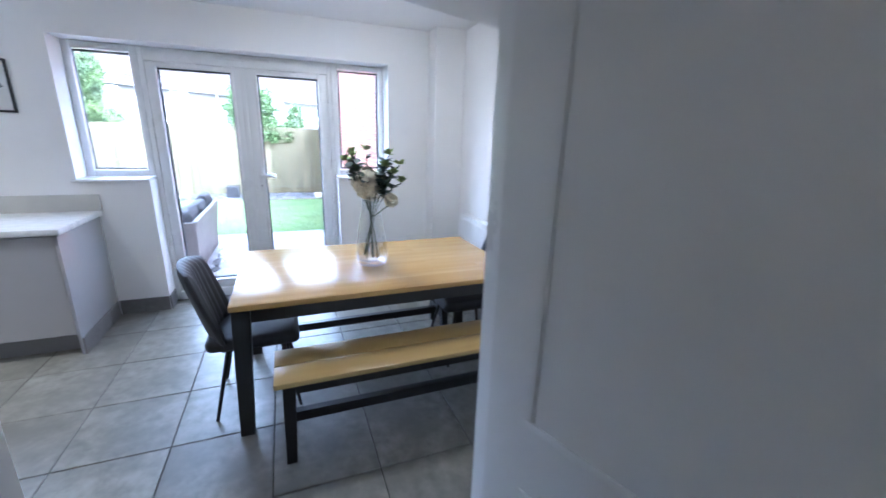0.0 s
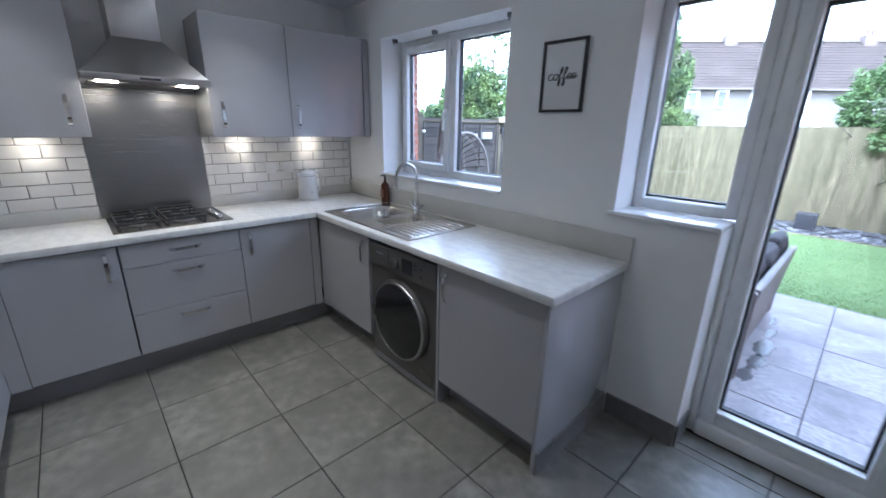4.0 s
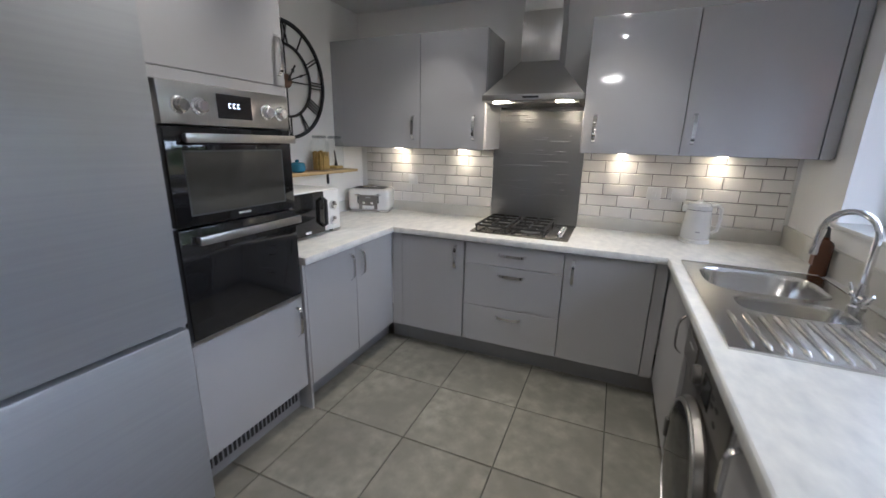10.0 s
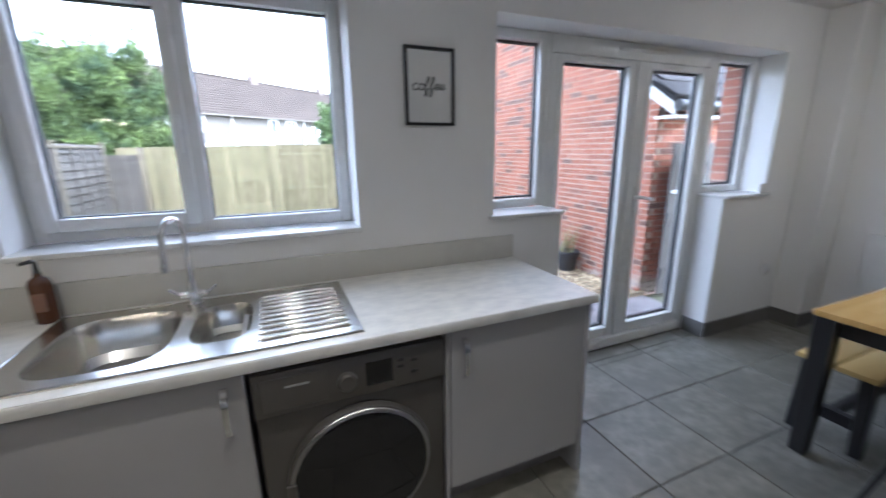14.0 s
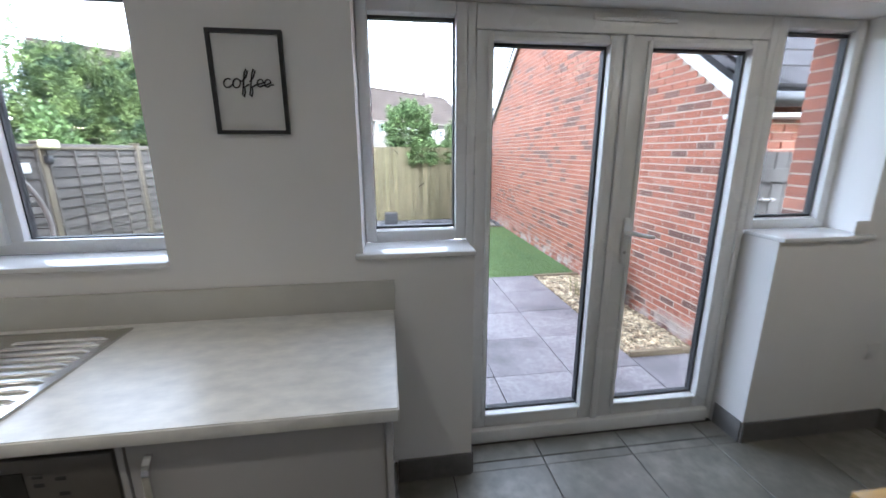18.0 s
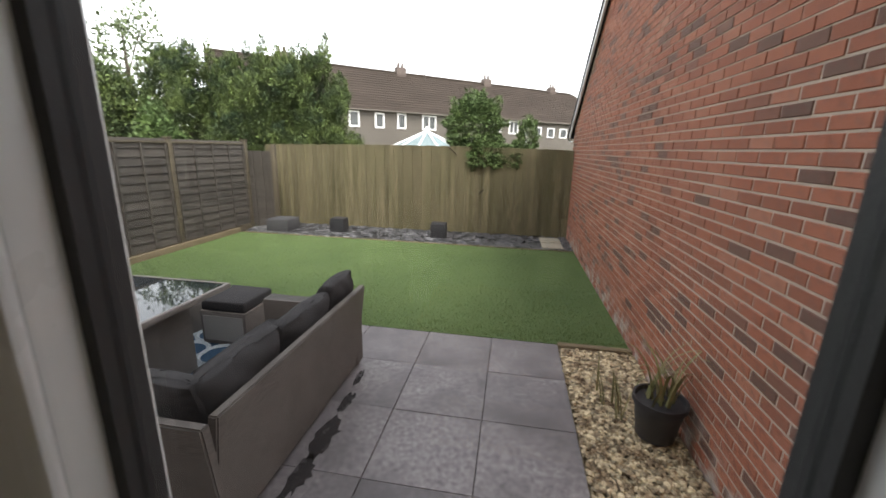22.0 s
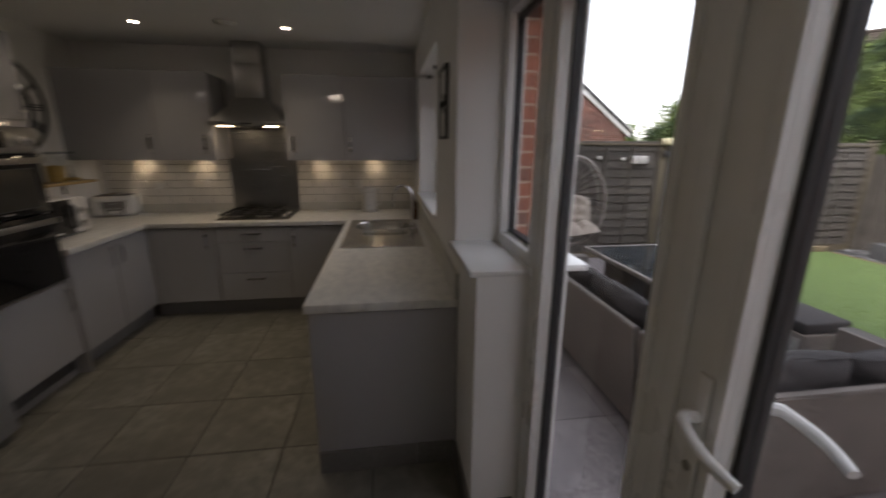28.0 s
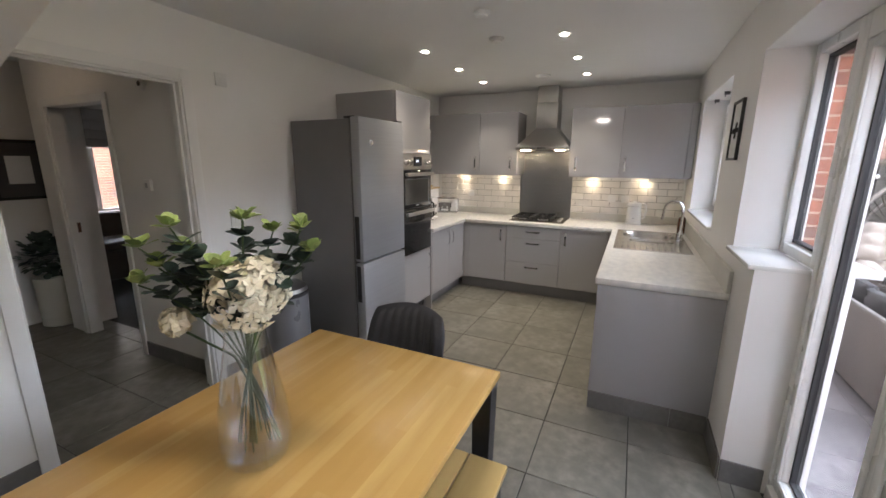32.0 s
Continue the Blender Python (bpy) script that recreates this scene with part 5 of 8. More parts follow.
part("pipe", tube([(-0.06, -0.54, 0.0), (-0.06, -0.54, 0.16)], 0.0075, 10), M["white_plastic"], rd)
part("wall_bracket", B((-0.034, -0.4, 0.25, -0.001, -0.36, 0.75), (-0.034, 0.36, 0.25, -0.001, 0.4, 0.75)), M["radiator"], rd, smooth=None)

# glass side table in the corner
st = thing("side_table", "small black iron side table with round glass shelves", "side table", (1.42, 1.32, 0))
part("top_ring", tube(arc((0, 0, 0.55), 0.235, 0, 350, 35, "xy"), 0.008, 8, closed=True), M["black"], st)
part("glass_top", lathe([(0.23, 0.553), (0.23, 0.559)], 48), M["jar_glass"], st, "round clear glass top")
part("shelf_ring", tube(arc((0, 0, 0.22), 0.17, 0, 350, 35, "xy"), 0.007, 8, closed=True), M["black"], st)
part("shelf_scroll", tube([(0.16 * math.sin(k * 0.5) * (1 - k / 40), 0.16 * math.cos(k * 0.5) * (1 - k / 40), 0.22) for k in range(38)], 0.004, 6), M["black"], st)
for k_ in range(3):
    a = radians(120 * k_ + 95)
    part("leg", tube([(q * math.cos(a), q * math.sin(a), z) for q, z in ((0.225, 0.55), (0.215, 0.45), (0.175, 0.22), (0.20, 0.05), (0.25, 0.008))], 0.009, 8), M["black"], st)
gl = thing("glass_dish", "clear glass dish on the side table", "dish", (1.40, 1.30, 0.56))
part("dish", lathe([(0.04, 0), (0.075, 0.02), (0.09, 0.045), (0.086, 0.045), (0.07, 0.022), (0.035, 0.005)], 32), M["jar_glass"], gl)
gl = thing("candle_glass", "small clear candle glass on the side table", "candle holder", (1.50, 1.22, 0.56))
part("tumbler", lathe([(0.035, 0), (0.038, 0.08), (0.035, 0.08), (0.032, 0.006)], 28), M["jar_glass"], gl)
part("candle", lathe([(0.03, 0.007), (0.03, 0.045)], 24), M["paper"], gl)

# bin beside the fridge
bn = thing("pedal_bin", "tall grey round pedal bin with a steel lid", "bin", (-0.87, 1.06, 0))
part("body", lathe([(0.165, 0.0), (0.168, 0.01), (0.168, 0.62)], 40), mat("grey_bin_enamel", (0.2, 0.2, 0.215), 0.3, 0.2, scale=3), bn)
part("base_ring", lathe([(0.17, 0.0), (0.172, 0.02), (0.169, 0.03)], 40), M["black"], bn)
part("lid_ring", lathe([(0.17, 0.62), (0.172, 0.64), (0.166, 0.65)], 40), M["black"], bn)
part("lid", lathe([(0.166, 0.65), (0.16, 0.68), (0.12, 0.705), (0.05, 0.715)], 40), M["steel"], bn)
part("pedal", B(-0.03, 0.165, 0.01, 0.03, 0.215, 0.022, r=0.004), M["steel"], bn)

# framed print
pc = thing("framed_print", "black framed print with a handwritten word", "picture", (-1.832, YN, 1.817))
fw, fh = 0.128, 0.178
part("frame", B((-fw, -0.018, -fh, -fw + 0.014, -0.001, fh), (fw - 0.014, -0.018, -fh, fw, -0.001, fh), (-fw + 0.014, -0.018, -fh, fw - 0.014, -0.001, -fh + 0.014), (-fw + 0.014, -0.018, fh - 0.014, fw - 0.014, -0.001, fh)), M["black_wood"], pc, "thin black frame", smooth=None)
part("paper", B(-fw + 0.014, -0.008, -fh + 0.014, fw - 0.014, -0.002, fh - 0.014), M["paper"], pc, "white print sheet", smooth=None)
# the word "coffee" in joined script: strokes on a baseline, u to the right, v up


def script(strokes, s, x0, z0, slant):
    bm = bmesh.new()
    for st_ in strokes:
        pts = [(x0 + (u + v * slant) * s, -0.0095, z0 + v * s) for u, v in st_]
        tube(pts, 0.0026, 6, bm)
    return bm


def loop(cu, cv, ru, rv, a0, a1, n_=14):
    return [(cu + ru * math.cos(radians(a0 + (a1 - a0) * i / n_)), cv + rv * math.sin(radians(a0 + (a1 - a0) * i / n_))) for i in range(n_ + 1)]


letter_c = loop(0.5, 0.5, 0.45, 0.5, 50, 320)
letter_o = loop(1.5, 0.5, 0.42, 0.5, 90, 450)
letter_f = [(2.1, 0.7), (2.5, 1.2), (2.65, 1.9), (2.45, 2.1), (2.3, 1.6), (2.25, 0.2), (2.2, -0.8), (2.4, -1.0), (2.5, -0.5), (2.4, 0.1), (2.9, 0.4)]
letter_f2 = [(u + 0.85, v) for u, v in letter_f]
letter_e = [(3.75, 0.4), (4.4, 0.55)] + loop(4.15, 0.55, 0.35, 0.42, 10, 330)
letter_e2 = [(4.5, 0.25), (5.25, 0.55)] + loop(5.0, 0.55, 0.35, 0.42, 10, 330) + [(5.7, 0.4)]
part("writing", script([letter_c, [(0.85, 0.15), (1.1, 0.45)], letter_o, [(1.6, 0.95), (2.1, 0.7)], letter_f, letter_f2, letter_e, letter_e2], 0.0305, -0.091, -0.016, 0.15), M["ink"], pc, "the word coffee in black handwriting")

# skirting of floor tiles
SK = M["skirt_tile"]


def skirting(name, axis, a0, a1, fixed, face, label="grey tile skirting along the wall"):
    """Skirting tiles end to end; face: the side that they stand out to."""
    base = thing(name, label, "skirting", kind="structure")
    k_ = a0
    while k_ < a1 - 0.01:
        e = min(k_ + 0.485, a1)
        lo, hi = (fixed, fixed + face * 0.011) if face > 0 else (fixed + face * 0.011, fixed)
        q = (k_ + 0.0015, lo, 0.0, e - 0.0015, hi, 0.125) if axis == "x" else (lo, k_ + 0.0015, 0.0, hi, e - 0.0015, 0.125)
        part("tile", B(*q, r=0.0015, seg=1), SK, base, smooth=None)
        k_ = e


skirting("baseboard_1", "x", -1.348, LJ, YN, -1)
skirting("baseboard_2", "x", RJ, 1.42, YN, -1)
skirting("baseboard_3", "y", YN - 0.001, FY0 - 0.022, LJ, 1)
skirting("baseboard_4", "y", YN - 0.001, FY0 - 0.022, RJ, -1)
skirting("baseboard_5", "x", 1.409, XE, 3.74, -1)
skirting("baseboard_6", "y", 3.729, YN - 0.011, 1.42, -1)
skirting("baseboard_7", "y", YS + 0.012, 3.729, XE, -1)
skirting("baseboard_8", "x", 0.505, XE, YS, 1)
skirting("baseboard_9", "x", -1.225, -0.485, YS, 1)
skirting("baseboard_10", "y", 3.262, YN - 0.011, -1.36, 1)

# sockets and switches
def plate(name, x, y, z, face, label, kind="switch"):
    o = thing(name, label, kind, (x, y, z), {"+y": 180, "-y": 0, "-x": -90, "+x": 90}[face])
    part("plate", B(-0.043, -0.009, -0.043, 0.043, -0.0005, 0.043, r=0.003), M["white_plastic"], o)
    part("rocker", B(-0.012, -0.0125, -0.02, 0.012, -0.0092, 0.02, r=0.002, seg=1), M["white_plastic"], o)
    return o


plate("light_switch", -0.71, YS, 1.19, "+y", "white plastic light switch on the wall")
plate("blank_plate", -0.705, YS, 2.155, "+y", "white blanking plate high on the wall", "wall plate")
plate("wall_socket", 0.98, YN, 1.19, "-y", "white plastic switch beside the garden doors", "socket")
plate("wall_socket", 1.25, YN, 0.50, "-y", "white plastic wall socket near the floor", "socket")
plate("wall_socket", 1.57, 3.74, 0.50, "-y", "white plastic wall socket on the boxing", "socket")
for y in (1.33, 3.18, 3.33):
    plate("wall_socket", XW + 0.013, y, 1.19, "+x", "white plastic socket on the tiles", "socket")

# stair bulkhead over the corner
bk = prism([(0.0, 0.0), (XE - 0.552, 0.0), (XE - 0.552, 1.185), (0.0, 1.185)], 0, 1)
for v in bk.verts:
    v.co.z = ZC - 0.001 if v.co.z > 0.5 else 1.76 + 0.335 * v.co.y
solo("stair_bulkhead", bk, M["wall"], "white plastered underside of the stairs in the corner", "bulkhead", (0.55, YS + 0.001, 0), kind="structure", smooth=None)

# ---- hall doorway and hall ----
da = thing("trim", "white moulded architrave and lining of the hall doorway", "door trim", kind="structure")
for y0, y1 in ((YS + 0.001, YS + 0.017), (YS - 0.127, YS - 0.111)):
    part("architrave", B(DX0 - 0.058, y0, 0, DX0 + 0.008, y1, 2.172, r=0.005), M["gloss_white"], da)
    part("architrave", B(DX1 - 0.008, y0, 0, DX1 + 0.058, y1, 2.172, r=0.005), M["gloss_white"], da)
    part("architrave", B(DX0 + 0.009, y0, 2.105, DX1 - 0.009, y1, 2.172, r=0.005), M["gloss_white"], da)
part("lining", B((DX0, YS - 0.111, 0, DX0 + 0.02, YS + 0.001, 2.115), (DX1 - 0.02, YS - 0.111, 0, DX1, YS + 0.001, 2.115), (DX0 + 0.02, YS - 0.111, 2.095, DX1 - 0.02, YS + 0.001, 2.115)), M["gloss_white"], da, smooth=None)
part("door_stop", B((DX0 + 0.02, YS - 0.07, 0, DX0 + 0.032, YS - 0.035, 2.095), (DX0 + 0.032, YS - 0.07, 2.083, DX1 - 0.02, YS - 0.035, 2.095)), M["gloss_white"], da, smooth=None)
hd = thing("door_3", "white panelled hall door standing wide open", "door", (0.472, YS - 0.085, 0), -72, kind="structure")
part("slab", B(0.0, -0.018, 0.008, 0.77, 0.018, 2.02, r=0.003), M["gloss_white"], hd)
for z0, z1 in ((0.15, 0.82), (0.98, 1.90)):
    for s in (-1, 1):
        part("panel", B((0.11, s * 0.018 - 0.004, z0, 0.66, s * 0.018 + 0.004, z0 + 0.02), (0.11, s * 0.018 - 0.004, z1 - 0.02, 0.66, s * 0.018 + 0.004, z1), (0.11, s * 0.018 - 0.004, z0 + 0.02, 0.13, s * 0.018 + 0.004, z1 - 0.02), (0.64, s * 0.018 - 0.004, z0 + 0.02, 0.66, s * 0.018 + 0.004, z1 - 0.02), r=0.003), M["gloss_white"], hd)
part("door_handle", B((0.69, -0.03, 0.94, 0.73, 0.03, 1.06), (0.60, -0.06, 1.0, 0.72, -0.045, 1.018), (0.60, 0.045, 1.0, 0.72, 0.06, 1.018), (0.7, -0.055, 1.0, 0.718, 0.055, 1.018), r=0.004), M["chrome"], hd, "chrome lever handle")

HX, RX0, HE = -0.496, -0.75, -1.9  # hall wall, side of the recess, end wall
structure("wall_hall_west", B((HX - 0.1, -0.24, 0, HX, YS - 0.112, ZC), (HX - 0.1, -1.15, 2.05, HX, -0.24, ZC), (HX - 0.1, -1.45, 0, HX, -1.15, ZC)), M["wall"], "white hall wall with the living room doorway")
structure("wall_recess", B((RX0 - 0.08, -1.45, 0, HX - 0.1, -1.37, ZC), (RX0 - 0.08, HE, 0, RX0, -1.45, ZC)), M["wall"], "white wall of the hall recess")
structure("wall_hall_east", B(0.80, HE, 0, 0.92, YS - 0.112, ZC), M["wall"], "white hall wall beside the stairs")
structure("wall_hall_end", B(RX0 - 0.08, HE - 0.1, 0, 0.92, HE, ZC), M["wall"], "white wall at the end of the hall")
structure("wall_living_end", B((XW, -4.12, -0.2, -2.9, -4.0, ZC), (-2.9, -4.12, -0.2, -1.5, -4.0, 0.80), (-2.9, -4.12, 2.3, -1.5, -4.0, ZC), (-1.5, -4.12, -0.2, XE + 0.12, -4.0, ZC)), M["wall"], "wall of the living room with its window")
la = thing("trim", "white architrave of the living room doorway", "door trim", kind="structure")
part("architrave", B(HX + 0.001, -0.24, 0, HX + 0.018, -0.18, 2.11, r=0.004), M["gloss_white"], la)
part("architrave", B(HX + 0.001, -1.21, 0, HX + 0.018, -1.15, 2.11, r=0.004), M["gloss_white"], la)
part("architrave", B(HX + 0.001, -1.15, 2.05, HX + 0.018, -0.24, 2.11, r=0.004), M["gloss_white"], la)
part("lining", B((HX - 0.1, -0.26, 0, HX + 0.001, -0.241, 2.05), (HX - 0.1, -1.149, 0, HX + 0.001, -1.12, 2.05)), M["gloss_white"], la, smooth=None)
part("strike_plate", B(HX - 0.075, -1.1199, 0.97, HX - 0.05, -1.117, 1.06), M["brown"], la, "dull metal strike plate", smooth=None)
ld = thing("door_4", "white living room door standing open", "door", (HX - 0.11, -0.285, 0), 180, kind="structure")
part("slab", B(0.0, -0.018, 0.008, 0.80, 0.018, 2.02, r=0.003), M["gloss_white"], ld)
part("door_handle", B((0.72, -0.03, 0.94, 0.76, 0.03, 1.06), (0.64, -0.06, 1.0, 0.75, -0.045, 1.018), r=0.004), M["chrome"], ld)
th = thing("thermostat", "white square thermostat on the hall wall", "thermostat", (HX, 0.19, 1.44), 90)
part("case", B(-0.042, -0.024, -0.04, 0.042, -0.0005, 0.04, r=0.005), M["white_plastic"], th)
part("dial", B(-0.016, -0.026, -0.02, 0.016, -0.0242, 0.016, r=0.001, seg=1), M["mark_grey"], th)
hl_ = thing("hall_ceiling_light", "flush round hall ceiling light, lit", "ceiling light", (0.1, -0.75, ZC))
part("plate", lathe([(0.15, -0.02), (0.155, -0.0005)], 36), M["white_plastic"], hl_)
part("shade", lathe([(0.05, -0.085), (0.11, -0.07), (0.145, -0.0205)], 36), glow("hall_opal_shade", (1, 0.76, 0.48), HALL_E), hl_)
ds_ = thing("door_chime", "small black round sensor on the hall wall", "sensor", (HX, 0.29, 2.13), 90)
part("case", lathe([(0.04, 0.0005), (0.04, 0.02), (0.02, 0.03)], 24), M["white_plastic"], ds_, m=pose(0, 0, 0, 90))
part("eye", lathe([(0.018, 0.03), (0.012, 0.036)], 16), M["black"], ds_, m=pose(0, 0, 0, 90))
hp = thing("hall_picture", "black framed picture with a white mount on the end wall", "picture", (-0.50, HE, 1.52), 180)
part("frame", B((-0.2, -0.02, -0.28, -0.17, -0.001, 0.28), (0.17, -0.02, -0.28, 0.2, -0.001, 0.28), (-0.17, -0.02, -0.28, 0.17, -0.001, -0.25), (-0.17, -0.02, 0.25, 0.17, -0.001, 0.28)), M["black_wood"], hp, smooth=None)
part("backing", B(-0.17, -0.01, -0.25, 0.17, -0.002, 0.25), mat("dark_grey_mount", (0.08, 0.08, 0.085), 0.6), hp, "dark grey mount", smooth=None)
part("print", B(-0.09, -0.013, -0.13, 0.09, -0.0102, 0.13), M["paper"], hp, "white centre print", smooth=None)
hs = thing("hall_plant", "dark bushy plant in a pale pot in the hall", "plant", (-0.50, -1.68, 0))
part("pot", lathe([(0.1, 0), (0.14, 0.02), (0.15, 0.5), (0.13, 0.5)], 28), mat("cream_pot", (0.5, 0.47, 0.4), 0.5), hs)
bm = bmesh.new()
for _ in range(260):
    d = Vector((rng.gauss(0, 1), rng.gauss(0, 1), rng.gauss(0, 0.8))).normalized()
    round_leaf(bm, Vector((0, 0, 0.72)) + d * rng.uniform(0.08, 0.2), d + Vector((0, 0, 0.3)), 0.06)
part("foliage", bm, M["leaf_dark"], hs, smooth=None)
skirting("baseboard_11", "y", -0.178, YS - 0.128, HX, 1, "grey tile skirting in the hall")
# living room beyond
wv = thing("window_4", "white plastic living room window", "window", kind="structure")
part("window_frame", B((-2.9, -4.1, 0.80, -2.84, -4.03, 2.3), (-1.56, -4.1, 0.80, -1.5, -4.03, 2.3), (-2.84, -4.1, 0.80, -1.56, -4.03, 0.87), (-2.84, -4.1, 2.24, -1.56, -4.03, 2.3), r=0.005), M["upvc"], wv)
part("mullion", B(-2.05, -4.1, 0.87, -1.95, -4.03, 2.24, r=0.005), M["upvc"], wv)
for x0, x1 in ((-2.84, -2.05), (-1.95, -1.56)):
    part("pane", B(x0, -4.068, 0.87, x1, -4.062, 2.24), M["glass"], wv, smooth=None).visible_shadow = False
solo("roman_blind", B((-2.95, -3.99, 1.80, -1.45, -3.95, 1.93), (-2.95, -3.985, 1.93, -1.45, -3.955, 2.06), (-2.95, -3.99, 2.06, -1.45, -3.95, 2.19), (-2.95, -3.985, 2.19, -1.45, -3.955, 2.36), r=0.008), mat("grey_blind_fabric", (0.3, 0.29, 0.28), 0.9, bump=0.1, bscale=200), "folded grey fabric blind over the living room window", "blind")
sf = thing("living_room_sofa", "dark brown sofa under the living room window", "sofa", (-2.3, -3.2, 0))
ML = mat("dark_brown_upholstery", (0.06, 0.045, 0.038), 0.7, bump=0.1, bscale=150)
part("base", B(-0.95, -0.45, 0.03, 0.95, 0.42, 0.42, r=0.04, seg=3), ML, sf)
part("backrest", B(-0.95, -0.5, 0.3, 0.95, -0.22, 0.88, r=0.07, seg=4), ML, sf)
for s in (-1, 1):
    part("armrest", B(s * 0.95 - 0.1, -0.46, 0.03, s * 0.95 + 0.1, 0.42, 0.62, r=0.06, seg=4), ML, sf)
    part("cushion", B(s * 0.43 - 0.42, -0.25, 0.42, s * 0.43 + 0.42, 0.43, 0.54, r=0.05, seg=4), ML, sf)

# ---- garden ----
M["earth"] = mat("garden_earth", (0.09, 0.075, 0.05), 0.9, dark=(0.06, 0.08, 0.03), scale=0.3, bump=0.3, bscale=8)
M["slab"] = mat("dark_grey_paving_slab", (0.33, 0.30, 0.31), 0.55, dark=(0.14, 0.128, 0.134), scale=1.9, lo=0.36, hi=0.66, fine=0.03, fscale=30, vary=0.07, bump=0.03, bscale=60, rvar=0.12)
M["joint"] = mat("paving_joint", (0.12, 0.11, 0.108), 0.9, scale=20, bump=0.2)
M["turf"] = mat("artificial_turf_backing", (0.125, 0.19, 0.062), 0.85, dark=(0.095, 0.155, 0.05), scale=1.3, fine=0.35, fscale=220, bump=0.6, bscale=320)
M["blade"] = mat("green_turf_blade", (0.20, 0.285, 0.10), 0.7, dark=(0.145, 0.215, 0.072), scale=0.9, vary=0.3, island=True)
M["pebble"] = mat("cream_pebble", (0.60, 0.50, 0.33), 0.7, dark=(0.25, 0.18, 0.11), scale=14, lo=0.4, hi=0.6, vary=0.6, island=True)
M["slate"] = mat("blue_slate_chip", (0.15, 0.15, 0.158), 0.5, dark=(0.02, 0.02, 0.022), scale=9, lo=0.42, hi=0.58, vary=0.9, island=True)
M["edging"] = mat("timber_edging", (0.27, 0.21, 0.13), 0.8, dark=(0.17, 0.13, 0.08), scale=4, fine=0.2, stretch=(1, 8, 8), bump=0.2)
M["fence_new"] = mat("green_stained_fence_board", (0.23, 0.19, 0.122), 0.85, dark=(0.118, 0.108, 0.058), scale=1.1, lo=0.33, hi=0.67, fine=0.4, fscale=9, stretch=(5, 5, 0.6), vary=0.17, spec=0.2, bump=0.2, bscale=30)
M["fence_old"] = mat("weathered_fence_board", (0.115, 0.10, 0.086), 0.85, dark=(0.05, 0.043, 0.037), scale=2.5, lo=0.3, hi=0.7, fine=0.3, fscale=14, stretch=(6, 0.7, 6), vary=0.18, bump=0.25, bscale=30)
M["post"] = mat("weathered_fence_post", (0.14, 0.112, 0.07), 0.85, dark=(0.08, 0.066, 0.045), scale=3, fine=0.2, stretch=(6, 6, 0.7), bump=0.2)
M["mortar"] = mat("pale_brick_mortar", (0.53, 0.44, 0.36), 0.95, scale=9, bump=0.3, bscale=120)
M["fascia"] = mat("white_bargeboard", (0.75, 0.75, 0.74), 0.4, scale=2)
M["roof"] = mat("dark_roof_tile", (0.05, 0.047, 0.05), 0.85, dark=(0.03, 0.029, 0.03), scale=3, vary=0.2, island=True, bump=0.2, bscale=20, spec=0.08)
M["roof_brown"] = mat("brown_concrete_roof_tile", (0.07, 0.055, 0.046), 0.85, dark=(0.05, 0.04, 0.034), scale=0.5, fine=0.15, fscale=6, bump=0.2, bscale=10, vary=0.12, island=True, spec=0.1)
M["render"] = mat("grey_pebbledash_render", (0.135, 0.12, 0.104), 0.95, dark=(0.11, 0.097, 0.084), scale=0.4, fine=0.1, fscale=20, bump=0.3, bscale=30)
M["rattan"] = weave_mat("grey_brown_rattan_weave", (0.225, 0.197, 0.18), (0.14, 0.12, 0.108))
M["cushion"] = mat("charcoal_outdoor_cushion", (0.042, 0.039, 0.041), 0.9, dark=(0.032, 0.03, 0.032), scale=5, bump=0.25, bscale=26)
M["cream_cushion"] = mat("stone_tufted_cushion", (0.36, 0.315, 0.275), 0.9, dark=(0.28, 0.245, 0.215), scale=6, bump=0.2, bscale=30)
M["cane"] = mat("dark_brown_cane", (0.07, 0.055, 0.048), 0.55, scale=9, bump=0.2)
M["cane_pale"] = mat("grey_cane_rim", (0.24, 0.215, 0.2), 0.55, scale=9, bump=0.2)
M["table_glass"] = mat("smoked_table_glass", (0.028, 0.035, 0.042), 0.03, scale=3, rvar=0.015)
# near-black noise patches paint the shaded inner gaps into the leaf colour
M["conifer"] = mat("conifer_foliage_with_shade", (0.10, 0.14, 0.036), 0.8, dark=(0.016, 0.034, 0.012), scale=1.6, lo=0.4, hi=0.62, vary=0.45, island=True)
M["shrub"] = mat("shrub_leaf", (0.10, 0.155, 0.045), 0.7, dark=(0.06, 0.105, 0.03), scale=1.2, vary=0.35, island=True)
M["birch"] = mat("birch_leaf", (0.13, 0.17, 0.08), 0.7, dark=(0.09, 0.12, 0.055), scale=1.2, vary=0.3, island=True)
M["bark"] = mat("bark", (0.1, 0.08, 0.06), 0.9, scale=6, bump=0.4, bscale=20)
M["pot"] = mat("dark_grey_plant_pot", (0.035, 0.035, 0.04), 0.5, scale=6)
M["blue_rug"] = mat("blue_outdoor_rug", (0.025, 0.07, 0.13), 0.9, scale=20, bump=0.2)
M["rug_line"] = mat("pale_rug_pattern", (0.5, 0.55, 0.58), 0.9, scale=20)


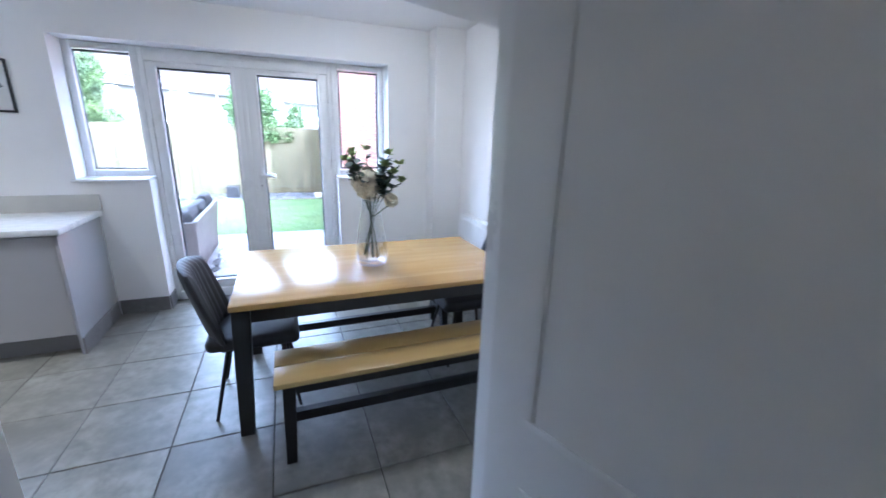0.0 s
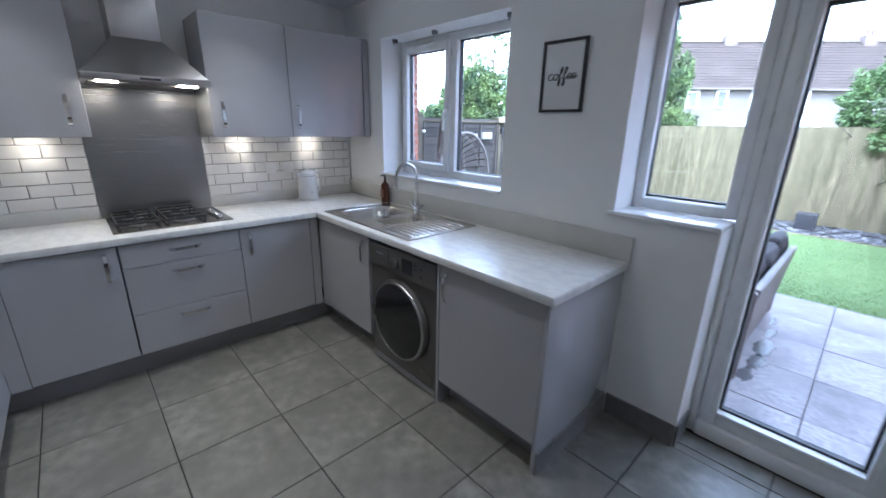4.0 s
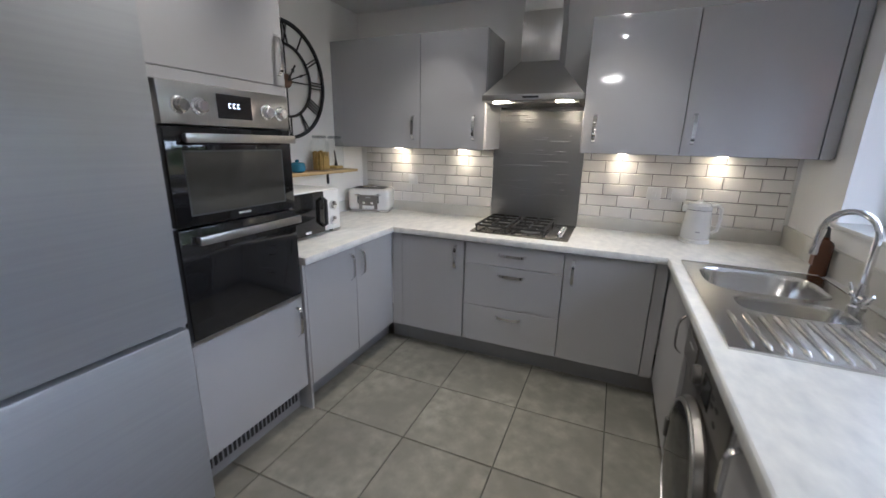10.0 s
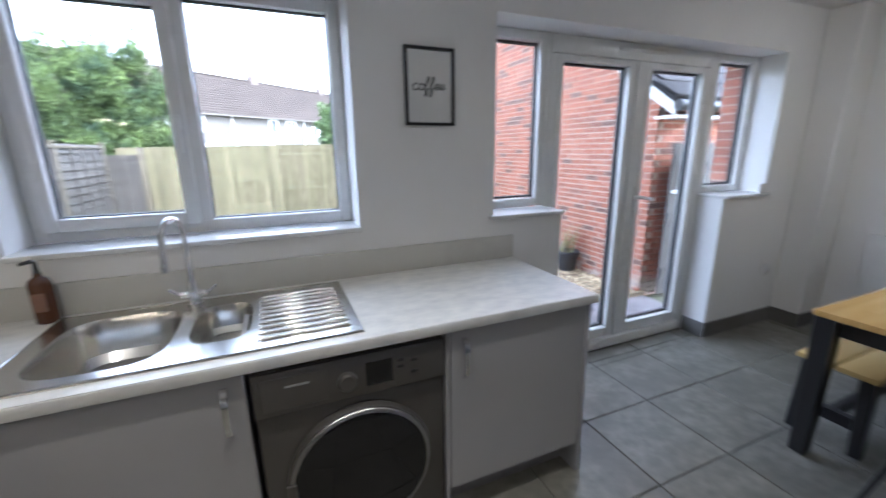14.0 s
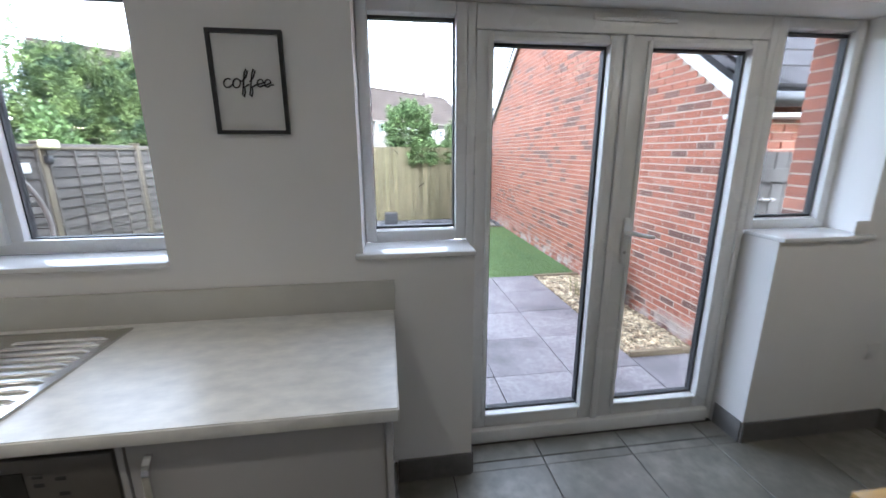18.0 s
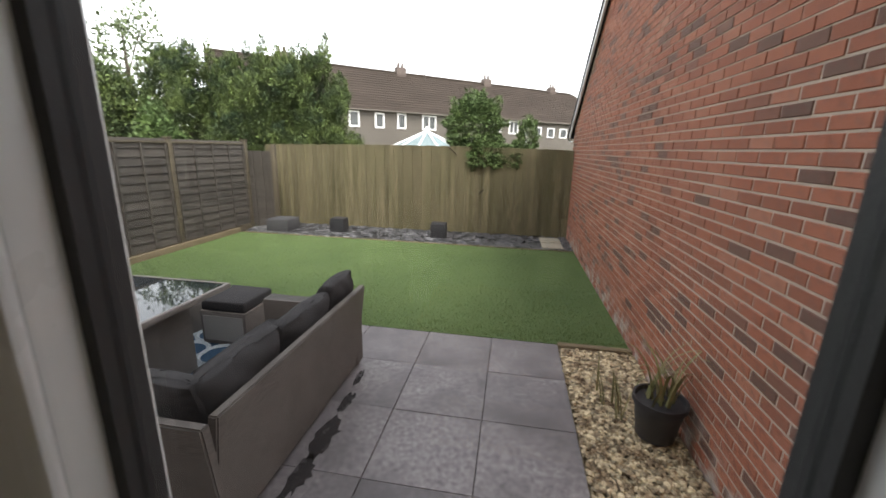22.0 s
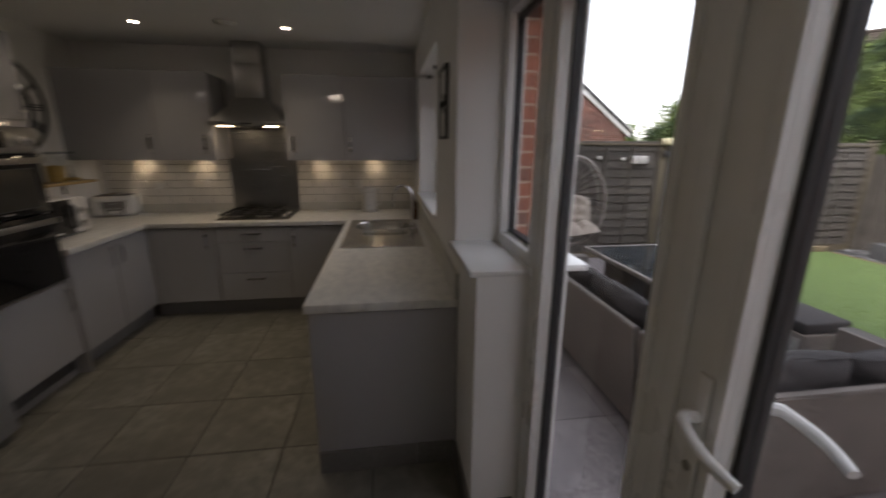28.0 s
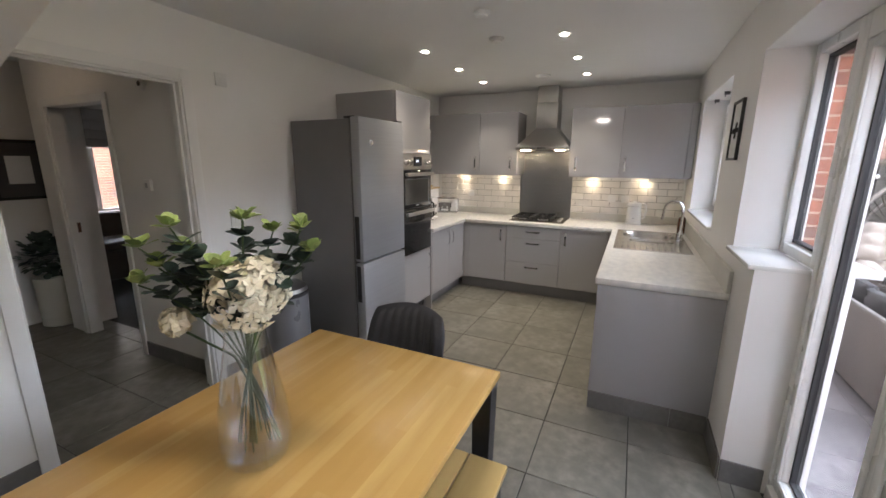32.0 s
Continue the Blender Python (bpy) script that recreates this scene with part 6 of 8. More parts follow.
def brick_mat(name, island):
    m, n, l, b = nodes_of(name)
    src = n.new("ShaderNodeNewGeometry").outputs["Random Per Island"] if island else n.new("ShaderNodeObjectInfo").outputs["Random"]
    cr = n.new("ShaderNodeValToRGB")
    el = cr.color_ramp.elements
    el[0].position, el[0].color = 0.0, (0.14, 0.075, 0.058, 1)
    el[1].position, el[1].color = 1.0, (0.43, 0.185, 0.12, 1)
    for p_, c_ in ((0.1, (0.16, 0.09, 0.07, 1)), (0.16, (0.30, 0.112, 0.07, 1)), (0.55, (0.365, 0.128, 0.076, 1)), (0.85, (0.41, 0.152, 0.09, 1))):
        e = el.new(p_)
        e.color = c_
    l.new(src, cr.inputs[0])
    g = grain(n, l, 26, 5)
    c = mix_colour(n, l, ramp(n, l, g, 0.5, 0.8), cr.outputs[0], (0.20, 0.085, 0.06))
    c = mix_colour(n, l, ramp(n, l, grain(n, l, 1.6, 5), 0.62, 0.78), c, (0.42, 0.22, 0.15))
    pos, sep = n.new("ShaderNodeNewGeometry"), n.new("ShaderNodeSeparateXYZ")
    l.new(pos.outputs["Position"], sep.inputs[0])
    salt = n.new("ShaderNodeMath")  # white salt blooming in patches on the lowest courses
    salt.operation = "MULTIPLY"
    l.new(ramp(n, l, sep.outputs["Z"], 0.12, -0.15), salt.inputs[0])
    bloom_ = n.new("ShaderNodeTexNoise")
    bloom_.inputs["Scale"].default_value, bloom_.inputs["Detail"].default_value = 5.0, 5.0
    l.new(pos.outputs["Position"], bloom_.inputs["Vector"])
    l.new(ramp(n, l, bloom_.outputs["Fac"], 0.45, 0.6), salt.inputs[1])
    c = mix_colour(n, l, salt.outputs[0], c, (0.46, 0.39, 0.35))
    l.new(c, b.inputs["Base Color"])
    b.inputs["Roughness"].default_value = 0.85
    bp = n.new("ShaderNodeBump")
    bp.inputs["Strength"].default_value, bp.inputs["Distance"].default_value = 0.35, 0.01
    l.new(grain(n, l, 90, 4), bp.inputs["Height"])
    l.new(bp.outputs[0], b.inputs["Normal"])
    return m


M["brick"], M["brick_far"] = brick_mat("red_brick", False), brick_mat("red_brick_run", True)


def quick(name, verts, faces, material, parent=None, label="", kind=""):
    me = bpy.data.meshes.new(name)
    me.from_pydata(verts, [], faces)
    me.materials.append(material)
    ob = new(name, me)
    ob.parent = parent
    if label:
        ob["label"] = label
    if kind:
        ob["kind"] = kind
    return ob


structure("ground", B(-400, YO + 0.12, -0.5, 400, 800, GZ - 0.06), M["earth"], "earth and rough grass round the gardens", "ground")
structure("ground_front", B(-400, -400, -0.5, 400, YO + 0.12, GZ - 0.12), M["earth"], "earth under and in front of the house", "ground")

pv = structure("pavement", B((-5.56, YO + 0.09, GZ - 0.06, 0.715, 7.62, GZ - 0.012), (0.715, YO + 0.09, GZ - 0.06, 1.40, 5.22, GZ - 0.0121)), M["joint"], "dark joint bed under the patio slabs", "patio")
slab_me = mesh_of("paving_slab", B(-0.3155, -0.3145, -0.03, 0.3155, 0.3145, 0, r=0.004), M["slab"])
half_me = mesh_of("paving_slab", B(-0.3155, -0.22, -0.03, 0.3155, 0.22, 0, r=0.004), M["slab"])
rs = random.Random(11)
for i in range(10):
    for j in range(5):
        shared("paving_slab", slab_me, pv, pose(0.405 - 0.636 * i, 7.305 - 0.632 * j, GZ + rs.uniform(-0.002, 0.002), rs.uniform(-0.2, 0.2), rs.uniform(-0.2, 0.2), 0))
    shared("paving_slab", half_me, pv, pose(0.405 - 0.636 * i, 4.54, GZ - 0.0015))
shared("paving_slab", slab_me, pv, pose(1.045, 4.905, GZ - 0.001))
shared("paving_slab", half_me, pv, pose(1.045, 4.53, GZ - 0.004))

lawn = structure("lawn", B(-5.5, 7.64, GZ - 0.06, 1.395, 11.44, GZ - 0.006), M["turf"], "flat green artificial lawn", "lawn")
rg = np.random.RandomState(4)
nb = 60000
bx, by = rg.uniform(-5.49, 1.39, nb), 7.65 + 3.78 * rg.uniform(0, 1, nb) ** 1.25
ba, bh, bl_ = rg.uniform(0, 6.28, nb), rg.uniform(0.014, 0.026, nb), rg.uniform(-0.012, 0.012, (nb, 2))
bv = np.empty((nb, 3, 3))
bv[:, 0] = np.stack([bx - 0.0035 * np.cos(ba), by - 0.0035 * np.sin(ba), np.full(nb, GZ - 0.006)], 1)
bv[:, 1] = np.stack([bx + 0.0035 * np.cos(ba), by + 0.0035 * np.sin(ba), np.full(nb, GZ - 0.006)], 1)
bv[:, 2] = np.stack([bx + bl_[:, 0], by + bl_[:, 1], GZ - 0.006 + bh], 1)
tagged(quick("turf_blades", bv.reshape(-1, 3).tolist(), np.arange(nb * 3).reshape(-1, 3).tolist(), M["blade"]), "short green artificial grass blades", "grass", kind="stuff")


def stones(name, x0, x1, y0, y1, n_, smin, smax, flat, z, material, label, category, layers=0.02):
    """Loose stones: squashed, turned eight-cornered lumps."""
    r_ = np.random.RandomState(len(name))
    corner = np.array([(1, 0, 0), (-1, 0, 0), (0, 1, 0), (0, -1, 0), (0, 0, 1), (0, 0, -1), (0.62, 0.62, 0.5), (-0.62, 0.62, 0.45), (0.62, -0.62, 0.45), (-0.62, -0.62, 0.5)])
    tri = [(0, 6, 8), (0, 2, 6), (2, 7, 6), (2, 1, 7), (1, 9, 7), (1, 3, 9), (3, 8, 9), (3, 0, 8), (4, 8, 6), (4, 6, 7), (4, 7, 9), (4, 9, 8), (5, 2, 0), (5, 1, 2), (5, 3, 1), (5, 0, 3)]
    vs_, fs_ = [], []
    for k_ in range(n_):
        s = r_.uniform(smin, smax)
        d = corner * (s, s * r_.uniform(0.55, 0.9), s * flat * r_.uniform(0.7, 1.2)) * r_.uniform(0.85, 1.15, (10, 1))
        a, t_ = r_.uniform(0, 6.28), r_.uniform(-0.35, 0.35)
        rot = np.array(Euler((t_, r_.uniform(-0.35, 0.35), a)).to_matrix())
        p = d @ rot.T + (r_.uniform(x0, x1), r_.uniform(y0, y1), z + r_.uniform(0, layers))
        vs_ += p.tolist()
        fs_ += [tuple(q + 10 * k_ for q in f) for f in tri]
    return tagged(quick(name, vs_, fs_, material), label, category, kind="stuff")


structure("gravel_bed", B(0.72, 5.26, GZ - 0.06, 1.40, 7.56, GZ - 0.018), M["edging"], "earth bed of the pebble border", "border")
stones("pebbles", 0.735, 1.385, 5.28, 7.54, 6500, 0.013, 0.028, 0.6, GZ - 0.012, M["pebble"], "cream and brown loose pebbles along the garage wall", "pebbles")
structure("slate_bed", B(-5.5, 11.47, GZ - 0.06, 1.40, 12.66, GZ - 0.015), M["joint"], "earth bed of the slate border", "border")
stones("slate_chips", -5.48, 1.38, 11.48, 12.64, 5200, 0.035, 0.075, 0.3, GZ - 0.01, M["slate"], "loose blue-grey slate chips along the back fence", "slate chips")
for nm, q in (("edging_board", (0.72, 7.565, GZ - 0.06, 1.395, 7.635, GZ + 0.02)), ("edging_board", (0.72, 5.222, GZ - 0.06, 1.395, 5.258, GZ + 0.05)), ("edging_board", (-5.5, 11.442, GZ - 0.06, 1.395, 11.468, GZ + 0.012)), ("edging_board", (-5.56, 7.64, GZ - 0.06, -5.505, 11.44, GZ + 0.09))):
    solo(nm, B(*q, r=0.004), M["edging"], "weathered timber edging board along a border", "edging")
for sx, sy in ((1.02, 12.25), (1.02, 11.75)):
    solo("stepping_slab", B(-0.2, -0.22, -0.04, 0.2, 0.22, 0.0, r=0.008), mat("pale_stone_slab", (0.4, 0.36, 0.28), 0.8, scale=4, bump=0.2) if "step" not in M else M["step"], "pale square stepping stone in the slate border", "stepping stone", (sx, sy, GZ + 0.03), 2, group="stepping stones")

# damp marks beside the sofa
M["damp"] = mat("wet_dark_paving", (0.05, 0.046, 0.048), 0.25, dark=(0.035, 0.033, 0.034), scale=9, rvar=0.12)
r9 = random.Random(12)
for px, py, rx_, ry_ in ((-0.92, 5.40, 0.06, 0.13), (-0.90, 5.68, 0.07, 0.16), (-0.90, 6.0, 0.075, 0.2), (-0.91, 6.35, 0.045, 0.14), (-0.94, 6.68, 0.03, 0.12)):
    ring_ = [(px + rx_ * math.cos(k * 0.2618) * r9.uniform(0.6, 1.15), py + ry_ * math.sin(k * 0.2618) * r9.uniform(0.6, 1.15)) for k in range(24)]
    solo("damp_patch", prism(ring_, GZ + 0.001, GZ + 0.0042), M["damp"], "dark wet patch on the paving beside the rattan sofa", "damp patch", group="damp patches", smooth=None)

# fences
bf = thing("back_fence", "tall green-brown close-boarded wooden fence", "fence")
r2 = random.Random(8)
for i in range(65):
    x = -5.59 + i * 0.1075
    part("board", B(x, 12.69 + (i % 2) * 0.016, GZ - 0.05, x + 0.118, 12.706 + (i % 2) * 0.016, 1.645 + 0.035 * math.sin((x + 5) * 0.5) + r2.uniform(-0.006, 0.006), r=0.002, seg=1), M["fence_new"], bf, smooth=None)
for z in (0.1, 0.75, 1.35):
    part("rail", B(-5.59, 12.725, z, 1.38, 12.77, z + 0.08), M["fence_new"], bf, smooth=None)
sfz = thing("side_fence", "weathered brown wooden panel fence with posts", "fence")
FXF = -5.6
posts = [4.5, 6.05, 8.0, 9.98, 11.95]
for i, y in enumerate(posts):
    p_ = part("post", B(FXF - 0.045, y - 0.045, GZ - 0.05, FXF + 0.045, y + 0.045, 1.70, r=0.004), M["post"], sfz)
    part("post_cap", B(FXF - 0.058, y - 0.058, 1.701, FXF + 0.058, y + 0.058, 1.725, r=0.006), M["post"], p_)
    if i < len(posts) - 1:
        y0, y1 = y + 0.046, posts[i + 1] - 0.046
        part("gravel_board", B(FXF - 0.015, y0, GZ - 0.05, FXF + 0.02, y1, GZ + 0.11), M["post"], sfz)
        z, k_ = GZ + 0.112, 0
        while z < 1.60:
            bb = B(FXF - 0.012, y0, z, FXF + 0.0, y1, z + 0.158 + r2.uniform(-0.01, 0.008), r=0.002, seg=1)
            for v in bb.verts:
                v.co.x += 0.026 * (z + 0.158 - v.co.z) / 0.158 + 0.004 * math.sin(v.co.y * 3 + k_)
            part("board", bb, M["fence_old"], sfz, smooth=None)
            z += 0.135
            k_ += 1
        for b_ in range(5):
            yb = y0 + 0.02 + (y1 - y0 - 0.08) * b_ / 4
            part("batten", B(FXF + 0.02, yb, GZ + 0.12, FXF + 0.042, yb + 0.042, 1.61, r=0.002, seg=1), M["fence_old"], sfz, smooth=None)
        part("top_rail", B(FXF - 0.02, y0, 1.73 - 0.115, FXF + 0.035, y1, 1.65, r=0.003), M["post"], sfz)
cp = thing("corner_fence_panel", "dark weathered fence panel in the garden corner", "fence")
for k_ in range(12):
    part("board", B(-5.64, 12.1 + 0.005 * (k_ % 2), GZ + 0.14 * k_, -5.07, 12.115 + 0.005 * (k_ % 2), GZ + 0.14 * k_ + 0.15, r=0.002, seg=1), M["fence_old"], cp, smooth=None)
for xb in (-5.54, -5.32, -5.1):
    part("batten", B(xb, 12.075, GZ, xb + 0.035, 12.099, 1.48), M["fence_old"], cp, smooth=None)
part("post", B(-5.06, 12.06, GZ - 0.05, -4.97, 12.15, 1.64, r=0.004), M["post"], cp)

# string of bulbs, box and lamp on the fence
fs = thing("festoon_lights", "string of white festoon bulbs along the fence", "string lights", (FXF + 0.07, 0, 0))
cable = [(0, 5.2 + 0.1 * i, 1.60 - 0.02 * (i % 4 in (1, 2)) - 0.005 * i) for i in range(26)]
part("cable", tube(cable, 0.004, 6), M["black"], fs)
for i in range(1, 26, 4):
    c_ = cable[i]
    part("bulb", lathe([(0.006, c_[2] - 0.095), (0.026, c_[2] - 0.075), (0.027, c_[2] - 0.06), (0.014, c_[2] - 0.04)], 14, (0, c_[1])), M["white_plastic"], fs, "white round bulb")
    part("socket", lathe([(0.014, c_[2] - 0.04), (0.014, c_[2] - 0.002)], 12, (0, c_[1])), M["black"], fs)
solo("fence_box", B(-0.0, -0.12, -0.06, 0.07, 0.12, 0.06, r=0.01), mat("pale_grey_box", (0.42, 0.41, 0.40), 0.6), "pale grey plastic box fixed on the fence", "box", (FXF + 0.036, 7.58, 1.40))
sl = thing("post_lamp", "cream solar lamp on a fence post", "lamp", (FXF + 0.046, 8.02, 1.62))
part("shade", B(0.0, -0.09, 0.0, 0.14, 0.09, 0.11, r=0.025, seg=3), mat("cream_lamp_plastic", (0.5, 0.46, 0.3), 0.5), sl)
part("sensor", B(0.0, -0.04, -0.18, 0.06, 0.04, -0.08, r=0.008), M["black"], sl)

# garage with the brick gable
GX, GY0, GY1, RIDGE, EAVE = 1.40, 5.32, 12.97, 9.145, 2.08
PITCH = (4.72 - EAVE) / (RIDGE - GY0)


def gable_top(y):
    return EAVE + PITCH * ((y - GY0) if y < RIDGE else (GY1 - y))


ga = thing("garage", "red brick garage with a gable wall and dark tiled roof", "garage")
outline = [(GY0, -0.4), (GY1, -0.4), (GY1, EAVE), (RIDGE, 4.72), (GY0, EAVE)]
bm = bmesh.new()
lo = [bm.verts.new((GX + 0.005, y, z)) for y, z in outline]
hi = [bm.verts.new((6.6, y, z)) for y, z in outline]
bm.faces.new(lo), bm.faces.new(hi)
for i in range(5):
    bm.faces.new((lo[i], lo[(i + 1) % 5], hi[(i + 1) % 5], hi[i]))
gw = part("wall", bm, M["mortar"], ga, "pale mortared brick wall", smooth=None)
BW, BH, BJ = 0.197, 0.069, 0.0115
brick_cache = {}


def brick_mesh(w):
    key = round(w, 2)
    if key not in brick_cache:
        bm_ = B(0, 0, 0, 0.05, w, BH - BJ)
        bmesh.ops.bevel(bm_, geom=[e for e in bm_.edges if all(v.co.x < 0.001 for v in e.verts)], offset=0.004, segments=1, affect="EDGES")
        brick_cache[key] = mesh_of("brick", bm_, M["brick"])
    return brick_cache[key]


far_v, far_f, near_n = [], [], 0
CUBE = [(0, 3, 2, 1), (0, 1, 5, 4), (1, 2, 6, 5), (2, 3, 7, 6), (3, 0, 4, 7)]


def far_brick(o, a, b, c):
    """Front face at corner o, spanning a and b, with depth c."""
    k = len(far_v)
    for q in (o, o + a, o + a + b, o + b):
        far_v.append(tuple(q))
    for q in (o, o + a, o + a + b, o + b):
        far_v.append(tuple(q + c))
    far_f.extend(tuple(k + i for i in f) for f in CUBE)


row = 0
z = GZ - 0.08
while z < 4.7:
    y = GY0 - (BW + BJ) * 0.5 * (row % 2)
    while y < GY1:
        a, b = max(y, GY0), min(y + BW, GY1)
        top = z + BH - BJ
        if b - a > 0.04 and top < min(gable_top(a), gable_top(b)) + 0.03:
            dx = r2.uniform(-0.002, 0.002)
            if y < 7.0 and z < 2.15 and near_n < 300:
                shared("brick", brick_mesh(b - a), gw, pose(GX + dx, a, z))
                near_n += 1
            else:
                far_brick(Vector((GX + dx, a, z)), Vector((0, b - a, 0)), Vector((0, 0, BH - BJ)), Vector((0.03, 0, 0)))
        y += BW + BJ
    x = GX + (BW + BJ) * 0.5 * (row % 2)
    while x < 6.4 and z < EAVE - 0.1:
        far_brick(Vector((x, GY0 - 0.012, z)), Vector((BW, 0, 0)), Vector((0, 0, BH - BJ)), Vector((0, 0.03, 0)))
        x += BW + BJ
    z += BH
    row += 1
quick("bricks", far_v, far_f, M["brick_far"], gw, "red and brown facing bricks", "stuff")
for y0, y1, nm in ((GY0 - 0.25, RIDGE, "roof"), (GY1 + 0.25, RIDGE, "roof")):
    s = 1 if y0 < y1 else -1
    ze = EAVE - 0.25 * PITCH + 0.06
    bm = bmesh.new()
    vs_ = [(GX - 0.09, y0, ze), (6.8, y0, ze), (6.8, y1, 4.79), (GX - 0.09, y1, 4.79)]
    lo = [bm.verts.new(v) for v in vs_]
    hi = [bm.verts.new((v[0], v[1], v[2] + 0.06)) for v in vs_]
    bm.faces.new(lo), bm.faces.new(hi)
    for i in range(4):
        bm.faces.new((lo[i], lo[(i + 1) % 4], hi[(i + 1) % 4], hi[i]))
    part("roof", bm, M["roof"], ga, smooth=None)
    bm = bmesh.new()
    zb = [(GX - 0.075, y0, ze - 0.13), (GX - 0.045, y0, ze - 0.13), (GX - 0.045, y1, 4.66), (GX - 0.075, y1, 4.66)]
    lo = [bm.verts.new(v) for v in zb]
    hi = [bm.verts.new((v[0], v[1], v[2] + 0.13)) for v in zb]
    bm.faces.new(lo), bm.faces.new(hi)
    for i in range(4):
        bm.faces.new((lo[i], lo[(i + 1) % 4], hi[(i + 1) % 4], hi[i]))
    part("bargeboard", bm, M["fascia"], ga, "white bargeboard", smooth=None)
    part("soffit", B(GX - 0.045, min(y0, y0 + s * 0.26), ze - 0.15, 6.7, max(y0, y0 + s * 0.26), ze - 0.12), M["fascia"], ga, smooth=None)
    part("gutter", tube([(GX - 0.09, y0 - s * 0.05, ze - 0.03), (6.8, y0 - s * 0.05, ze - 0.03)], 0.055, 12), M["black"], ga, "black half-round gutter")
tile_v, tile_f = [], []
for k in range(15):
    for i in range(17):
        y_, z_ = GY0 - 0.27 + k * 0.27, EAVE - 0.25 * PITCH + 0.13 + k * 0.27 * PITCH
        x_ = GX - 0.1 + (i + 0.5 * (k % 2)) * 0.31
        q = len(tile_v)
        for dy, dz in ((0, 0.012), (0.27, 0.012 + 0.27 * PITCH - 0.014)):
            tile_v += [(x_, y_ + dy, z_ + dz), (x_ + 0.302, y_ + dy, z_ + dz)]
        tile_v += [(x_, y_, z_ - 0.012), (x_ + 0.302, y_, z_ - 0.012)]
        tile_f += [(q, q + 1, q + 3, q + 2), (q + 4, q + 5, q + 1, q)]
quick("roof_tiles", tile_v, tile_f, M["roof"], ga, "overlapping dark roof tiles", "stuff")
# side gate between the house and the garage
M["gate_wood"] = mat("grey_weathered_gate", (0.13, 0.125, 0.12), 0.85, dark=(0.08, 0.075, 0.072), scale=3, fine=0.3, stretch=(6, 6, 0.7), bump=0.2, spec=0.15)
gt = thing("side_gate", "weathered wooden side gate with a steel latch", "gate", (1.46, 5.12, 0))
for i in range(8):
    part("board", B(i * 0.118, 0, GZ + 0.03, i * 0.118 + 0.113, 0.018, 1.56 + r2.uniform(-0.004, 0.004), r=0.002, seg=1), M["gate_wood"], gt, smooth=None)
for z in (0.05, 0.7, 1.33):
    part("ledge", B(0.0, -0.025, z, 0.94, -0.0005, z + 0.1), M["gate_wood"], gt, smooth=None)
part("latch", B((0.1, -0.038, 1.18, 0.26, -0.026, 1.195), (0.13, -0.042, 1.17, 0.145, -0.026, 1.205), (0.21, -0.042, 1.17, 0.225, -0.026, 1.205), r=0.003), M["silver"], gt, "steel sliding latch")

# outer brick skin of the house
hs_ = thing("house_wall", "red brick outer wall of the house round the garden doors", "wall", kind="structure")
OY0, OY1 = 4.302, 4.385
WO, LO = WX0 - 0.075, LX - 0.045  # outer edges of the window and of the door set
part("wall", B((-9.0, OY0, -0.4, WO, OY1, 5.4), (WO, OY0, -0.4, WX1 - 0.01, OY1, WZ0), (WO, OY0, WZ1, WX1 - 0.01, OY1, 5.4), (WX1 - 0.01, OY0, -0.4, LO, OY1, 5.4), (LO, OY0, -0.4, LJ - 0.30, OY1, SZ), (RJ + 0.25, OY0, -0.4, RX - 0.01, OY1, SZ), (LO, OY0, HZ, RX - 0.01, OY1, 5.4), (RX - 0.01, OY0, -0.4, 2.0, OY1, 5.4)), M["mortar"], hs_, smooth=None)


def reveal_bricks(x, s, z0, z1, y0, y1=OY1):
    """Bricks of an opening's outer reveal, seen from indoors, on their mortar bed."""
    part("mortar_bed", B(min(x, x - s * 0.003), y0, z0 - 0.03, max(x, x - s * 0.003), y1 - 0.001, z1), M["mortar"], hs_, smooth=None)
    z = z0
    while z < z1 - 0.03:
        part("brick", B(min(x, x - s * 0.008), y0 + 0.002, z, max(x, x - s * 0.008), y1 + 0.003, min(z + BH - BJ, z1)), M["brick"], hs_, smooth=None)
        z += BH


for x, s, z0 in ((WO, -1, WZ0), (WX1 - 0.01, 1, WZ0), (LO, -1, SZ), (RX - 0.01, 1, SZ), (LJ - 0.299, -1, -0.15), (RJ + 0.249, 1, -0.15)):
    reveal_bricks(x, s, z0 + 0.03, HZ if z0 != -0.15 else SZ, FY1 + 0.002 if x in (WX1 - 0.01, RX - 0.01) else OY0 + 0.002)
for x in (WX0 + 0.001, LX + 0.001):
    reveal_bricks(x, -1, SZ + 0.03, HZ, FY1 + 0.002, OY0 - 0.004)
for x0, x1 in ((WX0 + 0.02, WX1 - 0.02), (LX + 0.02, LJ - 0.04), (RJ + 0.02, RX - 0.02)):
    solo("outer_sill", B(x0, FY1 + 0.001, SZ - 0.005, x1, OY1 + 0.02, SZ + 0.022, r=0.006), M["upvc"], "white plastic outer window sill", "window sill", kind="structure")

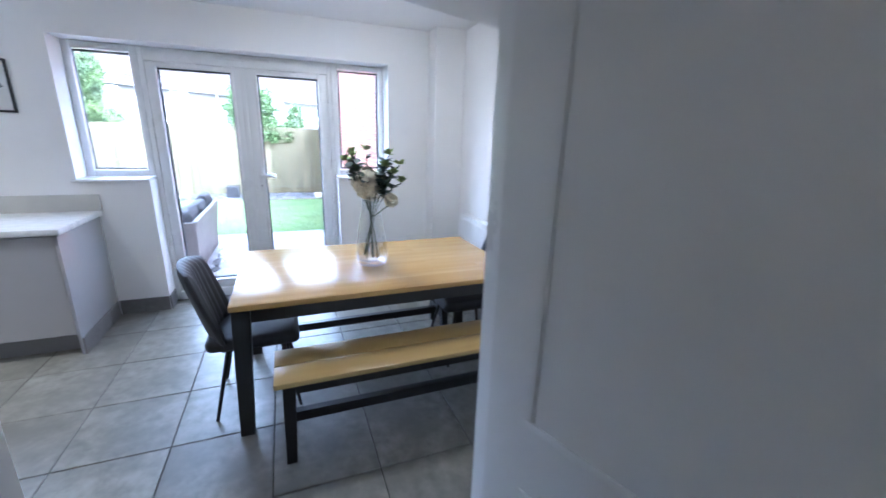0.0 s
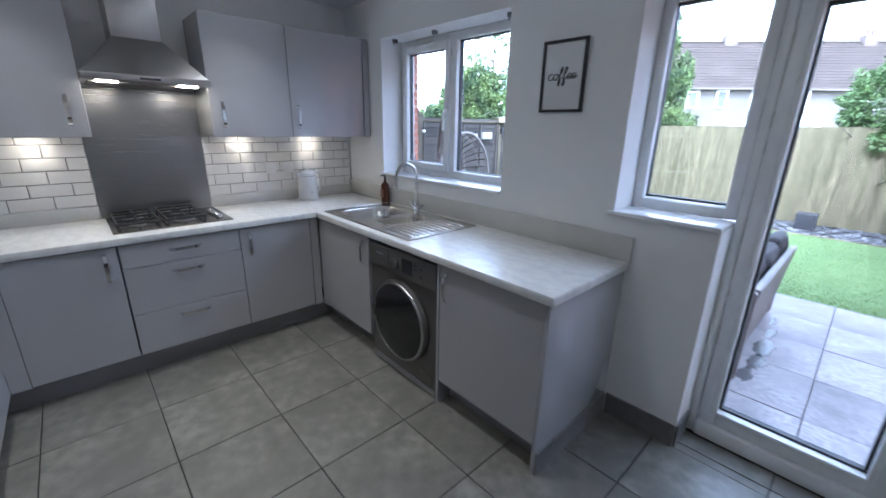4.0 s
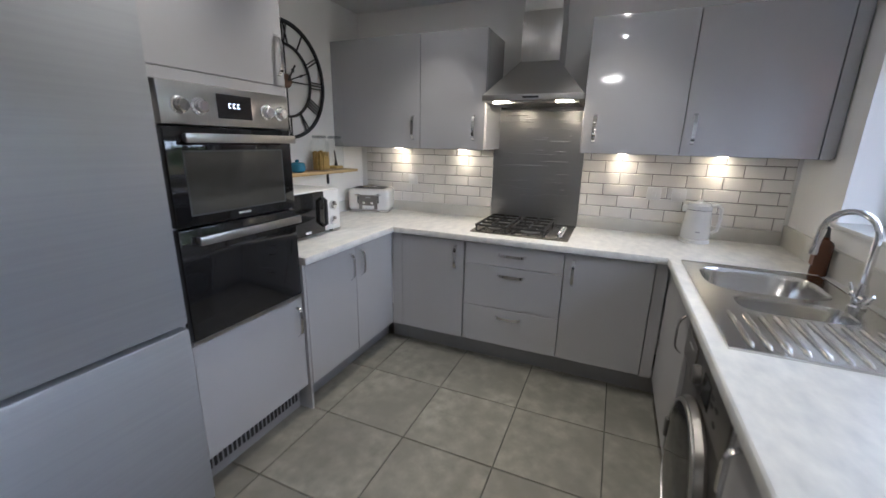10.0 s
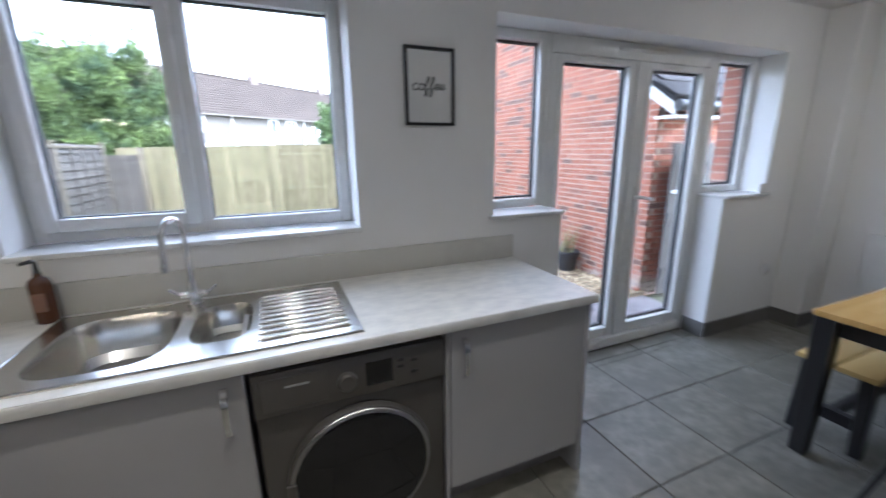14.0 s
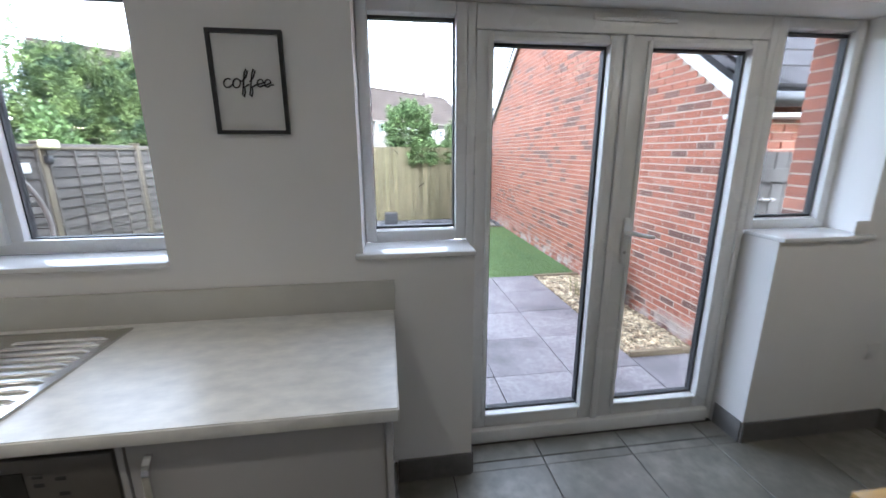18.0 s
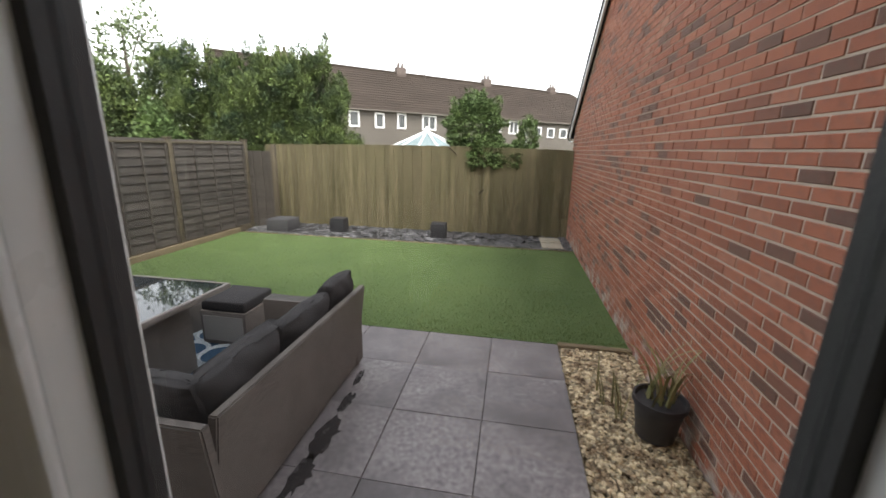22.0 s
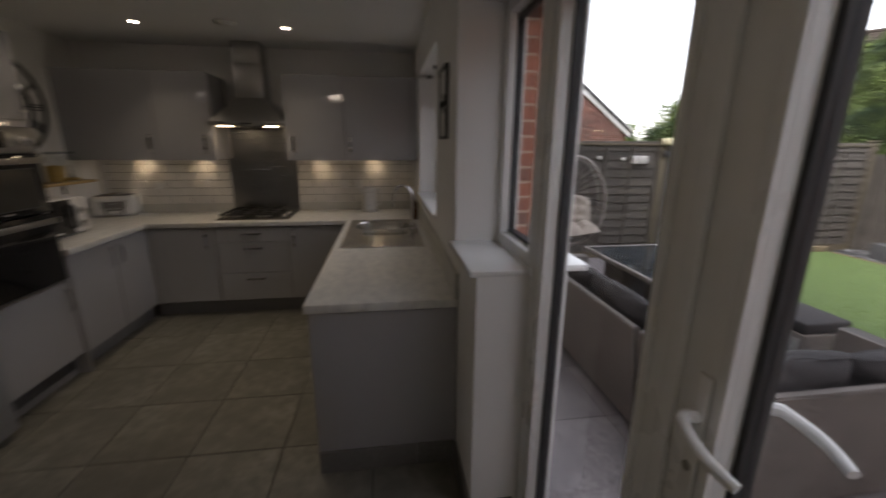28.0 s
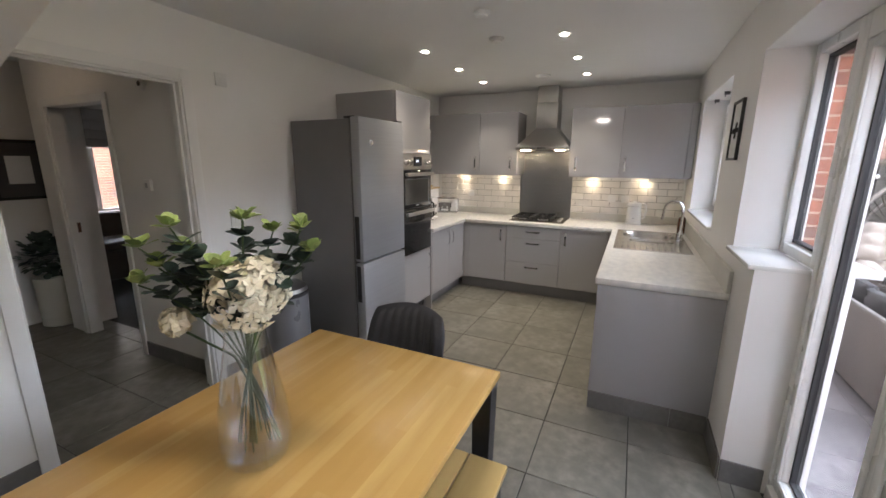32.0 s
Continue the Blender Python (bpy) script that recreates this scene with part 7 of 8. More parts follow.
# neighbour's garage
ng = thing("neighbour_garage", "red brick gabled building beyond the side fence", "building")
NX, N0, N1, NR, NE, NT = -13.2, 4.7, 11.9, 8.3, 2.2, 4.95
bm = bmesh.new()
outline = [(N0, -0.4), (N1, -0.4), (N1, NE), (NR, NT), (N0, NE)]
lo = [bm.verts.new((NX, y, z)) for y, z in outline]
hi = [bm.verts.new((NX - 6, y, z)) for y, z in outline]
bm.faces.new(lo), bm.faces.new(hi)
for i in range(5):
    bm.faces.new((lo[i], lo[(i + 1) % 5], hi[(i + 1) % 5], hi[i]))
part("wall", bm, mat("dull_brown_mortar", (0.30, 0.235, 0.195), 0.95, scale=5, bump=0.2), ng, smooth=None)
far_v, far_f = [], []
z, row = 0.9, 0
while z < NT - 0.1:
    y = N0 - 0.12 * (row % 2)
    while y < N1:
        if z + BH < NE + (NT - NE) / (NR - N0) * min(y - N0, N1 - y - BW) + 0.02:
            far_brick(Vector((NX + 0.005, y, z)), Vector((0, BW, 0)), Vector((0, 0, BH - BJ)), Vector((-0.03, 0, 0)))
        y += BW + BJ
    z += BH
    row += 1
# darker than the garage brick: the gable's shade is put into the colour
M["brick_shaded"] = mat("shaded_red_brick", (0.155, 0.068, 0.052), 0.9, dark=(0.095, 0.046, 0.04), scale=2, vary=0.35, island=True, bump=0.2, spec=0.15)
quick("bricks", far_v, far_f, M["brick_shaded"], ng, "red facing bricks", "stuff")
for y0 in (N0 - 0.3, N1 + 0.3):
    ze = NE - 0.3 * (NT - NE) / (NR - N0)
    for nm, dz0, dz1, x0, x1, mm in (("roof", 0.03, 0.19, NX + 0.14, NX - 6.1, M["roof"]), ("bargeboard", -0.09, 0.028, NX + 0.1, NX + 0.06, M["fascia"])):
        bm = bmesh.new()
        vs_ = [(x0, y0, ze), (x1, y0, ze), (x1, NR, NT), (x0, NR, NT)]
        lo = [bm.verts.new((v[0], v[1], v[2] + dz0)) for v in vs_]
        hi = [bm.verts.new((v[0], v[1], v[2] + dz1)) for v in vs_]
        bm.faces.new(lo), bm.faces.new(hi)
        for i in range(4):
            bm.faces.new((lo[i], lo[(i + 1) % 4], hi[(i + 1) % 4], hi[i]))
        part(nm, bm, mm, ng, smooth=None)
    part("gutter", tube([(NX + 0.12, y0, ze), (NX - 6, y0, ze)], 0.06, 10), M["black"], ng)

# house across the front, seen through the living room window
fh = thing("front_house", "red brick house front across the path", "house")
part("wall", B(-7.0, -9.2, -0.4, 1.0, -9.0, 4.5), M["mortar"], fh, smooth=None)
far_v, far_f = [], []
for row in range(34):
    for k in range(20):
        far_brick(Vector((-4.6 + (k - 0.5 * (row % 2)) * (BW + BJ), -8.994, 0.3 + row * BH)), Vector((BW, 0, 0)), Vector((0, 0, BH - BJ)), Vector((0, -0.02, 0)))
quick("bricks", far_v, far_f, M["brick_far"], fh, "red facing bricks", "stuff")

# garden furniture
sofa = thing("rattan_corner_sofa", "grey-brown rattan corner sofa with charcoal cushions", "sofa", (-0.05, 0, GZ))


def slanted(x0, y0, x1, y1, z0, z1, dx, dy, t):
    """A back panel from (x0, y0) to (x1, y1), leaning by (dx, dy) at its top, t thick."""
    bm = bmesh.new()
    d = Vector((x1 - x0, y1 - y0, 0)).normalized()
    nrm = Vector((-d.y, d.x, 0)) * t
    q = [Vector((x0, y0, z0)), Vector((x1, y1, z0)), Vector((x1 + dx, y1 + dy, z1)), Vector((x0 + dx, y0 + dy, z1))]
    lo = [bm.verts.new(v) for v in q]
    hi = [bm.verts.new(v + nrm) for v in q]
    bm.faces.new(lo), bm.faces.new(hi)
    for i in range(4):
        bm.faces.new((lo[i], lo[(i + 1) % 4], hi[(i + 1) % 4], hi[i]))
    bmesh.ops.bevel(bm, geom=list(bm.edges), offset=0.008, segments=2, affect="EDGES")
    return bm


part("back_panel", slanted(-0.965, 6.85, -0.965, 5.185, 0.03, 0.74, 0.085, 0, -0.05), M["rattan"], sofa)
part("back_panel", slanted(-0.90, 5.19, -1.60, 5.19, 0.03, 0.74, 0.015, -0.09, -0.05), M["rattan"], sofa)
part("back_panel", slanted(-1.615, 5.18, -3.75, 5.18, 0.03, 0.74, 0, -0.09, -0.05), M["rattan"], sofa)
part("seat_base", B((-1.72, 5.24, 0.03, -1.04, 6.78, 0.30), (-3.72, 5.24, 0.0301, -1.72, 5.90, 0.2999), r=0.006), M["rattan"], sofa)
part("armrest", B(-1.78, 6.80, 0.03, -0.95, 6.94, 0.56, r=0.012), M["rattan"], sofa)
part("armrest", B(-3.9, 5.16, 0.03, -3.76, 5.95, 0.56, r=0.012), M["rattan"], sofa)


def pillow(x0, y0, z0, x1, y1, z1, lean=(0, 0), soft=1.0):
    """A soft cushion: swollen faces, pinched corners, creases running in from the seams."""
    bm = bmesh.new()
    bmesh.ops.create_cube(bm, size=2)
    bmesh.ops.subdivide_edges(bm, edges=list(bm.edges), cuts=13, use_grid_fill=True)
    size = ((x1 - x0) / 2, (y1 - y0) / 2, (z1 - z0) / 2)
    thin = min(range(3), key=lambda a: size[a])
    for v in bm.verts:
        u = v.co.copy()
        o = [a for a in range(3) if a != thin]
        edge = max(abs(u[o[0]]), abs(u[o[1]]))
        swell = (1 - 0.55 * soft * edge ** 3) * (1 - 0.25 * soft * (u[o[0]] * u[o[1]]) ** 2)
        q = u.copy()
        q[thin] = u[thin] * swell
        for a in o:
            q[a] = u[a] * (1 - 0.05 * u[o[0] if a == o[1] else o[1]] ** 2 * soft) * (1 - 0.04 * u[thin] ** 2)
        seed_ = Vector((x0 * 3, y0 * 5, z0))
        crease = abs(noise.noise(Vector((u.x * 2.2, u.y * 2.2, u.z * 2.2)) + seed_))
        q[thin] += soft * (0.16 * noise.noise(u * 1.3 + seed_) - 0.22 * max(0, 0.16 - crease) / 0.16 * (0.3 + 0.7 * edge)) * (1 if u[thin] > 0 else -1)
        v.co = Vector(((x0 + x1) / 2 + q.x * size[0] + lean[0] * u.z, (y0 + y1) / 2 + q.y * size[1] + lean[1] * u.z, (z0 + z1) / 2 + q.z * size[2]))
    return bm


for q in ((-1.72, 5.92, 0.29, -1.06, 6.78, 0.42), (-1.72, 5.24, 0.29, -1.06, 5.9, 0.42), (-2.65, 5.24, 0.29, -1.74, 5.9, 0.42), (-3.72, 5.24, 0.29, -2.67, 5.9, 0.42)):
    part("seat_cushion", pillow(*q, soft=0.35), M["cushion"], sofa, "charcoal seat cushion", smooth=80)
for q, ln in (((-1.18, 6.42, 0.40, -0.96, 6.86, 0.87), (0.05, 0)), ((-1.20, 5.84, 0.40, -0.96, 6.46, 0.83), (0.05, 0)), ((-1.22, 5.22, 0.40, -0.96, 5.85, 0.85), (0.05, 0.0)), ((-1.66, 5.185, 0.40, -1.0, 5.43, 0.85), (0, -0.05)),
              ((-2.38, 5.185, 0.40, -1.64, 5.39, 0.86), (0, -0.05)), ((-3.04, 5.185, 0.40, -2.36, 5.39, 0.84), (0, -0.05)), ((-3.7, 5.185, 0.40, -3.04, 5.43, 0.85), (0, -0.05))):
    part("back_cushion", pillow(*q, lean=ln), M["cushion"], sofa, "plump charcoal back cushion", smooth=80)

gtb = thing("garden_table", "rattan garden table with a dark glass top", "table", (-2.88, 6.27, GZ))
part("glass_top", B(-0.80, -0.42, 0.70, 0.80, 0.42, 0.708), M["table_glass"], gtb, "dark glass table top", smooth=None)
part("rim", B((-0.83, -0.45, 0.668, -0.80, 0.45, 0.712), (0.80, -0.45, 0.668, 0.83, 0.45, 0.712), (-0.80, -0.45, 0.668, 0.80, -0.42, 0.712), (-0.80, 0.42, 0.668, 0.80, 0.45, 0.712), r=0.005), M["cane_pale"], gtb)
part("under_panel", B(-0.79, -0.41, 0.66, 0.79, 0.41, 0.6975), M["rattan"], gtb)
part("pedestal", B((-0.72, -0.25, 0.0, -0.36, 0.25, 0.659), (0.0, -0.25, 0.0, 0.60, 0.25, 0.659), r=0.006), M["rattan"], gtb)
M["stool_panel"] = mat("pale_grey_stool_panel", (0.4, 0.385, 0.37), 0.7, fine=0.15, fscale=120, bump=0.2, bscale=120)
for k, (ox, oy) in enumerate(((-2.33, 7.14), (-3.0, 7.2))):
    ot = thing("footstool", "small rattan footstool with a dark cushion", "footstool", (ox, oy, GZ), group="rattan footstools")
    part("base", B(-0.23, -0.23, 0.02, 0.23, 0.23, 0.34, r=0.008), M["rattan"], ot)
    part("panel", B(-0.2, -0.236, 0.06, 0.2, -0.2305, 0.30), M["stool_panel"], ot, smooth=None)
    part("cushion", B(-0.22, -0.22, 0.341, 0.22, 0.22, 0.44, r=0.02, seg=3), M["cushion"], ot, "dark square cushion")
rug = thing("outdoor_rug", "blue outdoor rug with pale looped pattern", "rug", (-2.6, 6.45, GZ + 0.004))
part("mat", B(-1.1, -0.95, 0.0, 1.15, 0.85, 0.008, r=0.002, seg=1), M["blue_rug"], rug)
for i in range(7):
    for j in range(5):
        part("loop", tube([(x_ * 1.0, y_, 0.008) for x_, y_, _ in arc((-0.95 + i * 0.32, -0.78 + j * 0.36, 0), 0.165, 0, 348, 20, "xy")], 0.02, 4, closed=True), M["rug_line"], rug, smooth=None)

# hanging egg chair
eg = thing("egg_chair", "hanging wicker egg chair with a tufted stone cushion", "chair", (-4.75, 6.1, GZ), -14)
part("stand_base", tube(arc((-0.1, 0, 0.025), 0.5, 0, 350, 30, "xy"), 0.022, 8, closed=True), M["cane"], eg)
part("stand_pole", tube([(-0.58, 0, 0.03), (-0.60, 0, 0.8), (-0.58, 0, 1.4), (-0.50, 0, 1.8), (-0.34, 0, 2.04), (-0.14, 0, 2.12), (0.05, 0, 2.10)], [0.04, 0.04, 0.04, 0.042, 0.045, 0.045, 0.04], 10), M["cane"], eg, "dark wrapped stand pole")
part("chain", tube([(0.03, 0, 2.08), (0.02, 0, 1.68)], 0.007, 6), M["steel"], eg)
CE = Vector((0.02, 0, 1.08))


def egg(th, ph):
    """A point of the shell: th round the opening axis, ph from the back pole to the rim."""
    r_ = math.sin(ph)
    y, z = r_ * math.cos(th), r_ * math.sin(th)
    return CE + Vector((0.06 - 0.42 * math.cos(ph) + (0.05 * z), y * 0.43 * (1 - 0.10 * z), z * 0.60))


rim = [egg(2 * math.pi * i / 40, radians(100)) for i in range(40)]
part("rim", tube(rim, 0.02, 8, closed=True), M["cane_pale"], eg, "grey wicker rim")
for ph in (40, 70):
    part("hoop", tube([egg(2 * math.pi * i / 36, radians(ph)) for i in range(36)], 0.008, 6, closed=True), M["cane_pale"], eg)
for i in range(34):
    th_ = 2 * math.pi * i / 34
    part("cane", tube([egg(th_, radians(p_)) for p_ in (8, 30, 50, 70, 85, 100)], 0.007, 5), M["cane"], eg)
part("crown_loop", tube([egg(math.pi / 2, radians(100)) + Vector((0, 0, 0.0)), (0.02, 0, 1.68)], 0.008, 6), M["cane"], eg)


def tufted(w, h, d):
    bm = bmesh.new()
    bmesh.ops.create_grid(bm, x_segments=24, y_segments=20, size=1)
    top = {}
    for v in bm.verts:
        u, t = v.co.x, v.co.y
        bump = abs(math.sin((u + 1) * math.pi * 1.5)) ** 0.5 * abs(math.sin((t + 1) * math.pi * 1.5)) ** 0.5
        edge = (1 - u ** 6) * (1 - t ** 6)
        v.co = Vector((u * w * (1 - 0.08 * t * t), t * h * (1 - 0.08 * u * u), d * edge * (0.45 + 0.55 * bump)))
    g = bmesh.ops.extrude_face_region(bm, geom=list(bm.faces))
    for v in g["geom"]:
        if isinstance(v, bmesh.types.BMVert):
            v.co.z = -v.co.z * 0.4
    return bm


part("seat_cushion", tufted(0.36, 0.33, 0.12), M["cream_cushion"], eg, "tufted stone seat cushion", smooth=80, m=pose(0.12, 0, 0.69, 0, -10, 90))
part("back_cushion", tufted(0.33, 0.25, 0.10), M["cream_cushion"], eg, "tufted stone back cushion", smooth=80, m=pose(-0.15, 0, 0.93, 60, 6, 90))

# pots and planters
for px, py in ((-3.5, 12.0), (-1.28, 12.02)):
    pb = thing("cube_planter", "small black woven cube planter on the slate", "planter", (px, py, GZ + 0.01), group="cube planters")
    s = 0.15
    part("box", B(-s, -s, 0, s, s, s * 2, r=0.006), M["pot"], pb)
    for i in range(6):
        part("slat", B(-s - 0.004, -s - 0.006, 0.02 + i * s * 0.32, s + 0.004, -s - 0.001, 0.02 + i * s * 0.32 + s * 0.2), M["pot"], pb, smooth=None)
solo("stone_block", B(-0.25, -0.2, 0, 0.25, 0.3, 0.26, r=0.012), mat("grey_stone_block", (0.075, 0.075, 0.08), 0.85, dark=(0.05, 0.05, 0.053), scale=4, bump=0.25), "dark grey stone block in the fence corner", "block", (-4.75, 11.8, GZ + 0.01))
M["strap"] = mat("strap_leaf", (0.17, 0.19, 0.075), 0.6, dark=(0.24, 0.19, 0.09), scale=6, vary=0.3, island=True)
pp = thing("potted_plant", "dark grey pot with long strappy leaves on the pebbles", "plant", (1.22, 6.42, GZ + 0.01))
part("pot", lathe([(0.1, 0.0), (0.115, 0.01), (0.15, 0.24), (0.165, 0.25), (0.165, 0.285), (0.15, 0.285), (0.14, 0.26)], 36), M["pot"], pp)
part("soil", lathe([(0.14, 0.25), (0.02, 0.262)], 28), M["earth"], pp)
r5 = random.Random(3)


def blade(bm, base, az, ln, droop, w):
    p, rings = Vector(base), []
    for i in range(8):
        t = i / 7
        el_ = 1.35 - droop * t * t
        q = Vector((math.cos(az) * math.cos(el_), math.sin(az) * math.cos(el_), math.sin(el_)))
        side = Vector((-math.sin(az), math.cos(az), 0)) * w * (1 - t ** 2)
        rings.append((bm.verts.new(p - side), bm.verts.new(p + side)))
        p = p + q * ln / 7
    for a, b in zip(rings, rings[1:]):
        bm.faces.new((a[0], a[1], b[1], b[0]))


for i in range(22):
    bm = bmesh.new()
    blade(bm, (r5.uniform(-0.08, 0.08), r5.uniform(-0.08, 0.08), 0.26), r5.uniform(0, 6.3), r5.uniform(0.3, 0.6), r5.uniform(0.6, 3.0), 0.011)
    part("strap_leaf", bm, M["strap"], pp, smooth=60)
bs = thing("border_sprigs", "thin green sprigs growing through the pebbles", "plant", (1.0, 6.75, GZ))
for i in range(9):
    bm = bmesh.new()
    blade(bm, (r5.uniform(-0.1, 0.1), r5.uniform(-0.2, 0.2), 0.0), r5.uniform(0, 6.3), r5.uniform(0.3, 0.5), r5.uniform(0.2, 0.9), 0.008)
    part("sprig", bm, M["strap"], bs, smooth=60)


# trees beyond the fences
def crown(parent, name, blobs, n_, size, material, seed, up=0.3, lean_out=0.7, wide=0.3):
    """Leaves as small bent diamonds, thickest near the skin of several uneven lobes."""
    r_ = np.random.RandomState(seed)
    w = np.array([b[3] * b[4] * b[5] for b in blobs]) ** 0.67
    pick = r_.choice(len(blobs), n_, p=w / w.sum())
    bl__ = np.array(blobs)[pick]
    d = r_.normal(size=(n_, 3))
    d /= np.linalg.norm(d, axis=1)[:, None]
    lump = 1 + 0.22 * np.sin(d[:, 0] * 7 + pick) * np.sin(d[:, 1] * 6 + 2 * pick) + 0.12 * np.sin(d[:, 2] * 13 + pick)
    rad = (r_.uniform(0.25, 1, n_) ** 0.33) * lump
    p = bl__[:, :3] + d * bl__[:, 3:6] * rad[:, None]
    out = d * lean_out + r_.normal(size=(n_, 3)) * 0.6 + (0, 0, up)
    out /= np.linalg.norm(out, axis=1)[:, None]
    side = np.cross(out, r_.normal(size=(n_, 3)))
    side /= np.linalg.norm(side, axis=1)[:, None]
    s = (size * r_.uniform(0.6, 1.3, n_))[:, None]
    v = np.stack([p, p + out * s * 0.5 + side * s * wide, p + out * s, p + out * s * 0.5 - side * s * wide], 1).reshape(-1, 3)
    quick(name, v.tolist(), np.arange(n_ * 4).reshape(-1, 4).tolist(), material, parent, "", "")


def tree(name, label, x, y, trunk_h, trunk_r, blobs, n_, size, material, seed, up=0.3):
    t = thing(name, label, "tree", (x, y, GZ - 0.06))
    part("trunk", tube([(0, 0, 0), (0.05, 0.02, trunk_h * 0.5), (0.0, 0.05, trunk_h)], [trunk_r, trunk_r * 0.8, trunk_r * 0.35], 10), M["bark"], t)
    rr = random.Random(seed)
    for i in range(7):
        a = rr.uniform(0, 6.3)
        h = trunk_h * rr.uniform(0.3, 0.95)
        part("limb", tube([(0, 0, h * 0.8), (math.cos(a) * 0.4, math.sin(a) * 0.4, h), (math.cos(a) * 0.8, math.sin(a) * 0.8, h * 1.15)], [trunk_r * 0.4, trunk_r * 0.25, 0.01], 6), M["bark"], t)
    crown(t, "crown", blobs, n_, size, material, seed, up, wide=0.17 if up > 0.7 else 0.3)
    return t


def conifer_blobs(h, w, seed):
    """An uneven cone: a core, many up-swept sprays that stand clear of it, and pointed leaders."""
    rr = random.Random(seed)
    out = [(0, 0, h * 0.38, w * 0.86, w * 0.86, h * 0.36), (0, 0, h * 0.66, w * 0.5, w * 0.5, h * 0.2)]
    for i in range(46):
        a, z_ = rr.uniform(0, 6.3), rr.uniform(0.15, 0.86)
        q = w * (1.12 - 0.3 * z_ - 0.5 * z_ ** 3) * rr.uniform(0.8, 1.1)
        out.append((math.cos(a) * q, math.sin(a) * q, h * z_, w * rr.uniform(0.12, 0.2), w * rr.uniform(0.12, 0.2), h * rr.uniform(0.06, 0.11)))
    for i in range(4):
        x_, t_ = rr.uniform(-0.45, 0.45) * w, rr.uniform(0.86, 1.0)
        out += [(x_, rr.uniform(-0.3, 0.3) * w, h * (t_ - 0.1), w * 0.14, w * 0.14, h * 0.1), (x_, 0, h * t_, w * 0.05, w * 0.05, h * 0.07)]
    return out


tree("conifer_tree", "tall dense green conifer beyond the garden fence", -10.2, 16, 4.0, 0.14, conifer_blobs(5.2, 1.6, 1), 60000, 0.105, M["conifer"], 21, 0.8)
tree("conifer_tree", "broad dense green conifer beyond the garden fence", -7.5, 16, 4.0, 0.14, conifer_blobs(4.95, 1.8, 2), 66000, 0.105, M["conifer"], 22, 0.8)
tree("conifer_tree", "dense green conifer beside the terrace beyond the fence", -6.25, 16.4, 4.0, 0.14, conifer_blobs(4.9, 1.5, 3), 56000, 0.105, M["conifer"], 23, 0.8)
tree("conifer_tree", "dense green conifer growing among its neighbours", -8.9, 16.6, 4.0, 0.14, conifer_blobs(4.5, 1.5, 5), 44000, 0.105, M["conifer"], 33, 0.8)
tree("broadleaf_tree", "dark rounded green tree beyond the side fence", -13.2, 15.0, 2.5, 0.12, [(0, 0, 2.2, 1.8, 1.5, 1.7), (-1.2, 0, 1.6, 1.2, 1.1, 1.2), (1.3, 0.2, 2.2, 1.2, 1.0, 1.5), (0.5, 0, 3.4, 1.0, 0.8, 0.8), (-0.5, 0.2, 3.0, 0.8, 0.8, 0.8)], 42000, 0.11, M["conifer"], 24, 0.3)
tree("birch_tree", "thin airy birch standing above the hedge", -13.6, 17.0, 5.6, 0.08, [(0, 0, 4.8, 1.3, 1.0, 1.4), (0.8, 0, 5.6, 0.7, 0.6, 1.0), (-1.0, 0, 4.4, 0.9, 0.7, 0.8)], 1500, 0.16, M["birch"], 25, 0.2)
tree("lime_shrub", "lighter green young shrub behind the fence", -9.6, 13.9, 1.8, 0.05, [(0, 0, 1.9, 0.55, 0.5, 0.8), (0.3, 0, 1.5, 0.5, 0.5, 0.6), (-0.1, 0, 2.5, 0.3, 0.3, 0.45)], 2600, 0.14, M["shrub"], 26, 0.5)
tree("ivy_bush", "leafy green bush spilling over the back fence", -0.72, 13.15, 2.2, 0.07, [(0, 0, 2.35, 0.62, 0.5, 0.72), (0.25, -0.25, 1.75, 0.5, 0.35, 0.35), (0.75, -0.2, 1.65, 0.5, 0.3, 0.25)], 16000, 0.07, M["shrub"], 27, 0.1)
tree("young_bush", "small upright green bush behind the back fence", 0.45, 13.2, 2.0, 0.05, [(0, 0, 2.1, 0.22, 0.2, 0.5), (-0.2, -0.2, 1.75, 0.35, 0.25, 0.3)], 3000, 0.07, M["shrub"], 28, 0.5)
hd_ = thing("distant_hedge", "far low line of trees beyond the houses", "hedge", (-32, 30, GZ), kind="stuff")
crown(hd_, "foliage", [(0, 0, 1.4, 7, 2, 2.0), (7, 4, 1.2, 5, 2, 1.8), (-8, -3, 1.4, 6, 2, 2.1)], 6000, 0.5, M["conifer"], 30)

# the terrace of houses behind
M["chimney"] = mat("grey_brown_chimney_brick", (0.11, 0.085, 0.075), 0.9, scale=3, bump=0.2)
HR = math.degrees(math.atan2(0.654, 0.757))
tr = thing("terraced_houses", "row of grey rendered houses with brown tiled roofs", "houses", (-11.6, 45.0, 0), HR)
part("wall", B(-16.5, -4.0, -1, 24, 4.0, 4.95), M["render"], tr, smooth=None)
far_v, far_f = [], []
for k in range(17):
    t0, t1 = k / 17, (k + 1) / 17
    y0_, y1_ = -4.4 + 4.4 * t0, -4.4 + 4.4 * t1 + 0.05
    z0_, z1_ = 4.75 + 4.0 * t0, 4.75 + 4.0 * t1
    x_ = -16.8 + 0.3 * (k % 2)
    while x_ < 24.2:
        far_brick(Vector((x_, y0_, z0_ + 0.06)), Vector((1.15, 0, 0)), Vector((0, y1_ - y0_, z1_ - z0_)), Vector((0, 0.02, -0.05)))
        x_ += 1.16
bm = bmesh.new()
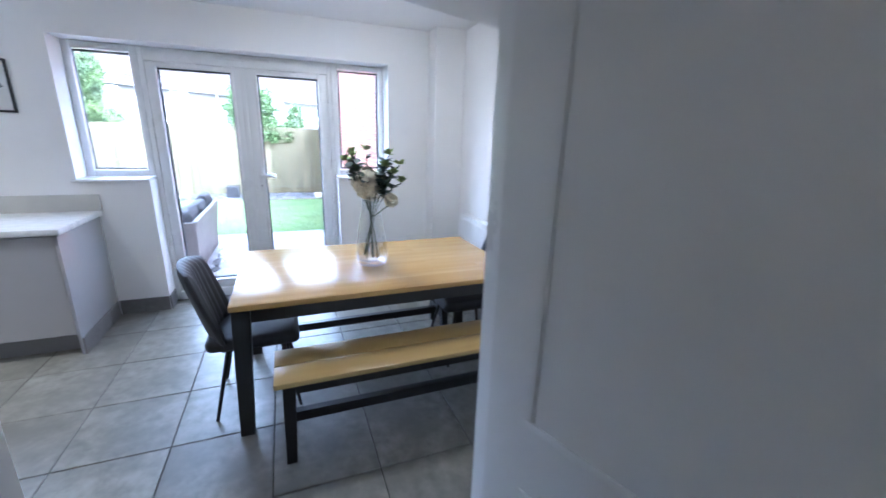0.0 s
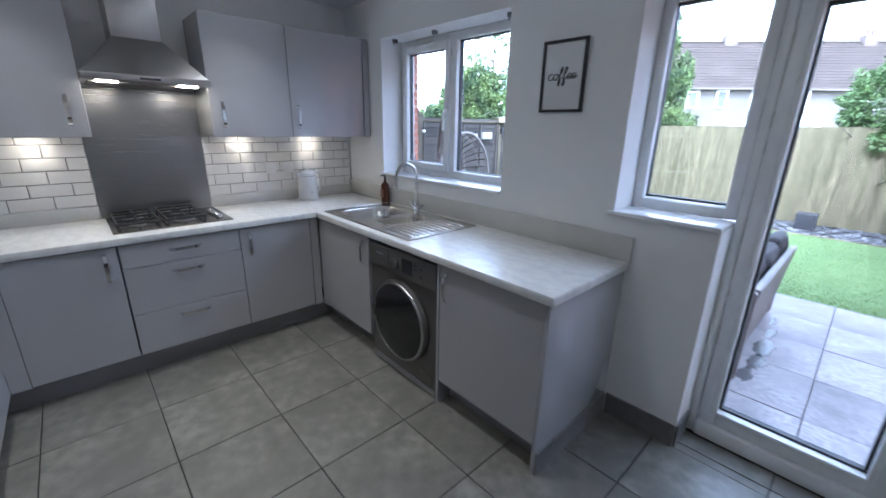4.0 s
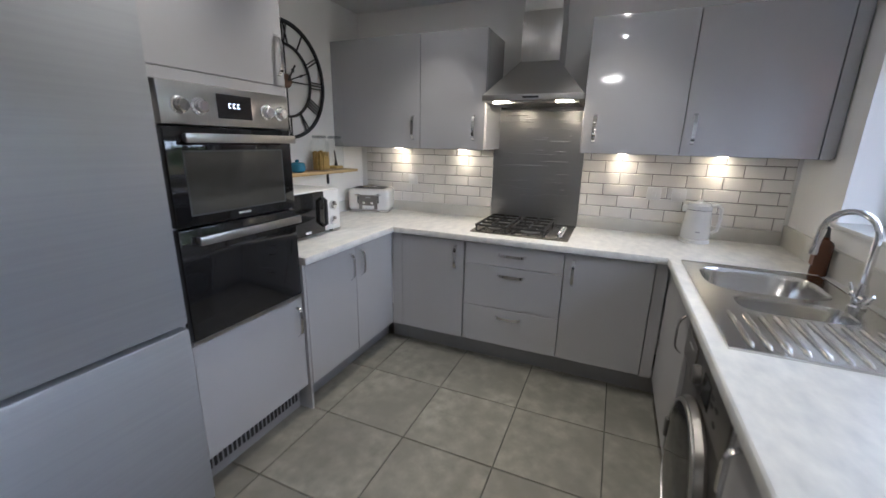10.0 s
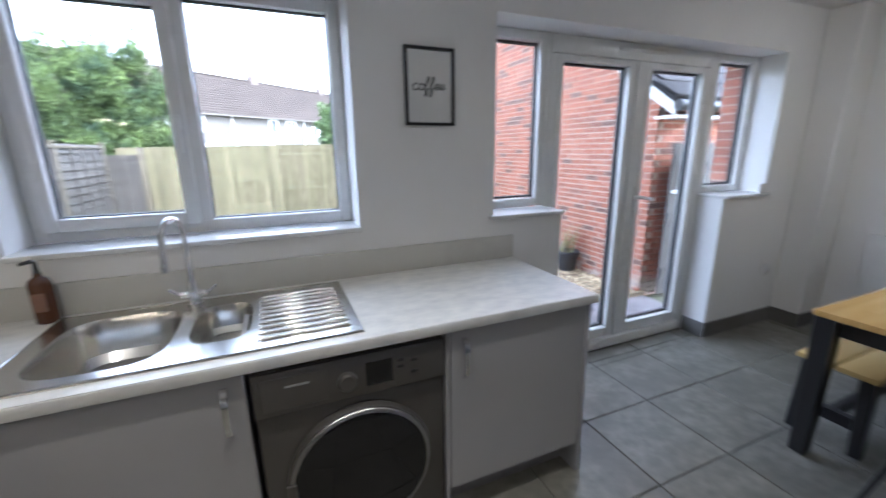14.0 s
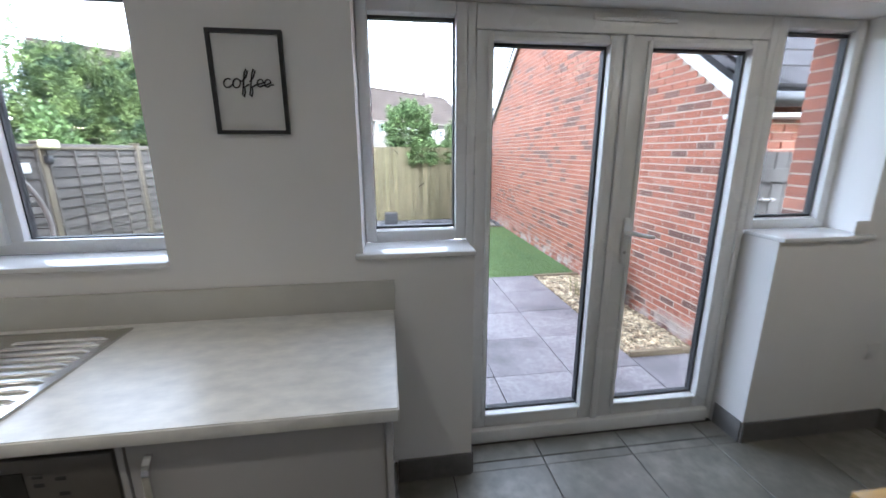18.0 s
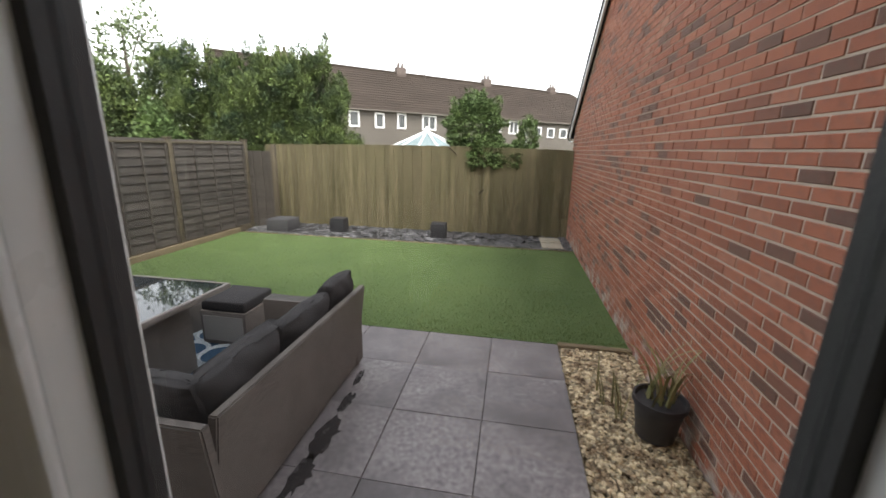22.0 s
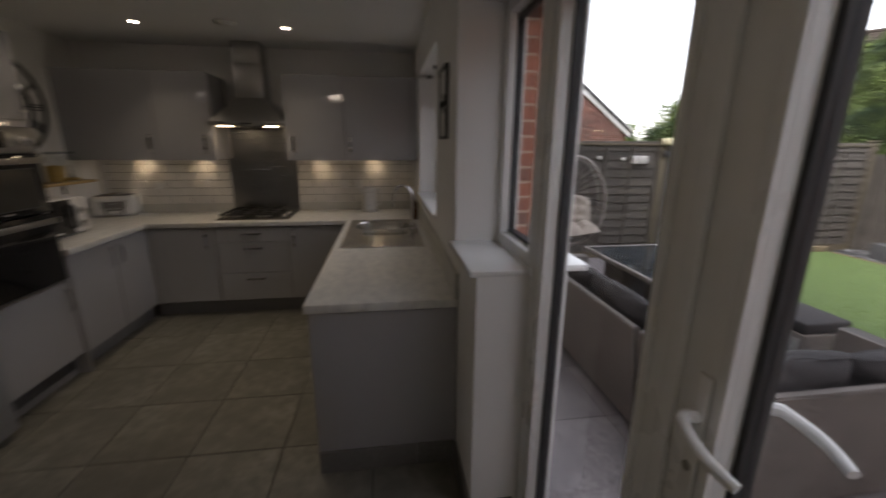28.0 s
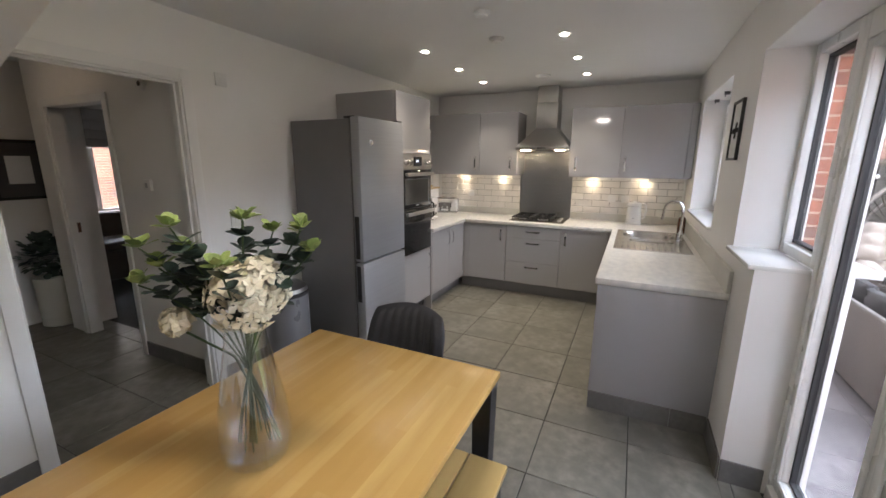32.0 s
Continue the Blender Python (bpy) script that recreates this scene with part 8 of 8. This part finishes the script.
for s in (-1, 1):
    vs_ = [bm.verts.new(v) for v in ((-16.8, s * 4.4, 4.75), (24.3, s * 4.4, 4.75), (24.3, 0, 8.75), (-16.8, 0, 8.75))]
    bm.faces.new(vs_)
rf = part("roof", bm, M["roof_brown"], tr, smooth=None)
quick("roof_tiles", far_v, far_f, M["roof_brown"], rf, "rows of brown roof tiles", "stuff")
part("ridge", tube([(-16.8, 0, 8.78), (24.3, 0, 8.78)], 0.14, 8), M["roof_brown"], tr)
part("gutter", B(-16.8, -4.5, 4.68, 24.3, -4.36, 4.80), M["render"], tr, smooth=None)
for cx in (-11.0, 0.07, 10.7, 20.9):
    ch_ = part("chimney", B(cx - 0.5, -0.35, 8.2, cx + 0.5, 0.35, 9.3, r=0.03), M["chimney"], tr)
    for s in (-0.22, 0.22):
        part("chimney_pot", lathe([(0.13, 9.3), (0.11, 9.75)], 10, (cx + s, 0)), M["chimney"], ch_)
part("vent_pipe", tube([(2.5, -0.6, 8.0), (2.5, -0.6, 9.0)], 0.06, 8), M["render"], tr)
M["dark_glass"] = mat("far_window_glass", (0.05, 0.055, 0.06), 0.08, scale=2)
for x0, x1, z0, z1 in ((-6.68, -5.69, 3.3, 4.65), (-4.3, -3.37, 3.28, 4.6), (-2.13, -1.22, 3.3, 4.68), (0.44, 1.97, 3.3, 4.65), (8.79, 9.91, 3.33, 4.7), (11.0, 12.35, 3.32, 4.68), (14.71, 15.83, 3.1, 4.25), (16.73, 17.88, 3.08, 4.2), (18.71, 19.97, 3.1, 4.2), (-10.2, -8.8, 3.3, 4.65), (-14, -13, 3.3, 4.65), (-18, -16.6, 3.3, 4.65)):
    w_ = part("window", B((x0, -4.08, z0, x0 + 0.16, -3.98, z1), (x1 - 0.16, -4.08, z0, x1, -3.98, z1), (x0 + 0.16, -4.08, z0, x1 - 0.16, -3.98, z0 + 0.14), (x0 + 0.16, -4.08, z1 - 0.14, x1 - 0.16, -3.98, z1)), M["fascia"], tr, "white window frame", smooth=None)
    part("pane", B(x0 + 0.16, -4.03, z0 + 0.14, x1 - 0.16, -4.005, z1 - 0.14), M["dark_glass"], w_, smooth=None)
    if x1 - x0 > 1.3:
        part("mullion", B((x0 + x1) / 2 - 0.06, -4.075, z0 + 0.14, (x0 + x1) / 2 + 0.06, -4.031, z1 - 0.14), M["fascia"], w_, smooth=None)
for px_ in (4.6, 13.5):
    part("downpipe", tube([(px_, -4.1, -1), (px_, -4.1, 4.7)], 0.07, 8), M["fascia"], tr)

cv = thing("conservatory", "white framed conservatory with a faceted glass roof", "conservatory", (-3.75, 22.0, GZ))
part("wall", lathe([(1.55, 0), (1.55, 1.8)], 12), M["fascia"], cv, smooth=None)
part("roof_glass", lathe([(1.66, 1.82), (0.12, 2.50)], 12), mat("pale_roof_glazing", (0.2, 0.27, 0.28), 0.3), cv, smooth=None)
for i in range(12):
    a = 2 * math.pi * i / 12
    part("glazing_bar", tube([(1.68 * math.cos(a), 1.68 * math.sin(a), 1.84), (0.12 * math.cos(a), 0.12 * math.sin(a), 2.53)], 0.045, 6), M["fascia"], cv)
part("finial", lathe([(0.14, 2.48), (0.1, 2.6), (0.03, 2.78)], 10), M["fascia"], cv)

# ---- floor tiles, laid last ----
TP = 0.4872
tile_me = {}
floor_ob = bpy.data.objects["floor"]


def floor_tiles(x0, x1, y0, y1):
    i0, i1 = math.floor((x0 + 0.588) / TP), math.ceil((x1 + 0.588) / TP)
    j0, j1 = math.floor((y0 - 3.522) / TP), math.ceil((y1 - 3.522) / TP)
    for i in range(i0, i1):
        for j in range(j0, j1):
            a, b = max(-0.588 + i * TP + 0.0028, x0), min(-0.588 + (i + 1) * TP - 0.0028, x1)
            c, d = max(3.522 + j * TP + 0.0028, y0), min(3.522 + (j + 1) * TP - 0.0028, y1)
            if b - a < 0.02 or d - c < 0.02:
                continue
            key = (round(b - a, 3), round(d - c, 3))
            if key not in tile_me:
                tile_me[key] = mesh_of("floor_tile", B(-key[0] / 2, -key[1] / 2, -0.008, key[0] / 2, key[1] / 2, 0, r=0.0025, seg=1), M["floor_tile"])
            shared("floor_tile", tile_me[key], floor_ob, pose((a + b) / 2, (c + d) / 2, 0))


floor_tiles(XW, XE, YS, YN)
floor_tiles(RX0, 0.62, HE, YS - 0.0)
floor_tiles(LJ, RJ, YN, FY0 - 0.021)
